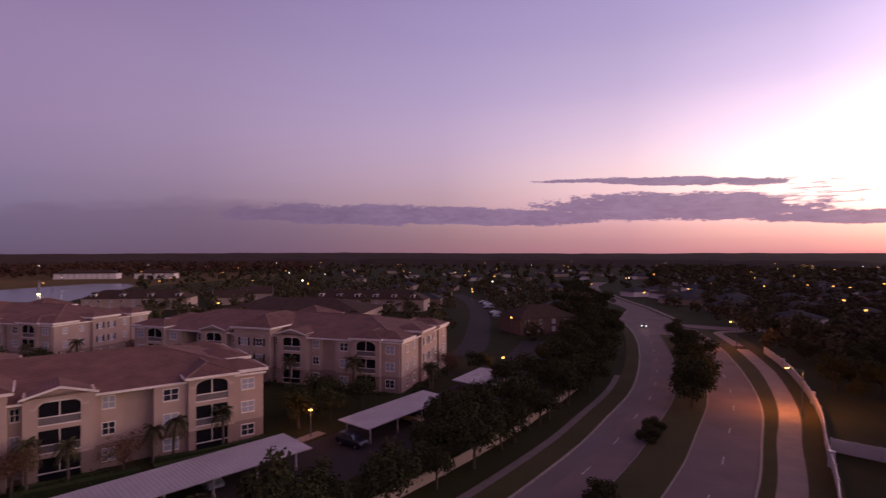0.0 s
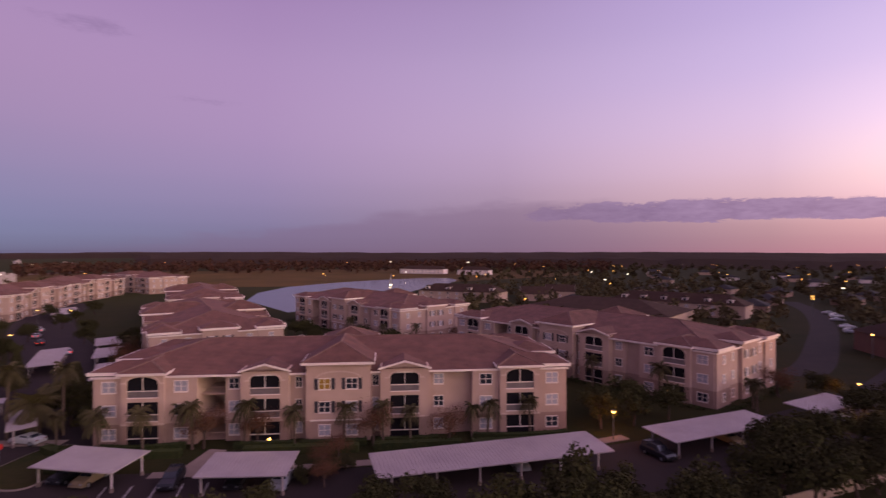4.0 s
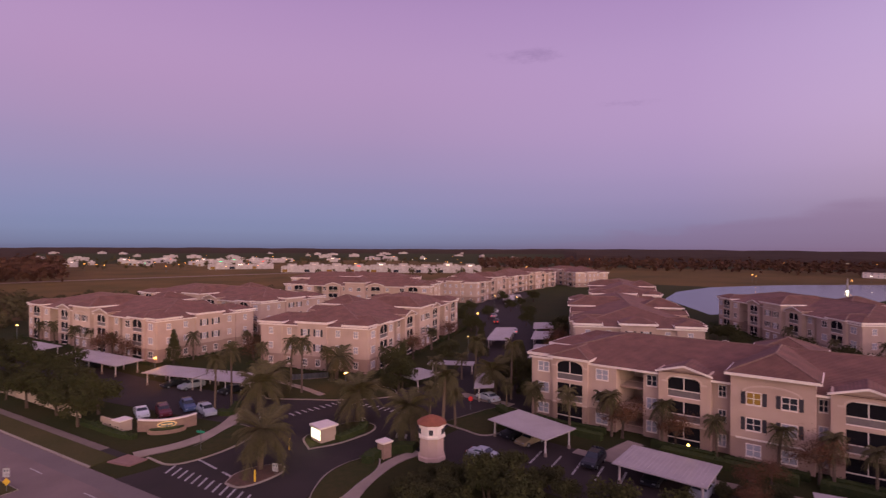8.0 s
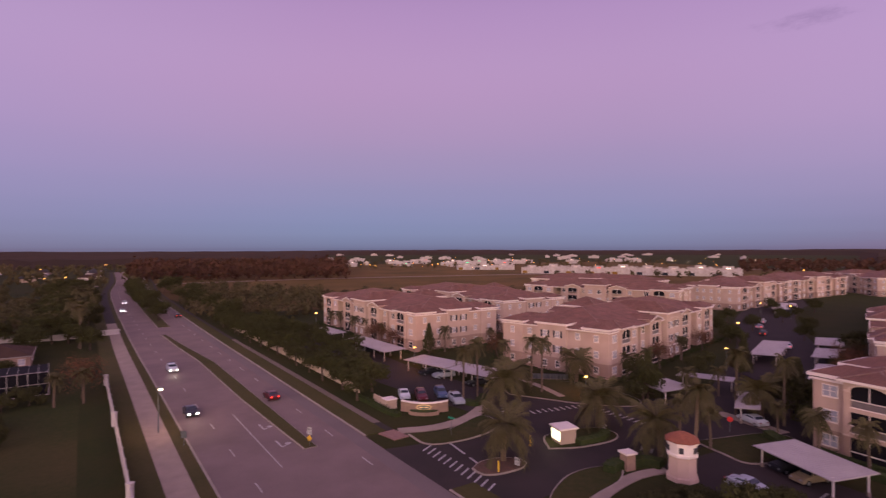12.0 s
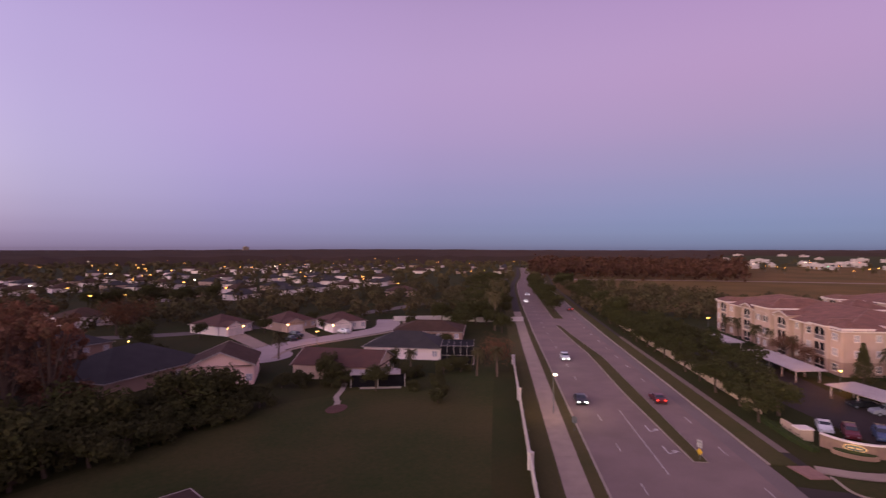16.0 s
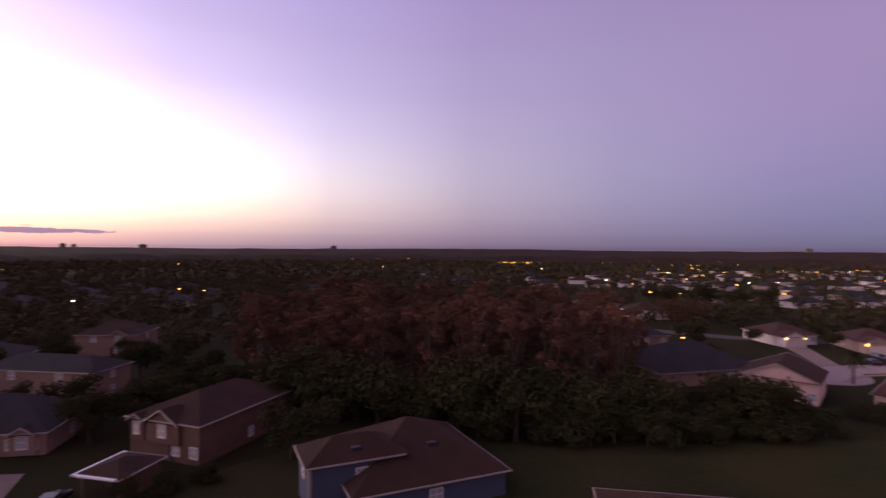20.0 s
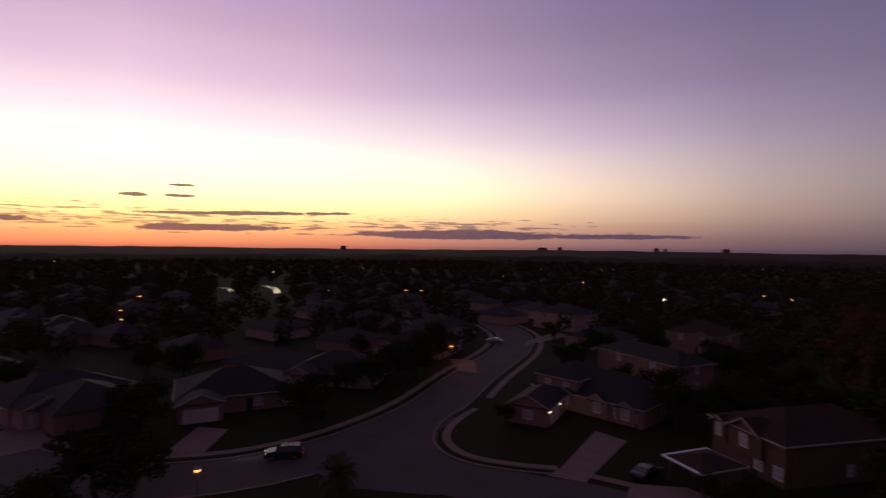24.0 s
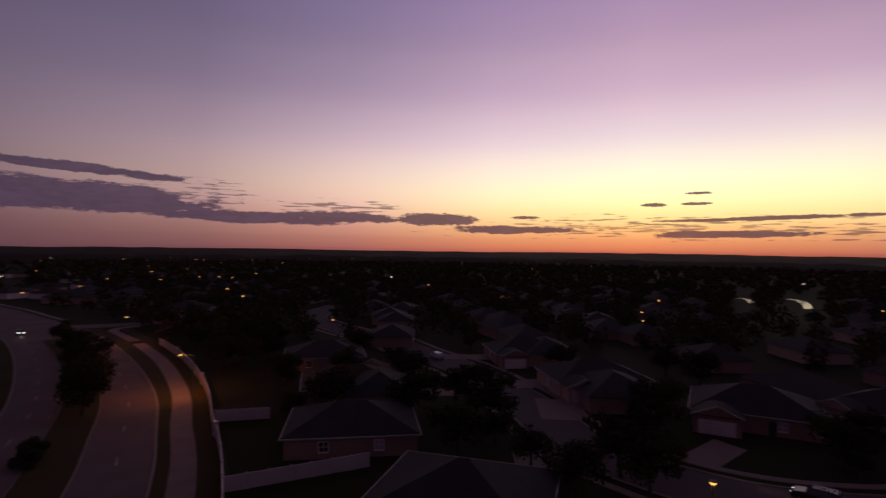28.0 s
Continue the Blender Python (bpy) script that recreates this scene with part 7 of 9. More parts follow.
def garden_fence(pts, label, high=1.8):
    top = thing("garden_fence", Matrix.Identity(4), label, "fence")
    for a, b in zip(pts, pts[1:]):
        a, b = Vector((*a, 0)), Vector((*b, 0))
        n = max(1, round((b - a).length / 2.4))
        e = (b - a).normalized()
        m_ = Vector((-e.y, e.x, 0)) * 0.04
        for k in range(n):
            p, q = a.lerp(b, k / n), a.lerp(b, (k + 1) / n)
            part("panel", Shape().prism([((p - m_).x, (p - m_).y), ((q - m_).x, (q - m_).y), ((q + m_).x, (q + m_).y), ((p + m_).x, (p + m_).y)], 0.05, high), VINYL, top)
            part("post", Shape().box(p.x - 0.08, p.y - 0.08, 0, p.x + 0.08, p.y + 0.08, high + 0.12), VINYL, top)


garden_fence([(37.8, 50.8), (52, 42)], "white vinyl panels between two back gardens")
garden_fence([(52.3, 72.4), (58, 67)], "short white vinyl fence across a back garden")
garden_fence([(-117, -160), (-133, -149), (-139, -137), (-152, -128)], "white fence round the bungalows at the avenue")

WALL_CREAM = material("cream_garden_wall", (0.386, 0.272, 0.204), 0.9, scale=0.6, fine=14, second=(0.322, 0.224, 0.170), bump=0.2)


def low_wall(p, q, off, label, high=1.5):
    top = thing("boundary_wall", Matrix.Identity(4), label, "wall")
    line = [KERB_LINE[i] + nk[i] * off for i in range(along(KERB_LINE, p), along(KERB_LINE, q))]
    for k, (a, b) in enumerate(zip(line, line[1:])):
        e = (b - a).normalized()
        m_ = Vector((-e.y, e.x, 0)) * 0.1
        s_ = Shape().prism([((a - m_).x, (a - m_).y), ((b - m_).x, (b - m_).y), ((b + m_).x, (b + m_).y), ((a + m_).x, (a + m_).y)], 0, high)
        part("panel", s_, WALL_CREAM, top)
        if k % 2 == 0:
            part("pier", Shape().box(a.x - 0.25, a.y - 0.25, 0, a.x + 0.25, a.y + 0.25, high + 0.2), WALL_CREAM, top)


low_wall((-150, -122), (-73, -51), 30.6, "cream rendered boundary wall half hidden by trees")
low_wall((-2, 16), (70, 136), 31.0, "cream boundary wall under the avenue trees", 1.3)

# footways beside the avenue, slab by slab
walk_near = tagged(new("sidewalk"), "wide pale concrete footway beside the avenue", "sidewalk", kind="structure")
walk_far = tagged(new("sidewalk"), "narrow pale concrete footway along the boundary wall", "sidewalk", kind="structure")


def slabs(parent, a, b, p, q, mat_, z=0.135, joint=0.03):
    i_0 = along(KERB_LINE, p)
    line = KERB_LINE[i_0:along(KERB_LINE, q)]
    nor_ = normals(line)
    near = a < 0
    for i in range(len(line) - 1):
        for h in (0, 1):
            u0, u1 = h / 2, (h + 1) / 2
            pa, pb = line[i].lerp(line[i + 1], u0), line[i].lerp(line[i + 1], u1)
            na, nb = nor_[i].lerp(nor_[i + 1], u0), nor_[i].lerp(nor_[i + 1], u1)
            e = (pb - pa).normalized() * joint / 2
            s0, s1 = (swing(i_0 + i), swing(i_0 + i + 1)) if near else (0.0, 0.0)
            s0, s1 = s0 + (s1 - s0) * u0, s0 + (s1 - s0) * u1
            q4 = [pa + na * (a + s0) + e, pb + nb * (a + s1) - e, pb + nb * (b + s1) - e, pa + na * (b + s0) + e]
            part("slab", Shape().prism([(v.x, v.y) for v in q4], 0.0, z), mat_, parent)


slabs(walk_near, -4.9, -1.9, (-175, -146), (76, 154), CONCRETE)
OLD_CONCRETE = material("stained_concrete", (0.125, 0.085, 0.072), 0.9, scale=0.5, fine=12, second=(0.095, 0.066, 0.056), bump=0.1)
slabs(walk_far, 24.8, 26.0, (-130, -104), (-59, -38), OLD_CONCRETE)
slabs(walk_far, 24.8, 26.0, (8, 27), (62, 112), OLD_CONCRETE)
s = ribbon(Shape(), KERB_LINE, lambda i: -4.9 + swing(i), lambda i: -1.9 + swing(i), -0.1, 0.115, 0, along(KERB_LINE, (78.5, 154)))
ribbon(s, KERB_LINE, 24.8, 26.0, -0.1, 0.115, 0, I_GATE_S)
bend = ribbon(Shape(), smooth_line([(83.6, 152), (85.6, 160), (87.6, 168), (89.2, 174), (92.5, 178.6), (100, 179.6)], 1.5), -1.4, 1.4, -0.1, 0.125)
ribbon(bend, KERB_LINE, -3.6, -1.9, -0.1, 0.125, I_SIDE_B, I_SIDE_B + 34)
structure("sidewalk_corner", bend, CONCRETE, "pale footway turning into the side street", "sidewalk")
structure("sidewalk_bed", s, DARK_ROAD, "bed of the footways in their joints", "sidewalk")

# ---- lamps ----
def lamp_post(x, y, high, turn_deg, arm=1.6, power=0.0, warm=True, label="street lamp with a glowing amber head on an arm", size=0.3):
    top = thing("street_lamp", pose(x, y, 0, 0, 0, turn_deg), label, "street lamp", "street lamps")
    part("pole", Shape().rod((0, 0, 0), (0, 0, high), 0.09, 0.06), STEEL, top)
    if arm:
        part("arm", Shape().rod((0, 0, high - 0.1), (arm, 0, high + 0.15), 0.05, 0.04), STEEL, top)
    head = Shape().lathe([(0.08, high + 0.28), (size, high + 0.2), (size * 0.95, high + 0.08)], 12, arm, 0)
    part("head", head, STEEL, top)
    part("lens", Shape().lathe([(size * 0.9, high + 0.075), (size * 0.8, high - 0.12), (size * 0.3, high - 0.2)], 12, arm, 0), LAMP_AMBER if warm else LAMP_WHITE, top)
    if power:
        li = bpy.data.lights.new("lamp_light", "POINT")
        li.energy, li.color, li.shadow_soft_size = power, (1.0, 0.34, 0.07) if warm else (1.0, 0.7, 0.4), 0.25
        o = new("lamp_light", li)
        o.parent = top
        o.location = (arm, 0, high - 0.5)
    return top


for x, y, h, t, a, pw, wm in [(78.2, 143, 8, 110, 2.0, 4500, True), (57.5, 86, 8, 130, 2.2, 9500, True), (-71.0, -53.5, 7, 45, 2.2, 1200, False), (-122.5, -26.3, 4, 0, 0, 1500, True), (-98.9, 10.1, 4, 0, 0, 700, True),
                              (-19.2, 78.1, 4, 0, 0, 700, True), (13.0, 116.3, 4, 0, 0, 2500, True), (-125.2, 42.6, 5, 0, 0, 0, True), (-168.5, 60.5, 5, 0, 0, 0, True), (-228.9, 90.4, 5, 0, 0, 0, True), (-219, 97, 5, 0, 0, 0, True),
                              (-174.6, -71.8, 5, 0, 0, 0, True), (57.4, 4.5, 5, 0, 0, 300, True), (111.8, -42.7, 5, 0, 0, 900, True), (195, 38, 6, 0, 0, 0, True), (171, 33, 6, 0, 0, 0, True), (258, -36, 6, 0, 0, 0, True),
                              (248, -79, 6, 0, 0, 0, True), (166, -220, 6, 0, 0, 0, True), (117, 109, 6, 0, 0, 0, True), (-29.2, -149.8, 4, 0, 0, 0, True), (-71.5, -133.5, 4, 0, 0, 600, True), (-75, 180, 6, 0, 0, 0, True), (21.6, 170, 6, 0, 0, 0, True), (14.7, 268, 7, 0, 0, 0, True)]:
    lamp_post(x, y, h, t, a, pw, wm, size=0.3)
def far_lamp_post(mat, label):
    top = thing("street_lamp", Matrix.Identity(4), label, "street lamp", "street lamps")
    part("pole", Shape().rod((0, 0, 0), (0, 0, 7), 0.09, 0.06, 6), STEEL, top)
    part("lens", Shape().lathe([(0.14, 7.27), (0.38, 7.16), (0.38, 6.92), (0.14, 6.8)], 8), mat, top)
    return top


far_lamp = far_lamp_post(LAMP_FAR, "distant street lamp with an amber glow")
far_white = far_lamp_post(LAMP_WHITE, "distant street lamp with a white glow")
r = random.Random(77)
for a0, a1, r0, r1, n in [(-40, 30, 330, 950, 52), (130, 178, 190, 950, 46), (178, 205, 500, 900, 8), (153, 172, 330, 800, 14), (20, 75, 420, 1100, 20), (72, 112, 520, 1150, 42), (-75, -32, 200, 900, 18), (-150, -75, 160, 600, 12)]:
    for k in range(n):
        a, d = radians(r.uniform(a0, a1)), math.sqrt(r.uniform(r0 ** 2, r1 ** 2)) if k % 3 else r.uniform(r0, r1)
        p = (-math.sin(a) * d, math.cos(a) * d)
        copy_thing(far_lamp if r.random() < 0.8 else far_white, pose(*p, 0)).scale = (1, 1, r.uniform(0.8, 1.3))
for x, y in [(90.1, 325.9), (97.1, 259.3), (128.9, 282.4), (182.2, 305.0), (134.0, 393.3), (180.4, 459.8), (224.1, 295.5), (214.1, 315.1), (412.3, 780.8), (505.7, 750.0), (487.9, 780.8), (554.0, 982.6), (441.2, 890.5), (269.8, 982.6), (350.9, 934.3), (15.4, 282.4), (-190.8, 993.9), (-157.3, 539.2), (-159.0, 691.1), (-99.1, 876.5), (-60.3, 778.8), (-39.2, 541.4), (-289.4, 681.9), (-202.1, 493.3), (41.0, 427.0), (-86.2, 206.1), (-82.7, 329.4)]:
    copy_thing(far_lamp, pose(x, y, 0))
drop([far_lamp, far_white])

woods("tree_belt", "dark trees before the far shops", CANOPY_GREEN, fill(polar(62, 88, 520, 545), 16, 301) + fill(polar(76, 112, 700, 780), 26, 302) + fill(polar(76, 112, 850, 1150), 30, 303), 304, 7, 1.3, 24)
woods("tree_belt", "dark hedge line in the meadow", CANOPY_GREEN, fill(polar(84, 113, 300, 318), 6, 305), 307, 5, 1.2, 24)

# ---- far shops ----
SHOP_WALL = material("pale_shop_render", (0.555, 0.462, 0.424), 0.9, scale=0.4, fine=24, second=(0.356, 0.278, 0.251), bump=0.2)
SIGN = glowing("shop_sign", (1.0, 0.85, 0.7), 2.2)
SIGN_COLOURS = [SIGN, SIGN, SIGN, glowing("green_shop_sign", (0.1, 1.0, 0.5), 1.5), glowing("red_shop_sign", (1.0, 0.08, 0.06), 1.8)]
def shop(x, y, turn_deg, wide, deep, high, label):
    top = thing("shop_building", pose(x, y, 0, 0, 0, turn_deg), label, "shop", "far shops")
    s_ = Shape().box(-wide / 2, -deep / 2, 0, wide / 2, deep / 2, high)
    s_.box(-wide * 0.2, -deep / 2 - 1, 0, wide * 0.2, -deep / 2, high + 2.5)
    s_.box(wide * 0.3, -deep / 2 - 0.6, 0, wide * 0.42, -deep / 2, high + 1.2)
    part("wall", s_, SHOP_WALL, top)
    if math.hypot(x, y) < 700:
        part("roof", Shape().box(-wide / 2 + 0.5, -deep / 2 + 0.5, high, wide / 2 - 0.5, deep / 2 - 0.5, high + 0.3), CONCRETE, top)
    if math.hypot(x, y) < 1050:
        part("sign", Shape().box(-wide * 0.08, -deep / 2 - 1.15, high - 0.1, wide * 0.08, -deep / 2 - 1.02, high + 0.9), r.choice(SIGN_COLOURS) if r.random() < 0.55 else TRIM, top)
        part("shop_window", Shape().box(-wide * 0.45, -deep / 2 - 0.1, 0.3, -wide * 0.22, -deep / 2, 3.0), LIT if r.random() < 0.4 else GLASS, top)
    return top


for k in range(9):
    # one long white row of stores, end to end
    x_, y_ = Vector((-594, -4)).lerp(Vector((-537, 196)), (k + 0.5) / 9)
    shop(x_, y_, 74.1, 23.1, 24, 6.5 + (k * 5 % 3) * 0.7, "long white store with a parapet and a lit sign")
for k in range(3):
    a = radians(92.6 + 2.0 * k)
    shop(-math.sin(a) * 680, math.cos(a) * 680, math.degrees(a) + r.uniform(-8, 8), r.uniform(18, 28), 16, r.uniform(5, 6.5), "low white shop building with parapets and lit sign")
for k in range(64):
    a = radians(r.uniform(84, 112) if k % 4 else r.uniform(66, 90))
    d = r.uniform(760, 1000) if k % 2 else r.uniform(1000, 2100)
    shop(-math.sin(a) * d, math.cos(a) * d, math.degrees(a) + r.uniform(-20, 20), r.uniform(8, 32), 18, r.uniform(3.5, 6.5), "far white shop building with a lit sign")

# a filling station with a bright amber canopy beyond the woods
station = thing("filling_station", pose(-math.sin(radians(185)) * 780, math.cos(radians(185)) * 780, 0, 0, 0, 185), "far filling station with a glowing amber canopy", "filling station")
part("canopy", Shape().box(-24, -8, 5.6, 24, 8, 6.6), SHOP_WALL, station)
part("canopy_light", Shape().box(-24.2, -8.2, 5.2, 24.2, -7.9, 6.2), glowing("amber_canopy", (1.0, 0.5, 0.06), 2.2), station, "glowing amber canopy edge")
part("kiosk", Shape().box(-30, 10, 0, 30, 20, 6.2), SHOP_WALL, station)
for k in range(4):
    part("post", Shape().box(-18 + 12 * k - 0.3, -0.3, 0, -18 + 12 * k + 0.3, 0.3, 5.6), POST, station)

# ponds that catch the last light, and towers on the skyline
s = Shape()
ribbon(s, smooth_line([(378, -8.5), (374, -13), (352, -16), (318, -15.8)], 3), -2.0, 2.0, 0.0, 0.03)
structure("water_pond", s, WATER, "small pond mirroring the bright sky", "pond")
s = Shape()
ribbon(s, smooth_line([(366, 16), (360, 12), (346, 9.6), (333, 8.8)], 3), -1.3, 1.3, 0.0, 0.03)
structure("water_pond", s, WATER, "small pond mirroring the bright sky", "pond")
for a, wd, hi in [(228.4, 26, 34), (227.6, 18, 31), (222.3, 40, 32), (204.6, 36, 31), (158.8, 34, 32), (260.6, 34, 31), (239.6, 60, 31), (237.8, 26, 35)]:
    tw = thing("tower_block", pose(-math.sin(radians(a)) * 3600, math.cos(radians(a)) * 3600, 0, 0, 0, a + 7), "distant tower block on the skyline", "tower", "skyline towers")
    b_ = part("wall", Shape().box(-wd / 2, -15, 0, wd / 2, 15, hi), CONCRETE, tw)
    part("plant_room", Shape().box(-wd * 0.15, -6, hi, wd * 0.2, 6, hi + 3), CONCRETE, tw)


# cooling units in a row at the end of the apartments
for k in range(9):
    v = Vector((-112.9, 1.1, 0)).lerp(Vector((-113.1, 7.4, 0)), k / 8)
    ac = thing("air_conditioner", pose(v.x, v.y, 0, 0, 0, 50), "grey outdoor cooling unit at the foot of the apartments", "air conditioner", "cooling units")
    part("casing", Shape().box(-0.4, -0.4, 0.08, 0.4, 0.4, 0.95), STEEL, ac)
    part("fan_grille", Shape().lathe([(0.33, 0.95), (0.33, 1.0), (0.08, 1.02), (0.02, 1.02)], 12), SHUTTER, ac)
    part("slab", Shape().box(-0.5, -0.5, 0.0, 0.5, 0.5, 0.08), CONCRETE, ac)

# ---- the gate ----
STONE = material("tan_stone", (0.276, 0.168, 0.118), 0.9, scale=1.2, fine=8, second=(0.202, 0.120, 0.089), bump=0.4)
MULCH = material("red_mulch", (0.092, 0.044, 0.030), 0.95, scale=1.5, fine=10, second=(0.055, 0.032, 0.022), bump=0.5)
PAVER = material("red_paver", (0.20, 0.105, 0.088), 0.85, scale=2, fine=8, bump=0.2)
GREEN_SIGN = material("green_sign", (0.02, 0.22, 0.12), 0.5, bump=0.0)
RED_SIGN = material("red_sign", (0.5, 0.02, 0.02), 0.5, bump=0.0)
SIGN_LIT = glowing("lit_sign_face", (1.0, 0.88, 0.62), 2.2)
GOLD = glowing("plaque_glow", (1.0, 0.55, 0.25), 0.9)


def raised(name, pts, label, category, top_mat, kerb_w=0.25, z=0.16):
    """A kerbed island: the kerb ring and the planted top inside it."""
    cx, cy = sum(p[0] for p in pts) / len(pts), sum(p[1] for p in pts) / len(pts)
    line = smooth_line(pts + [pts[0]], 0.8)[:-1]
    ring = [(p.x, p.y) for p in line]
    inner = []
    for x, y in ring:
        d = Vector((cx - x, cy - y)).normalized() * kerb_w
        inner.append((x + d.x, y + d.y))
    area = sum(a[0] * b[1] - b[0] * a[1] for a, b in zip(ring, ring[1:] + ring[:1]))
    if area < 0:
        ring, inner = ring[::-1], inner[::-1]
    top = tagged(new(name), label, category, kind="structure")
    part("kerb", Shape().prism(ring, -0.1, z), KERB, top)
    part("bed", Shape().prism(inner, z - 0.05, z + 0.05), top_mat, top)
    return top


raised("traffic_island", [(-65.2, -6.9), (-67.6, -6.0), (-69.2, -3.4), (-69.0, -0.8), (-66.8, -0.4), (-64.3, -3.0), (-63.6, -5.4)], "kerbed island with a date palm at the entrance", "traffic island", MULCH)
raised("traffic_island", [(-73.2, 2.6), (-78.0, 2.2), (-81.5, 6.5), (-82.8, 10.2), (-80.5, 12.6), (-77.6, 11.6), (-74.4, 7.0)], "kerbed island with hedge and gate kiosk", "traffic island", LAWN)
raised("lawn_bed", [(-75.9, -17.3), (-72.4, -13.6), (-75.0, -8.6), (-79.5, -5.2), (-83.5, -4.8), (-86, -7.5), (-81.0, -10.5), (-77.5, -13.0)], "kerbed lawn between footpath and entrance drive", "lawn", LAWN)
raised("lawn_bed", [(-56.5, 1.8), (-60.6, 2.6), (-64.8, 4.4), (-67.6, 7.4), (-68.6, 11.0), (-64.8, 10.6), (-60.4, 7.4), (-57.6, 5.0)], "kerbed lawn beside the exit drive", "lawn", LAWN)
raised("lawn_bed", [(-99.5, -3.6), (-97.2, 3.0), (-95.2, 9.0), (-95.0, 17.6), (-100, 19), (-108, 12), (-112, 2), (-108, -6)], "lawn with palms before the apartments", "lawn", LAWN)
raised("lawn_bed", [(-79.0, 22.6), (-75.0, 24.8), (-71.8, 27.2), (-74.4, 33.4), (-80.4, 37.0), (-84, 34)], "lawn corner beside the first carport", "lawn", LAWN)
path = ribbon(Shape(), smooth_line([(-56.8, 6), (-61.5, 8.6), (-66.2, 12.6), (-68.5, 16.5)], 1.5), -0.8, 0.8, 0, 0.12)
ribbon(path, smooth_line([(-77.2, -19.0), (-79.5, -14.0), (-84.0, -10.0), (-89.5, -8.0), (-94, -7.5)], 1.5), -1.1, 1.1, 0, 0.12)
ribbon(path, smooth_line([(-63.5, 36.6), (-58, 40.8), (-50, 47.6), (-42, 55.0), (-33, 64), (-24, 72), (-18, 80)], 2), -0.9, 0.9, 0, 0.07)
ribbon(path, smooth_line([(-63.8, 46.2), (-61.8, 42), (-60.2, 38.6)], 1), -1.2, 1.2, 0, 0.075)
ribbon(path, smooth_line([(-99, 6), (-106, 2), (-114, -4)], 1), -0.7, 0.7, 0, 0.24)
ribbon(path, smooth_line([(-84.5, 36.5), (-90, 33), (-93.5, 30.5)], 1), -1.2, 1.2, 0, 0.08)
structure("footpath", path, CONCRETE, "pale concrete footpaths through the apartment grounds", "footpath")
s = Shape().prism([(-75.6, -21.6), (-73.4, -18.6), (-75.2, -17.0), (-77.6, -19.8)], 0, 0.14)
structure("tactile_paving", s, PAVER, "red paved ramp where the footway meets the drive", "paving")

# zebra bars across the drives
s = Shape()


def bars(shape, a, b, n, length, width, skew, z=0.044):
    a, b = Vector((*a, 0)), Vector((*b, 0))
    e = (b - a).normalized()
    t = Vector((-e.y, e.x, 0))
    t.rotate(Matrix.Rotation(radians(skew), 3, "Z"))
    for k in range(n):
        c = a.lerp(b, k / (n - 1))
        q = [c - t * length / 2 - e * width / 2, c + t * length / 2 - e * width / 2, c + t * length / 2 + e * width / 2, c - t * length / 2 + e * width / 2]
        shape.prism([(v.x, v.y) for v in q], z - 0.01, z)


bars(s, (-71.2, -13.6), (-60.6, -4.2), 12, 2.2, 0.32, 30)
bars(s, (-89.4, 0.6), (-94.0, 8.6), 9, 1.6, 0.3, 0)
bars(s, (-93.0, 11.0), (-84.6, 19.0), 11, 1.6, 0.3, 0)
bars(s, (-75.5, 15.0), (-71.5, 20.5), 6, 1.8, 0.35, 20)
bars(s, (-71.8, -9.6), (-66.9, -6.2), 2, 0.3, 4.6, 0)
for k in range(5):
    bars(s, (-63.0 + k * 2.2, 30.6 + k * 1.7), (-62.9 + k * 2.2, 30.7 + k * 1.7), 2, 4.6, 0.1, 0)
structure("crosswalk_markings", s, PAINT, "worn white zebra bars and stall lines on asphalt", "road marking")

# gate tower
tower = thing("gate_tower", pose(-66.4, 17.7, 0, 0, 0, 12) @ Matrix.Scale(0.92, 4), "small eight-sided cream tower with a clay tile cap", "tower")
part("body", Shape().lathe([(2.0, 0), (2.0, 0.5), (1.75, 0.6), (1.7, 3.1)], 8), STUCCO, tower)
part("band", Shape().lathe([(1.9, 3.1), (1.95, 3.2), (1.95, 3.45), (1.85, 3.5), (1.78, 4.6), (2.0, 4.7), (2.0, 4.95)], 8), TRIM, tower)
part("roof", Shape().lathe([(2.15, 4.93), (2.15, 5.05), (1.5, 5.5), (0.7, 5.85), (0.05, 6.0)], 8), material("red_clay_tile", (0.27, 0.085, 0.05), 0.8, scale=1.5, fine=8, second=(0.17, 0.055, 0.035), bump=0.5, stripes=(2, 9, 0.3)), tower)
for k in range(6):
    w_ = 2 * math.pi * k / 6
    o = part("window", Shape().box(-0.28, -0.05, 0, 0.28, 0.05, 0.7), SHUTTER, tower)
    o.matrix_local = Matrix.Rotation(w_, 4, "Z") @ Matrix.Translation((0, -1.83, 3.7))
# stone pier
pier = thing("gate_pier", pose(-68.2, 11.9, 0, 0, 0, 30) @ Matrix.Scale(0.85, 4), "square tan stone pier with a white cap", "pier")
part("body", Shape().box(-0.75, -0.75, 0, 0.75, 0.75, 2.3), STONE, pier)
part("cap", Shape().box(-0.95, -0.95, 2.3, 0.95, 0.95, 2.55), TRIM, pier)
# kiosk with the lit board
kiosk = thing("gate_kiosk", pose(-76.2, 4.8, 0.16, 0, 0, 28), "small cream gate kiosk with a glowing white board", "kiosk")
part("body", Shape().box(-1.2, -1.2, 0, 1.2, 1.2, 2.0), WALL_CREAM, kiosk)
part("roof", Shape().box(-1.45, -1.45, 2.0, 1.45, 1.45, 2.2), TRIM, kiosk)
part("lit_board", Shape().box(-1.1, -1.32, 0.45, 1.1, -1.22, 1.75), SIGN_LIT, kiosk)
li = bpy.data.lights.new("board_light", "AREA")
li.energy, li.color, li.shape, li.size, li.size_y = 60, (1, 0.8, 0.5), "RECTANGLE", 2.0, 1.2
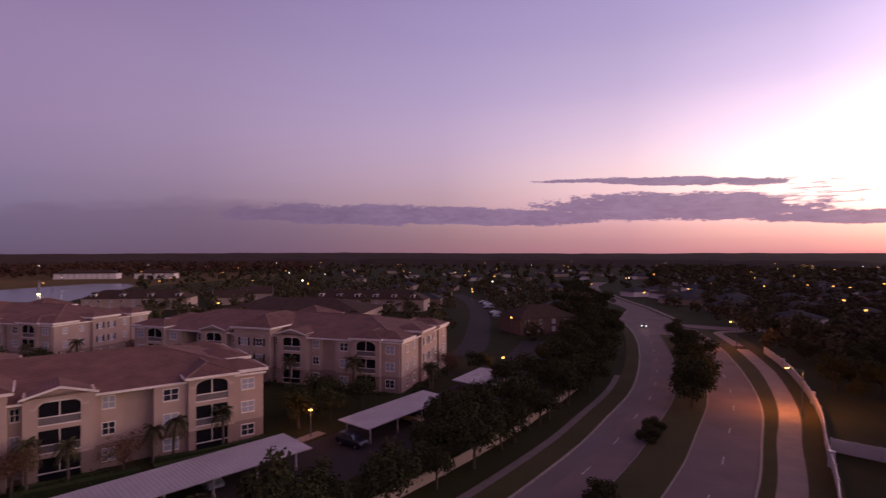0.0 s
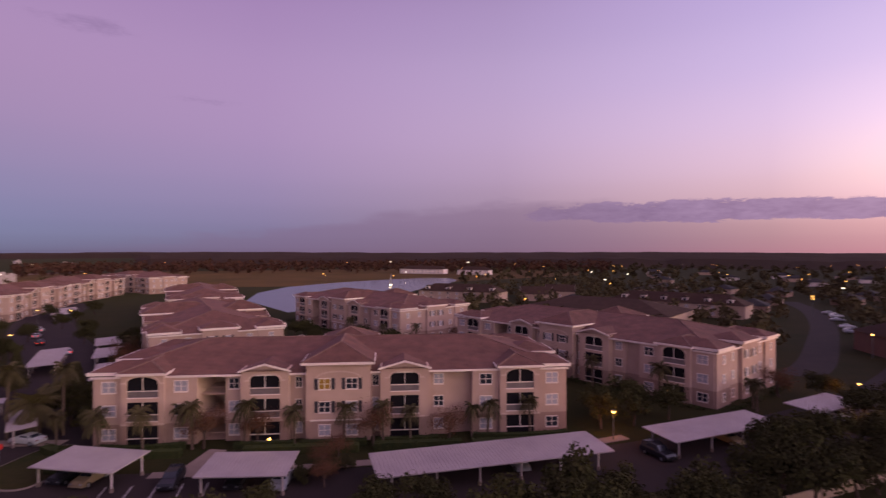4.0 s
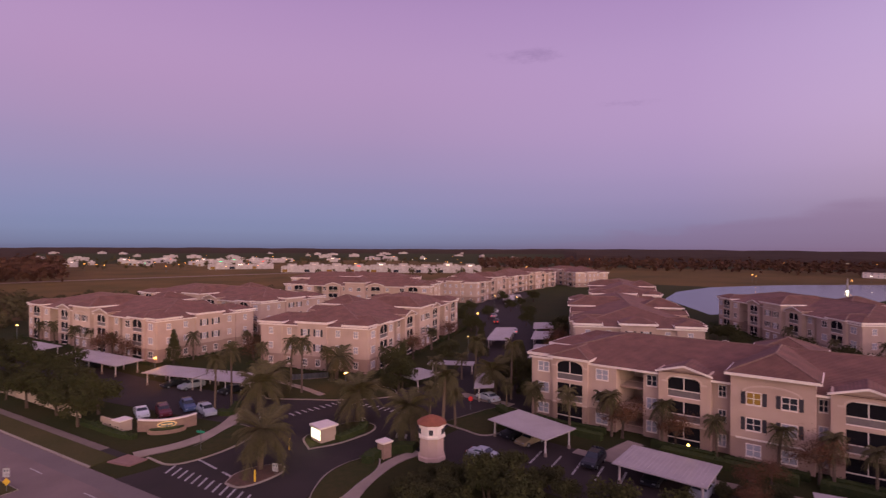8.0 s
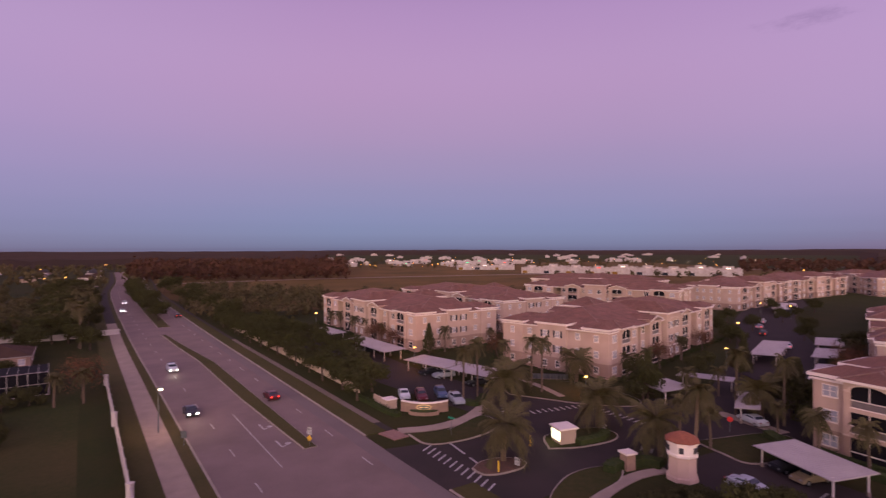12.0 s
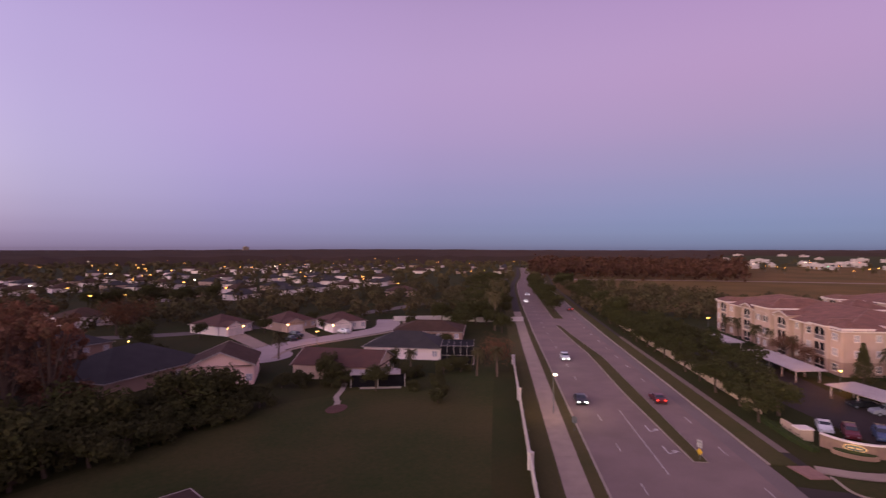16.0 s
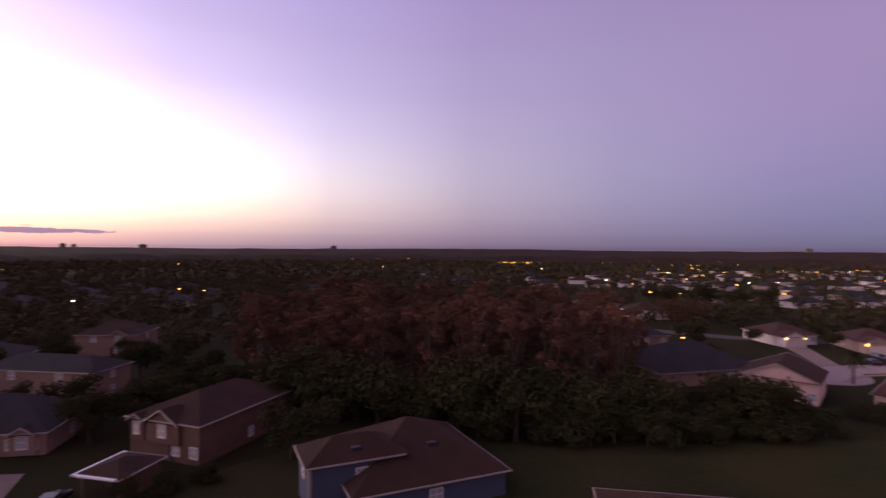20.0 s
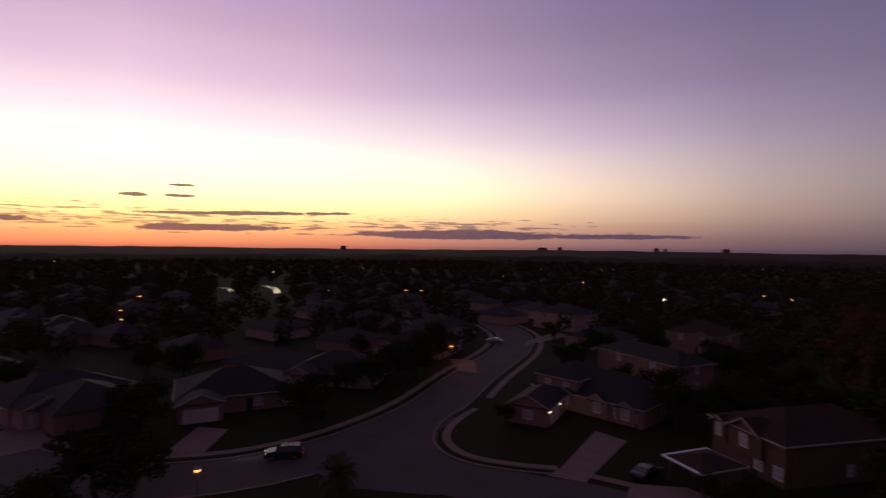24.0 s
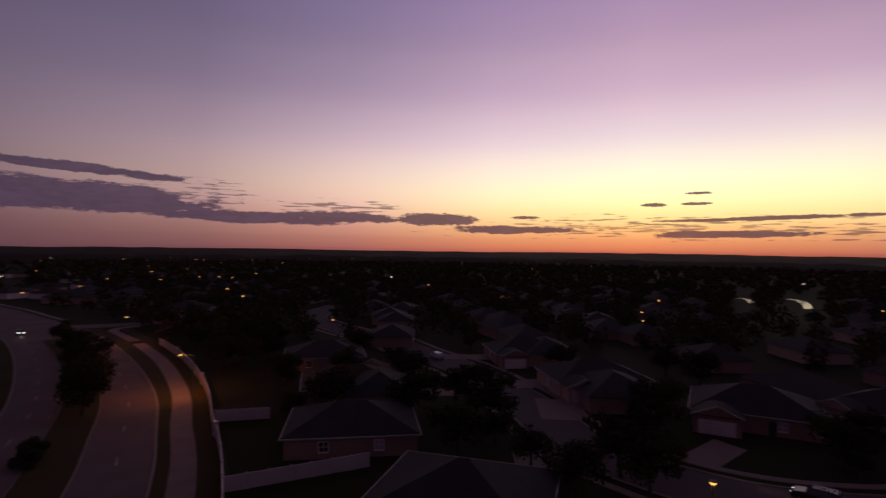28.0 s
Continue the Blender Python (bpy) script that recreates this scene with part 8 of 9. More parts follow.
o = new("board_light", li)
o.parent = kiosk
o.matrix_local = look((0, -1.4, 1.1), (0, -5, 0.4))
# entrance sign: a curved wall with a plaque over a planter
sign = thing("entrance_sign", pose(-86.7, -17.0, 0, 0, 0, 97) @ Matrix.Scale(0.85, 4), "curved tan entrance wall with a glowing oval plaque", "entrance sign")
curve = [Vector((x, -1.1 * (1 - (x / 4.6) ** 2) + 1.1, 0)) for x in [-4.6 + 0.46 * k for k in range(21)]]
wl, cp = Shape(), Shape()
for sh, t, low in ((wl, 0.3, True), (cp, 0.4, False)):
    for a in curve:
        h0 = 1.75 + 0.25 * (abs(a.x) / 4.6) ** 2
        z0, z1 = (0, h0) if low else (h0, h0 + 0.16)
        sh.v += [(a.x, a.y - t, z0), (a.x, a.y + t, z0), (a.x, a.y + t, z1), (a.x, a.y - t, z1)]
    for k in range(len(curve) - 1):
        for e in range(4):
            sh.f.append((4 * k + e, 4 * k + 4 + e, 4 * k + 4 + (e + 1) % 4, 4 * k + (e + 1) % 4)[::-1])
    k = 4 * (len(curve) - 1)
    sh.f += [(0, 1, 2, 3)[::-1], (k, k + 1, k + 2, k + 3)]
part("wall", wl, STONE, sign)
part("coping", cp, TRIM, sign)
plaque = part("plaque", Shape().prism([(1.5 * math.cos(2 * math.pi * k / 24), 0.5 * math.sin(2 * math.pi * k / 24)) for k in range(24)], 0, 0.12), GOLD, sign)
plaque.matrix_local = Matrix.Translation((0, -0.32, 1.12)) @ Matrix.Rotation(math.pi / 2, 4, "X")
face = part("plaque_face", Shape().prism([(1.32 * math.cos(2 * math.pi * k / 24), 0.4 * math.sin(2 * math.pi * k / 24)) for k in range(24)], 0.12, 0.15), STEEL, sign)
face.matrix_local = Matrix.Translation((0, -0.32, 1.12)) @ Matrix.Rotation(math.pi / 2, 4, "X")
bar = part("lettering", Shape().box(-0.9, -0.08, 0.15, -0.1, 0.08, 0.18).box(0.1, -0.08, 0.15, 0.9, 0.08, 0.18), GOLD, sign)
bar.matrix_local = Matrix.Translation((0, -0.32, 1.12)) @ Matrix.Rotation(math.pi / 2, 4, "X")
part("planter", Shape().prism([(-3.0, -0.6)] + [(3.0 * math.cos(math.pi + math.pi * k / 16), -0.6 + 1.7 * math.sin(math.pi + math.pi * k / 16)) for k in range(1, 16)] + [(3.0, -0.6)], 0, 0.6), STONE, sign)
part("planting", Shape().prism([(-2.7, -0.7)] + [(2.7 * math.cos(math.pi + math.pi * k / 16), -0.7 + 1.4 * math.sin(math.pi + math.pi * k / 16)) for k in range(1, 16)] + [(2.7, -0.7)], 0.5, 0.78), HEDGE_LEAF, sign)
li = bpy.data.lights.new("plaque_light", "AREA")
li.energy, li.color, li.size = 25, (1, 0.6, 0.3), 1.5
o = new("plaque_light", li)
o.parent = sign
o.matrix_local = look((0, -1.6, 0.75), (0, -0.2, 1.4))
# cream wall with a box pier beside the sign
bw = thing("garden_wall", pose(-88.9, -23.9, 0, 0, 0, 45), "low cream garden wall ending in a square pier", "wall")
part("panel", Shape().box(-4.5, -0.15, 0, 0, 0.15, 1.25), WALL_CREAM, bw)
p_ = part("pier", Shape().box(0, -0.9, 0, 1.8, 0.9, 1.55), WALL_CREAM, bw)
part("cap", Shape().box(-0.1, -1.0, 1.55, 1.9, 1.0, 1.7), TRIM, p_)


def bollard(x, y):
    top = thing("bollard", pose(x, y, 0.05), "yellow steel bollard at the gate", "bollard", "bollards")
    part("body", Shape().lathe([(0.11, 0), (0.11, 1.4), (0.06, 1.48)], 10), YELLOW, top)


for x, y in ((-64.6, -3.6), (-74.0, 0.2)):
    bollard(x, y)


def sign_post(x, y, turn_deg, plates, label, high=2.2, z=0.03):
    """A post with plates: (kind, height, colour)."""
    top = thing("road_sign", pose(x, y, z, 0, 0, turn_deg), label, "road sign")
    part("post", Shape().rod((0, 0, 0), (0, 0, high + 0.3), 0.035), STEEL, top)
    for kind, h, mat in plates:
        sh = Shape()
        if kind == "diamond":
            sh.prism([(0.45, 0), (0, 0.45), (-0.45, 0), (0, -0.45)], 0, 0.02)
        elif kind == "octagon":
            sh.prism([(0.42 * math.cos(math.pi / 8 + math.pi * k / 4), 0.42 * math.sin(math.pi / 8 + math.pi * k / 4)) for k in range(8)], 0, 0.02)
        elif kind == "wide":
            sh.prism([(-0.6, -0.13), (0.6, -0.13), (0.6, 0.13), (-0.6, 0.13)], 0, 0.02)
        else:
            sh.prism([(-0.38, -0.48), (0.38, -0.48), (0.38, 0.48), (-0.38, 0.48)], 0, 0.02)
        o_ = part("plate", sh, mat, top)
        o_.matrix_local = Matrix.Translation((0, -0.04, h)) @ Matrix.Rotation(math.pi / 2, 4, "X")
        if kind == "square":
            i_ = part("symbol", Shape().prism([(-0.25, 0.1), (-0.05, 0.1), (-0.05, 0.3), (-0.25, 0.3)], 0.02, 0.03).prism([(0.05, 0.1), (0.25, 0.1), (0.25, 0.3), (0.05, 0.3)], 0.02, 0.03), STEEL, o_)


sign_post(-69.4, -29.5, 75, [("square", 2.0, PAINT), ("diamond", 1.0, YELLOW)], "white and yellow traffic sign on the median nose", 2.4, 0.19)
sign_post(-76.5, -11.0, 60, [("wide", 2.4, GREEN_SIGN)], "green street name sign on a post", 2.4, 0.2)
sign_post(-84.0, 29.0, 80, [("octagon", 1.9, RED_SIGN)], "red stop sign at the inner street", 1.9)
sign_post(-84.8, -3.8, 60, [("square", 1.4, PAINT)], "small white notice on a post", 1.4)
sign_post(-80.6, 10.8, 60, [("square", 0.9, PAINT)], "small white notice in the island hedge", 1.0)
sign_post(-66.0, -1.4, 60, [("square", 1.0, PAINT)], "small white notice beside the palm", 1.0)
sign_post(-66.8, -46.5, 100, [("square", 1.6, STEEL)], "dark sign board on the verge", 1.7, 0.1)


# ---- hedges ----
def hedge(pts, wide, high, label="clipped dark green hedge", seed=1):
    top = thing("hedge", Matrix.Identity(4), label + " along the wall", "hedge")
    r_ = random.Random(seed)
    line = smooth_line(pts, 1.0)
    core = ribbon(Shape(), line, -wide * 0.4, wide * 0.4, 0, high * 0.85)
    part("core", core, HEDGE_LEAF, top)
    sh = Shape()
    for a, b in zip(line, line[1:]):
        c = (a + b) / 2
        leaf_cloud(sh, [(c.x, c.y, high * 0.55, max(wide, high) * 0.55)], 42, 0.16, r_)
    part("foliage", sh, HEDGE_LEAF, top)


def on_front(x, y):
    """A plan point in the first apartment building's own axes."""
    d = Vector((52.7, 39.8)).normalized()
    return (-79 + d.x * x - d.y * y, 38 + d.y * x + d.x * y)


hedge([on_front(1, -1.6), on_front(6, -2.4), on_front(12.5, -1.6)], 1.1, 1.0, seed=1)
hedge([on_front(19, -2.2), on_front(27, -2.2)], 1.1, 0.9, seed=2)
hedge([on_front(28, -2.6), on_front(37, -2.6)], 1.3, 1.0, seed=3)
hedge([on_front(38.5, -2.2), on_front(47, -2.0)], 1.1, 0.9, seed=4)
hedge([on_front(52, -1.8), on_front(59, -2.4), on_front(66, -1.8)], 1.1, 1.0, seed=5)
hedge([on_front(2, -4.4), on_front(13, -4.6)], 1.4, 1.1, seed=21)
hedge([on_front(21, -4.6), on_front(36, -4.8)], 1.6, 1.2, seed=22)
hedge([on_front(38, -4.6), on_front(50, -4.6)], 1.5, 1.2, seed=23)
hedge([on_front(51.5, -4.6), on_front(67, -4.4)], 1.5, 1.1, seed=24)
hedge([(-75.2, 6.6), (-77.8, 10.0), (-80.4, 11.0)], 1.6, 1.0, seed=6)
hedge([(-66.2, 9.4), (-68.0, 10.6), (-69.6, 14.0), (-68.8, 16.0)], 1.8, 1.3, seed=7)
hedge([(-93.5, -30.5), (-90.5, -27.5), (-85.8, -23.2), (-83.9, -20.6)], 1.3, 0.7, seed=8)
hedge([(-93.0, -10.8), (-91.6, -8.8), (-97.0, -8.0)], 1.6, 0.9, seed=9)
hedge([(-73.6, 30.4), (-77.0, 33.6), (-82.6, 33.6)], 1.8, 1.2, seed=10)

# ---- cars ----
def car_paint(name, color):
    return material(name, color, 0.3, metal=0.2, scale=1, fine=4, spec=0.6, bump=0.0)


PAINTS = {"white": car_paint("white_car_paint", (0.62, 0.61, 0.6)), "silver": car_paint("silver_car_paint", (0.36, 0.36, 0.38)), "dark": car_paint("black_car_paint", (0.02, 0.02, 0.024)),
          "red": car_paint("dark_red_car_paint", (0.12, 0.015, 0.02)), "blue": car_paint("blue_car_paint", (0.06, 0.09, 0.17)), "gold": car_paint("gold_car_paint", (0.34, 0.25, 0.15))}
PROFILES = {
    "sedan": [(-2.3, 0.35), (-2.32, 0.75), (-2.1, 0.98), (-1.55, 1.02), (-0.95, 1.40), (0.25, 1.43), (1.0, 1.02), (1.95, 0.86), (2.28, 0.65), (2.3, 0.35)],
    "suv": [(-2.3, 0.40), (-2.35, 0.95), (-2.25, 1.15), (-2.0, 1.66), (-0.9, 1.72), (0.35, 1.68), (1.0, 1.15), (2.05, 1.0), (2.3, 0.78), (2.32, 0.40)],
}


def car(x, y, heading, kind, paint, lights="", label="", z=0.04):
    """A parked or halted car; heading: degrees from +x."""
    top = thing("car", pose(x, y, z, 0, 0, heading), label or f"{paint} {kind} standing on the asphalt", "car", "cars")
    key = (kind, paint)
    if key not in CAR_MESHES:
        pr = PROFILES[kind]
        body = Shape()
        n = len(pr)
        rows = []
        for w_ in (-0.9, -0.84, 0.84, 0.9):
            rows.append(len(body.v))
            for px_, pz in pr:
                tuck = 0.16 * max(0, (pz - 1.0) / 0.5)
                inset = abs(w_) > 0.85
                zz = pz if not inset else min(pz, 1.0) - 0.03
                body.v.append((px_ * (0.985 if inset else 1), (abs(w_) - (tuck if not inset else 0)) * (1 if w_ > 0 else -1), max(zz, 0.33)))
        for a, b in zip(rows, rows[1:]):
            for k in range(n - 1):
                body.f.append((a + k, a + k + 1, b + k + 1, b + k))
            body.f.append((a, b, b + n - 1, a + n - 1))
        body.f.append(tuple(rows[0] + k for k in range(n)))
        body.f.append(tuple(rows[3] + n - 1 - k for k in range(n)))
        glass = Shape()
        hi = pr[4][1]
        for q in (-1, 1):
            pts = [(pr[3][0] + 0.25, 1.04), (pr[4][0] + 0.1, hi - 0.07), (pr[5][0] - 0.05, hi - 0.05), (pr[6][0] - 0.2, 1.04)]
            ya = [0.86 - 0.16 * max(0, (pz - 1.0) / 0.5) for _, pz in pts]
            glass.quad(*[(px_, q * (yy + 0.012), pz) for (px_, pz), yy in zip(pts, ya)])
        for a, b in ((3, 4), (6, 5)):
            p0, p1 = pr[a], pr[b]
            d = Vector((p1[0] - p0[0], p1[1] - p0[1]))
            nn = Vector((-d.y, d.x)).normalized() * (0.015 if a == 3 else -0.015)
            q0, q1 = Vector(p0) + d * 0.12 + nn, Vector(p0) + d * 0.9 + nn
            glass.quad((q0.x, -0.74, q0.y), (q0.x, 0.74, q0.y), (q1.x, 0.64, q1.y), (q1.x, -0.64, q1.y))
        panes = []
        for k, nm in enumerate(("side_window", "side_window", "rear_window", "windscreen")):
            one = Shape().quad(*glass.v[4 * k:4 * k + 4])
            panes.append((nm, one.mesh(nm)))
        CAR_MESHES[key] = (body.mesh("body"), panes)
    b, g_ = CAR_MESHES[key]
    part("body", b, PAINTS[paint], top)
    for nm, me in g_:
        part(nm, me, GLASS, top)
    for wx in (-1.4, 1.42):
        for wy in (-0.82, 0.82):
            if "tyre" not in CAR_MESHES:
                CAR_MESHES["tyre"] = Shape().rod((0, -0.11, 0), (0, 0.11, 0), 0.33, 0.33, 16).mesh("wheel")
                CAR_MESHES["rim"] = Shape().rod((0, -0.125, 0), (0, 0.125, 0), 0.2, 0.2, 12).mesh("rim")
            wh = part("wheel", CAR_MESHES["tyre"], RUBBER, top)
            wh.location = (wx, wy, 0.33)
            part("rim", CAR_MESHES["rim"], ALLOY, wh)
    for q in (-1, 1):
        if ("lamp", q) not in CAR_MESHES:
            CAR_MESHES["lamp", q] = Shape().box(-0.05, -0.16, -0.07, 0.05, 0.16, 0.07)
        h_ = part("headlight", CAR_MESHES["lamp", q].mesh("headlight"), HEADLIGHT if "h" in lights else ALLOY, top)
        h_.location = (2.27, q * 0.62, 0.7)
        t_ = part("tail_light", CAR_MESHES["lamp", q].mesh("tail_light"), TAILLIGHT if "t" in lights else DOOR_RED, top)
        t_.location = (-2.3, q * 0.66, 0.82)
    if "h" in lights:
        li = bpy.data.lights.new("beam", "SPOT")
        li.energy, li.color, li.spot_size, li.spot_blend, li.shadow_soft_size = 500, (1, 0.85, 0.62), radians(60), 0.8, 0.2
        o = new("beam", li)
        o.parent = top
        o.matrix_local = look((2.4, 0, 0.75), (12, 0, -0.6))
    return top


CAR_MESHES = {}
UP, DOWN = 43.2, 223.2
for c in [(-107.5, -77.6, UP, "suv", "white", "h", "white car on the avenue with headlights on"), (-79.8, -54.3, UP, "sedan", "dark", "h", "dark car on the avenue with headlights on"),
          (-90.6, -45.8, DOWN, "sedan", "red", "t", "dark red car on the avenue, tail lights on"), (-206, -172, UP, "sedan", "white", "h", "distant car on the avenue with headlights on"),
          (-194, -137.5, DOWN, "sedan", "dark", "t", "distant car on the avenue with tail lights"), (-236, -196, UP, "suv", "white", "h", "far pale car on the avenue with headlights on"), (-248, -189, DOWN, "sedan", "dark", "t", "far dark car on the avenue, tail lights on"), (-270, -208, DOWN, "sedan", "silver", "t", "far silver car on the avenue, tail lights on"), (70.8, 190, 255, "sedan", "dark", "h", "dark car beyond the junction with headlights on"),
          (-94.8, -22.3, 20, "sedan", "white", "", "white sedan parked behind the entrance sign"), (-94.2, -19.0, 20, "suv", "red", "", "dark red car parked behind the sign"),
          (-96.4, -15.8, 20, "suv", "blue", "", "blue van parked behind the entrance sign"), (-92.9, -12.5, 25, "suv", "silver", "", "silver car parked beside the palms"),
          (-113, -21, 305, "sedan", "dark", "", "dark car parked under the white carport"), (-110.5, -17.5, 305, "suv", "silver", "", "silver car parked under the carport"),
          (-105.5, -10, 305, "sedan", "dark", "", "dark sedan parked under the white carport"), (-134, -41, 315, "suv", "dark", "", "dark car under the second carport"),
          (-155.9, 68.3, 155, "sedan", "white", "t", "pale car driving in with red tail lights"), (-178, 71, 155, "suv", "dark", "t", "dark car waiting with red tail lights"),
          (-88.5, 33.8, 200, "sedan", "white", "", "white car parked under the low carport"), (-206, 82, 150, "suv", "white", "t", "white van on the inner street, tail lights on"), (-193, 76, 150, "sedan", "silver", "t", "silver car on the inner street, tail lights on"),
          (-70.5, 31, 295, "suv", "dark", "", "dark car parked under the first carport"), (-67.5, 32, 295, "sedan", "gold", "", "gold sedan parked under the first carport"),
          (-58.8, 36.5, 310, "suv", "dark", "", "black car parked between two carports"), (-52.5, 40.5, 305, "sedan", "dark", "", "dark car parked under the second carport"), (-48, 43, 305, "sedan", "silver", "", "silver car parked under the second carport"),
          (-27, 62, 315, "sedan", "silver", "", "silver car parked under the long carport"), (-12.6, 74.6, 325, "suv", "dark", "", "dark car parked beside the carport"), (-5.3, 85.4, 325, "sedan", "gold", "", "gold car parked under the carport"), (-1.2, 90, 325, "sedan", "red", "", "red car parked under the carport"),
          (8.5, 106, 325, "sedan", "white", "", "white car parked under the short carport"), (14, 103, 325, "sedan", "silver", "", "silver car parked in the open lot"), (-64, 24, 40, "sedan", "silver", "", "silver car in the dark lot"),
          (71.0, -4.5, 80, "suv", "dark", "ht", "dark car halted on the street with lights on"), (138.8, -66.3, 45, "sedan", "silver", "", "silver car parked on the street"), (97.5, 24, 135, "sedan", "silver", "", "pale car parked in a driveway"),
          (51.5, -44.6, 290, "sedan", "dark", "", "dark car parked in the driveway"), (-74, -151, 100, "suv", "dark", "", "dark car parked before the bungalow"), (-70, -146, 270, "sedan", "dark", "", "dark car parked in a driveway"), (-88, -147, 280, "suv", "white", "", "white car parked in a driveway"),
          (112, 70, 60, "suv", "silver", "", "pale car parked beside the street"),
          (21.0, 278, 10, "sedan", "silver", "", "silver car parked beside the townhouses"), (22.4, 266, 10, "suv", "white", "", "white van parked beside the townhouses"), (21.6, 253, 10, "sedan", "silver", "", "silver car parked beside the townhouses"),
          (22.6, 232, 10, "sedan", "white", "", "white car parked beside the townhouses"), (22.5, 218, 10, "suv", "silver", "", "silver car parked beside the townhouses")]:
    car(*c)

# driveways and footways of the residential streets
s = Shape()
for poly in [[(57.0, -36.4), (55.6, -33.6), (52.4, -36.8), (53.9, -38.8), (62.0, -50.3), (67.0, -48.6)], [(50.6, -41.6), (47.6, -38.6), (41.0, -42.0), (41.6, -48.6), (47.6, -47.0)], [(75.5, 10.5), (76.0, 5.2), (84.5, 2.5), (87, 6.8)], [(81.5, 31), (84.5, 25.5), (96, 27.5), (92.5, 36.5)],
             [(60.5, 26.0), (62.8, 21.5), (69.5, 22.0), (67.5, 30.0)], [(106, -46.5), (109, -43.5), (122, -46), (118, -51)], [(86, 49), (91, 47), (86, 60), (80, 58)], [(132, -72), (137, -75), (150, -93), (144, -96)],
             [(-57, -141), (-62, -143.5), (-64.5, -167), (-58.5, -165)], [(-74, -146), (-79, -147), (-81, -161), (-76, -160.5)], [(-86, -146), (-91, -147.5), (-92, -151), (-86.5, -150.2)], [(94, 46), (98, 50), (108, 40), (103, 35)], [(112, 70), (116, 74), (124, 62), (119, 58)]]:
    area = sum(a[0] * b[1] - b[0] * a[1] for a, b in zip(poly, poly[1:] + poly[:1]))
    s.prism(poly if area > 0 else poly[::-1], -0.1, 0.06)
structure("driveway", s, CONCRETE, "pale concrete driveways before the houses", "driveway")
s = Shape()
ribbon(s, STREET_A, -7.9, -6.6, -0.1, 0.10)
ribbon(s, STREET_A, 6.6, 7.9, -0.1, 0.10, 0, iA0 - 3)
ribbon(s, STREET_A, 6.6, 7.9, -0.1, 0.10, iA1 + 3, len(STREET_A))
ribbon(s, CORNER, -0.6, 0.6, -0.1, 0.104)
ribbon(s, smooth_line([(54.2, -38.1), (50.4, -41.2), (46.9, -43.7), (42, -46)], 1.5), -0.6, 0.6, -0.1, 0.09)
ribbon(s, STREET_C, -6.4, -5.2, -0.1, 0.10)
structure("sidewalk_street", s, CONCRETE, "pale narrow footways along the residential street", "sidewalk")

# pool cage, patio and lamps of the bungalows
cage = thing("pool_cage", pose(-87.7, -94.2, 0, 0, 0, 135), "dark screened pool cage with thin white frame beside the bungalow", "pool cage")
for k in range(6):
    x = -3.8 + 1.52 * k
    part("frame_rib", Shape().box(x - 0.03, -4.5, 0, x + 0.03, -4.43, 4.3), POST, cage)
    part("roof_rib", Shape().box(x - 0.02, -4.43, 4.26, x + 0.02, 4.43, 4.3), POST, cage)
for z in (0.05, 2.1, 4.25):
    part("rail", Shape().box(-3.8, -4.5, z, 3.8, -4.42, z + 0.05), POST, cage)
part("screen", Shape().box(-3.75, -4.4, 0.1, 3.75, -4.38, 4.2), SCREEN, cage)
part("roof_screen", Shape().box(-3.75, -4.36, 4.18, 3.75, 4.4, 4.2), SCREEN, cage)
for x in (-3.8, 3.77):
    part("side_screen", Shape().box(x, -4.36, 0.1, x + 0.03, 4.4, 4.16), SCREEN, cage)
part("deck", Shape().box(-4.0, -4.6, 0.0, 4.0, 4.6, 0.05), CONCRETE, cage)
patio = thing("patio_cover", pose(-60.7, -88.3, 0, 0, 0, 324), "white flat patio cover on posts, a dark sheet below as shade", "patio cover")
part("roof", Shape().box(-4.4, -2.6, 2.4, 5.4, 2.6, 2.5), HOUSE_TRIM, patio)
for x in (-5.2, 0, 5.2):
    part("post", Shape().box(x - 0.07, 2.3, 0, x + 0.07, 2.44, 2.4), POST, patio)
# near-black upright sheet that stands in for the shade under the cover
part("screen", Shape().box(-5.1, 2.2, 0.05, 5.1, 2.23, 2.4), SCREEN, patio)
part("low_wall", Shape().box(-4.4, 3.6, 0, 3.4, 3.75, 0.35), HOUSE_TRIM, patio)
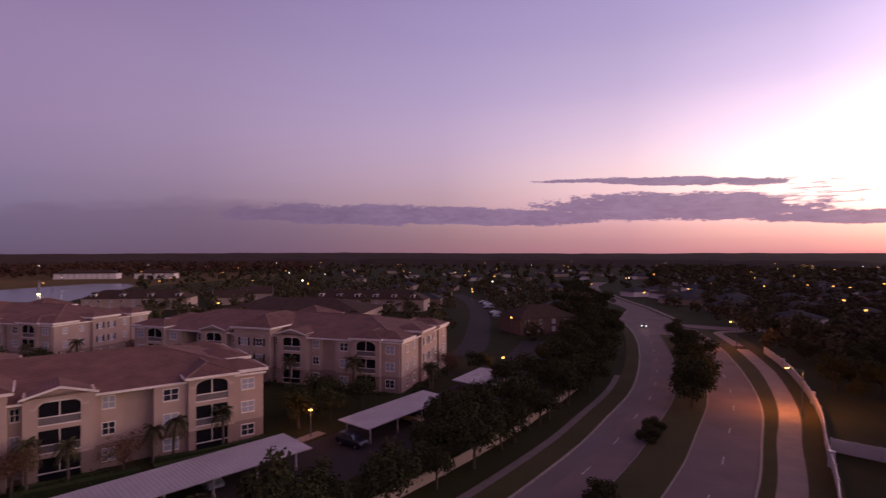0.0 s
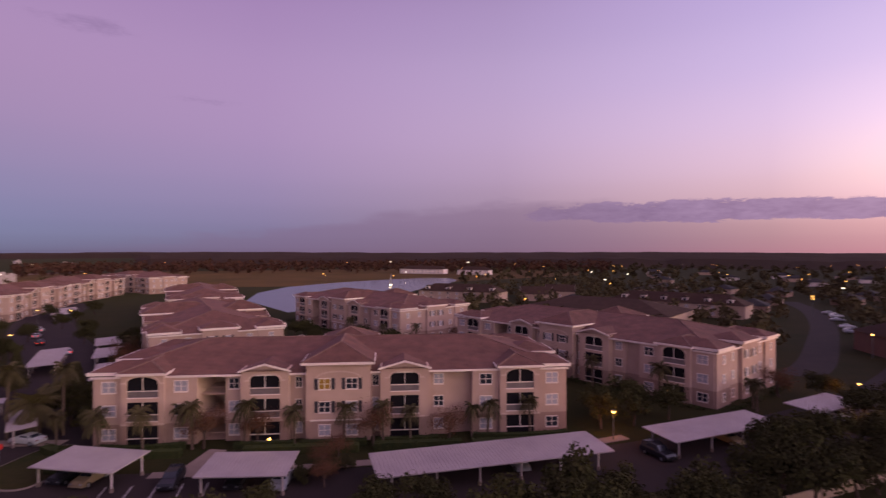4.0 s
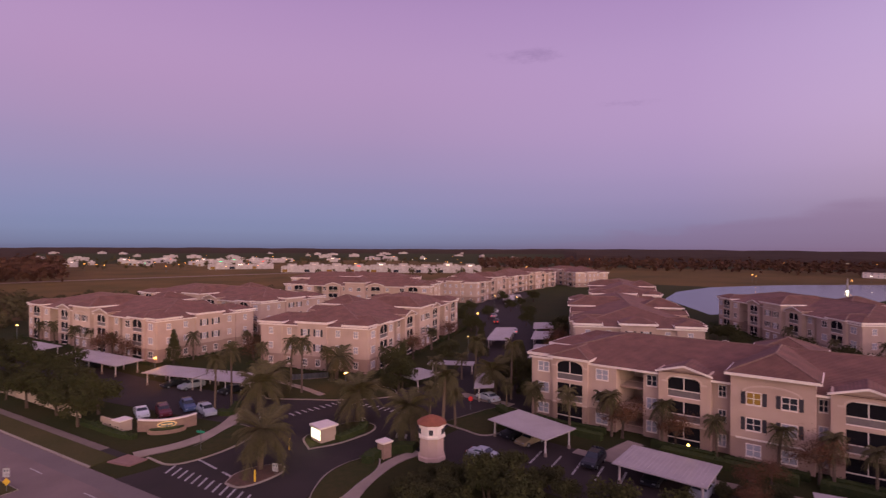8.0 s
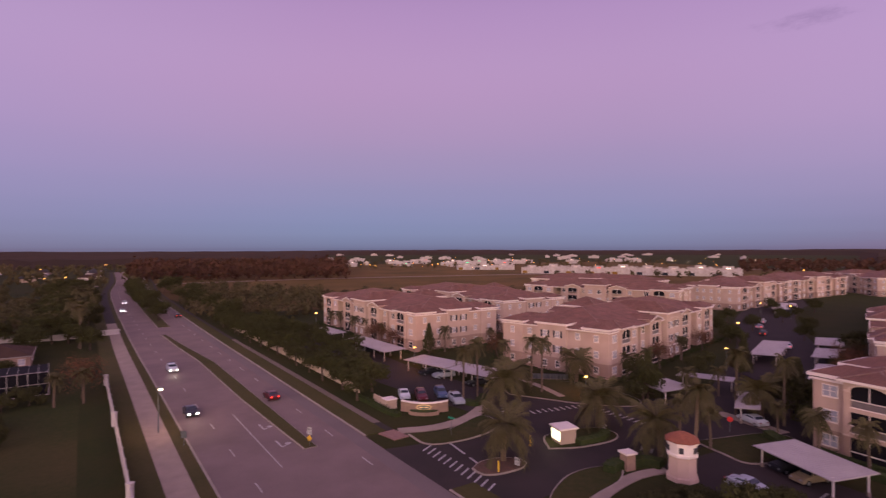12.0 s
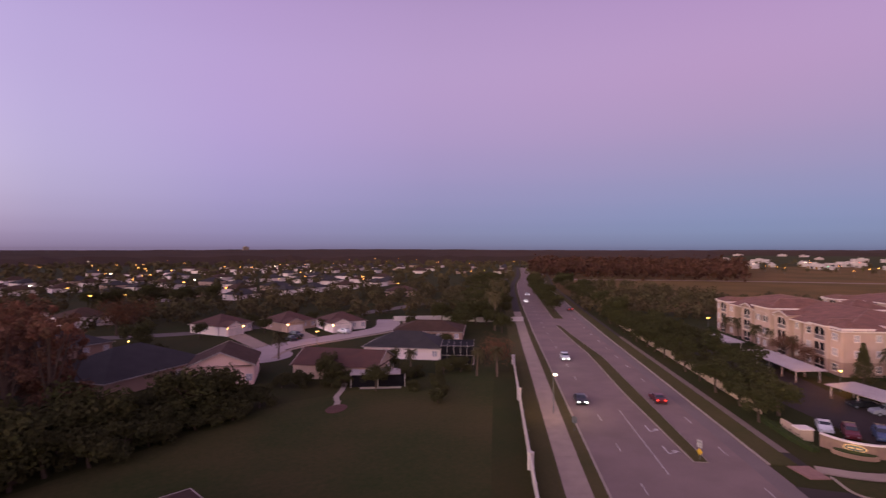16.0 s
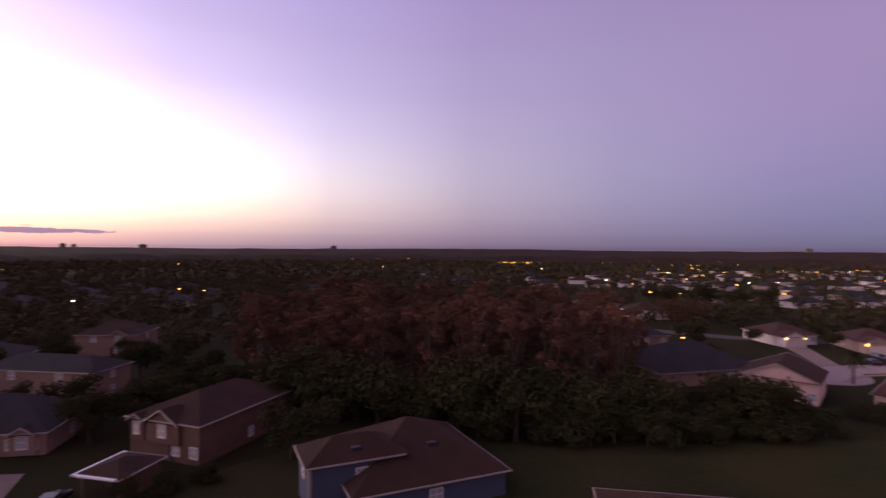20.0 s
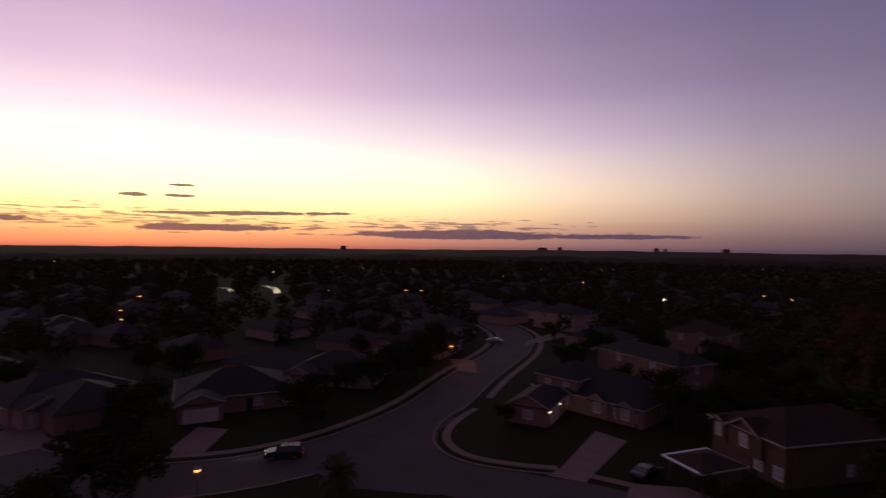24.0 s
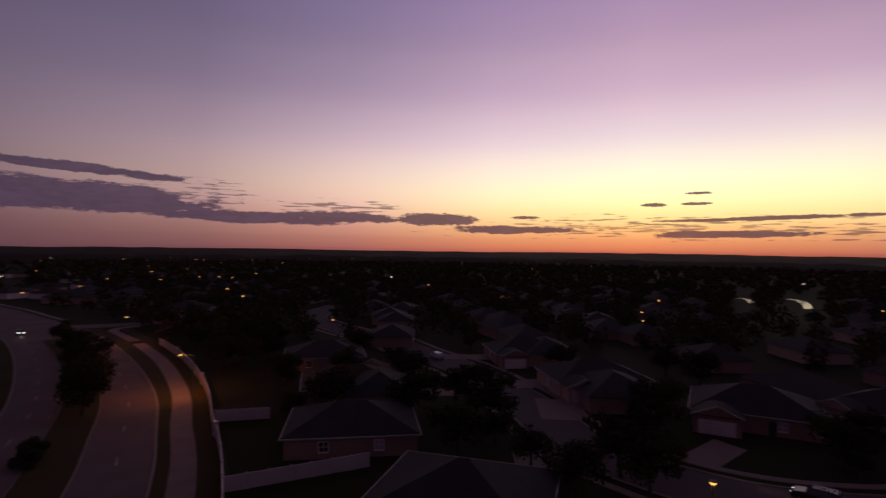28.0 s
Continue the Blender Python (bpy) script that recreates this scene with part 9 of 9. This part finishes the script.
# curved garden path and a mulch bed at its end
s = ribbon(Shape(), smooth_line([(-56, -93), (-52.5, -88.5), (-49.6, -85.5), (-48.2, -82.5), (-46.2, -80.2)], 1.5), -0.5, 0.5, -0.05, 0.05)
structure("path_garden", s, KERB, "pale curved garden path on the lawn", "path")
s = disc(Shape(), -46.0, -79.2, 2.6, 1.6, -0.05, 0.07, 20, 0.6)
structure("mulch_bed", s, material("red_mulch", (0.07, 0.028, 0.022), 0.95, scale=1, fine=12, bump=0.5), "small bed of reddish mulch", "garden bed")


def wall_lamp(x, y, z, power, warm=True, label="wall lamp glowing warm beside a garage door"):
    top = thing("wall_lamp", pose(x, y, z), label, "wall lamp", "wall lamps")
    part("bracket", Shape().box(-0.06, -0.06, -0.15, 0.06, 0.06, -0.1), STEEL, top)
    part("globe", Shape().lathe([(0.06, -0.14), (0.17, -0.02), (0.17, 0.08), (0.05, 0.18)], 10), LAMP_AMBER if warm else LAMP_WHITE, top)
    if power:
        li = bpy.data.lights.new("lamp_light", "POINT")
        li.energy, li.color, li.shadow_soft_size = power, (1, 0.55, 0.2) if warm else (1, 0.85, 0.6), 0.15
        o = new("lamp_light", li)
        o.parent = top
        o.location = (0, 0, 0.25)


for x, y, z, pw, wm in [(-58.5, -165.1, 2.3, 120, True), (-64.1, -167.2, 2.3, 120, True), (-75.6, -160.2, 2.3, 120, True), (-86.2, -150.3, 2.3, 120, True), (70.75, -43.1, 2.2, 120, False), (74.3, -47.1, 2.2, 120, False), (-54.4, 46.8, 3.0, 90, True), (-15.5, 100.6, 2.6, 0, True)]:
    wall_lamp(x, y, z, pw, wm)

# fountain in the lake
ft = thing("fountain", pose(-246, 327, 0.03), "lit fountain plume rising from the lake", "fountain")
sp = Shape()
r_ = random.Random(4)
for _ in range(260):
    t = r_.random()
    rad = (0.15 + 0.9 * t) * r_.uniform(0, 1)
    w_ = r_.uniform(0, 6.3)
    z = 9 * (1 - t) ** 0.8 * r_.uniform(0.6, 1)
    sp.box(rad * math.cos(w_) - 0.08, rad * math.sin(w_) - 0.08, z, rad * math.cos(w_) + 0.08, rad * math.sin(w_) + 0.08, z + 0.5)
part("plume", sp, PAINT, ft)
part("float", Shape().lathe([(1.0, -0.1), (1.1, 0.2), (0.3, 0.4)], 12), STEEL, ft)
part("lamp", Shape().lathe([(0.7, 0.42), (0.8, 0.8), (0.4, 1.1)], 10), LAMP_WHITE, ft)
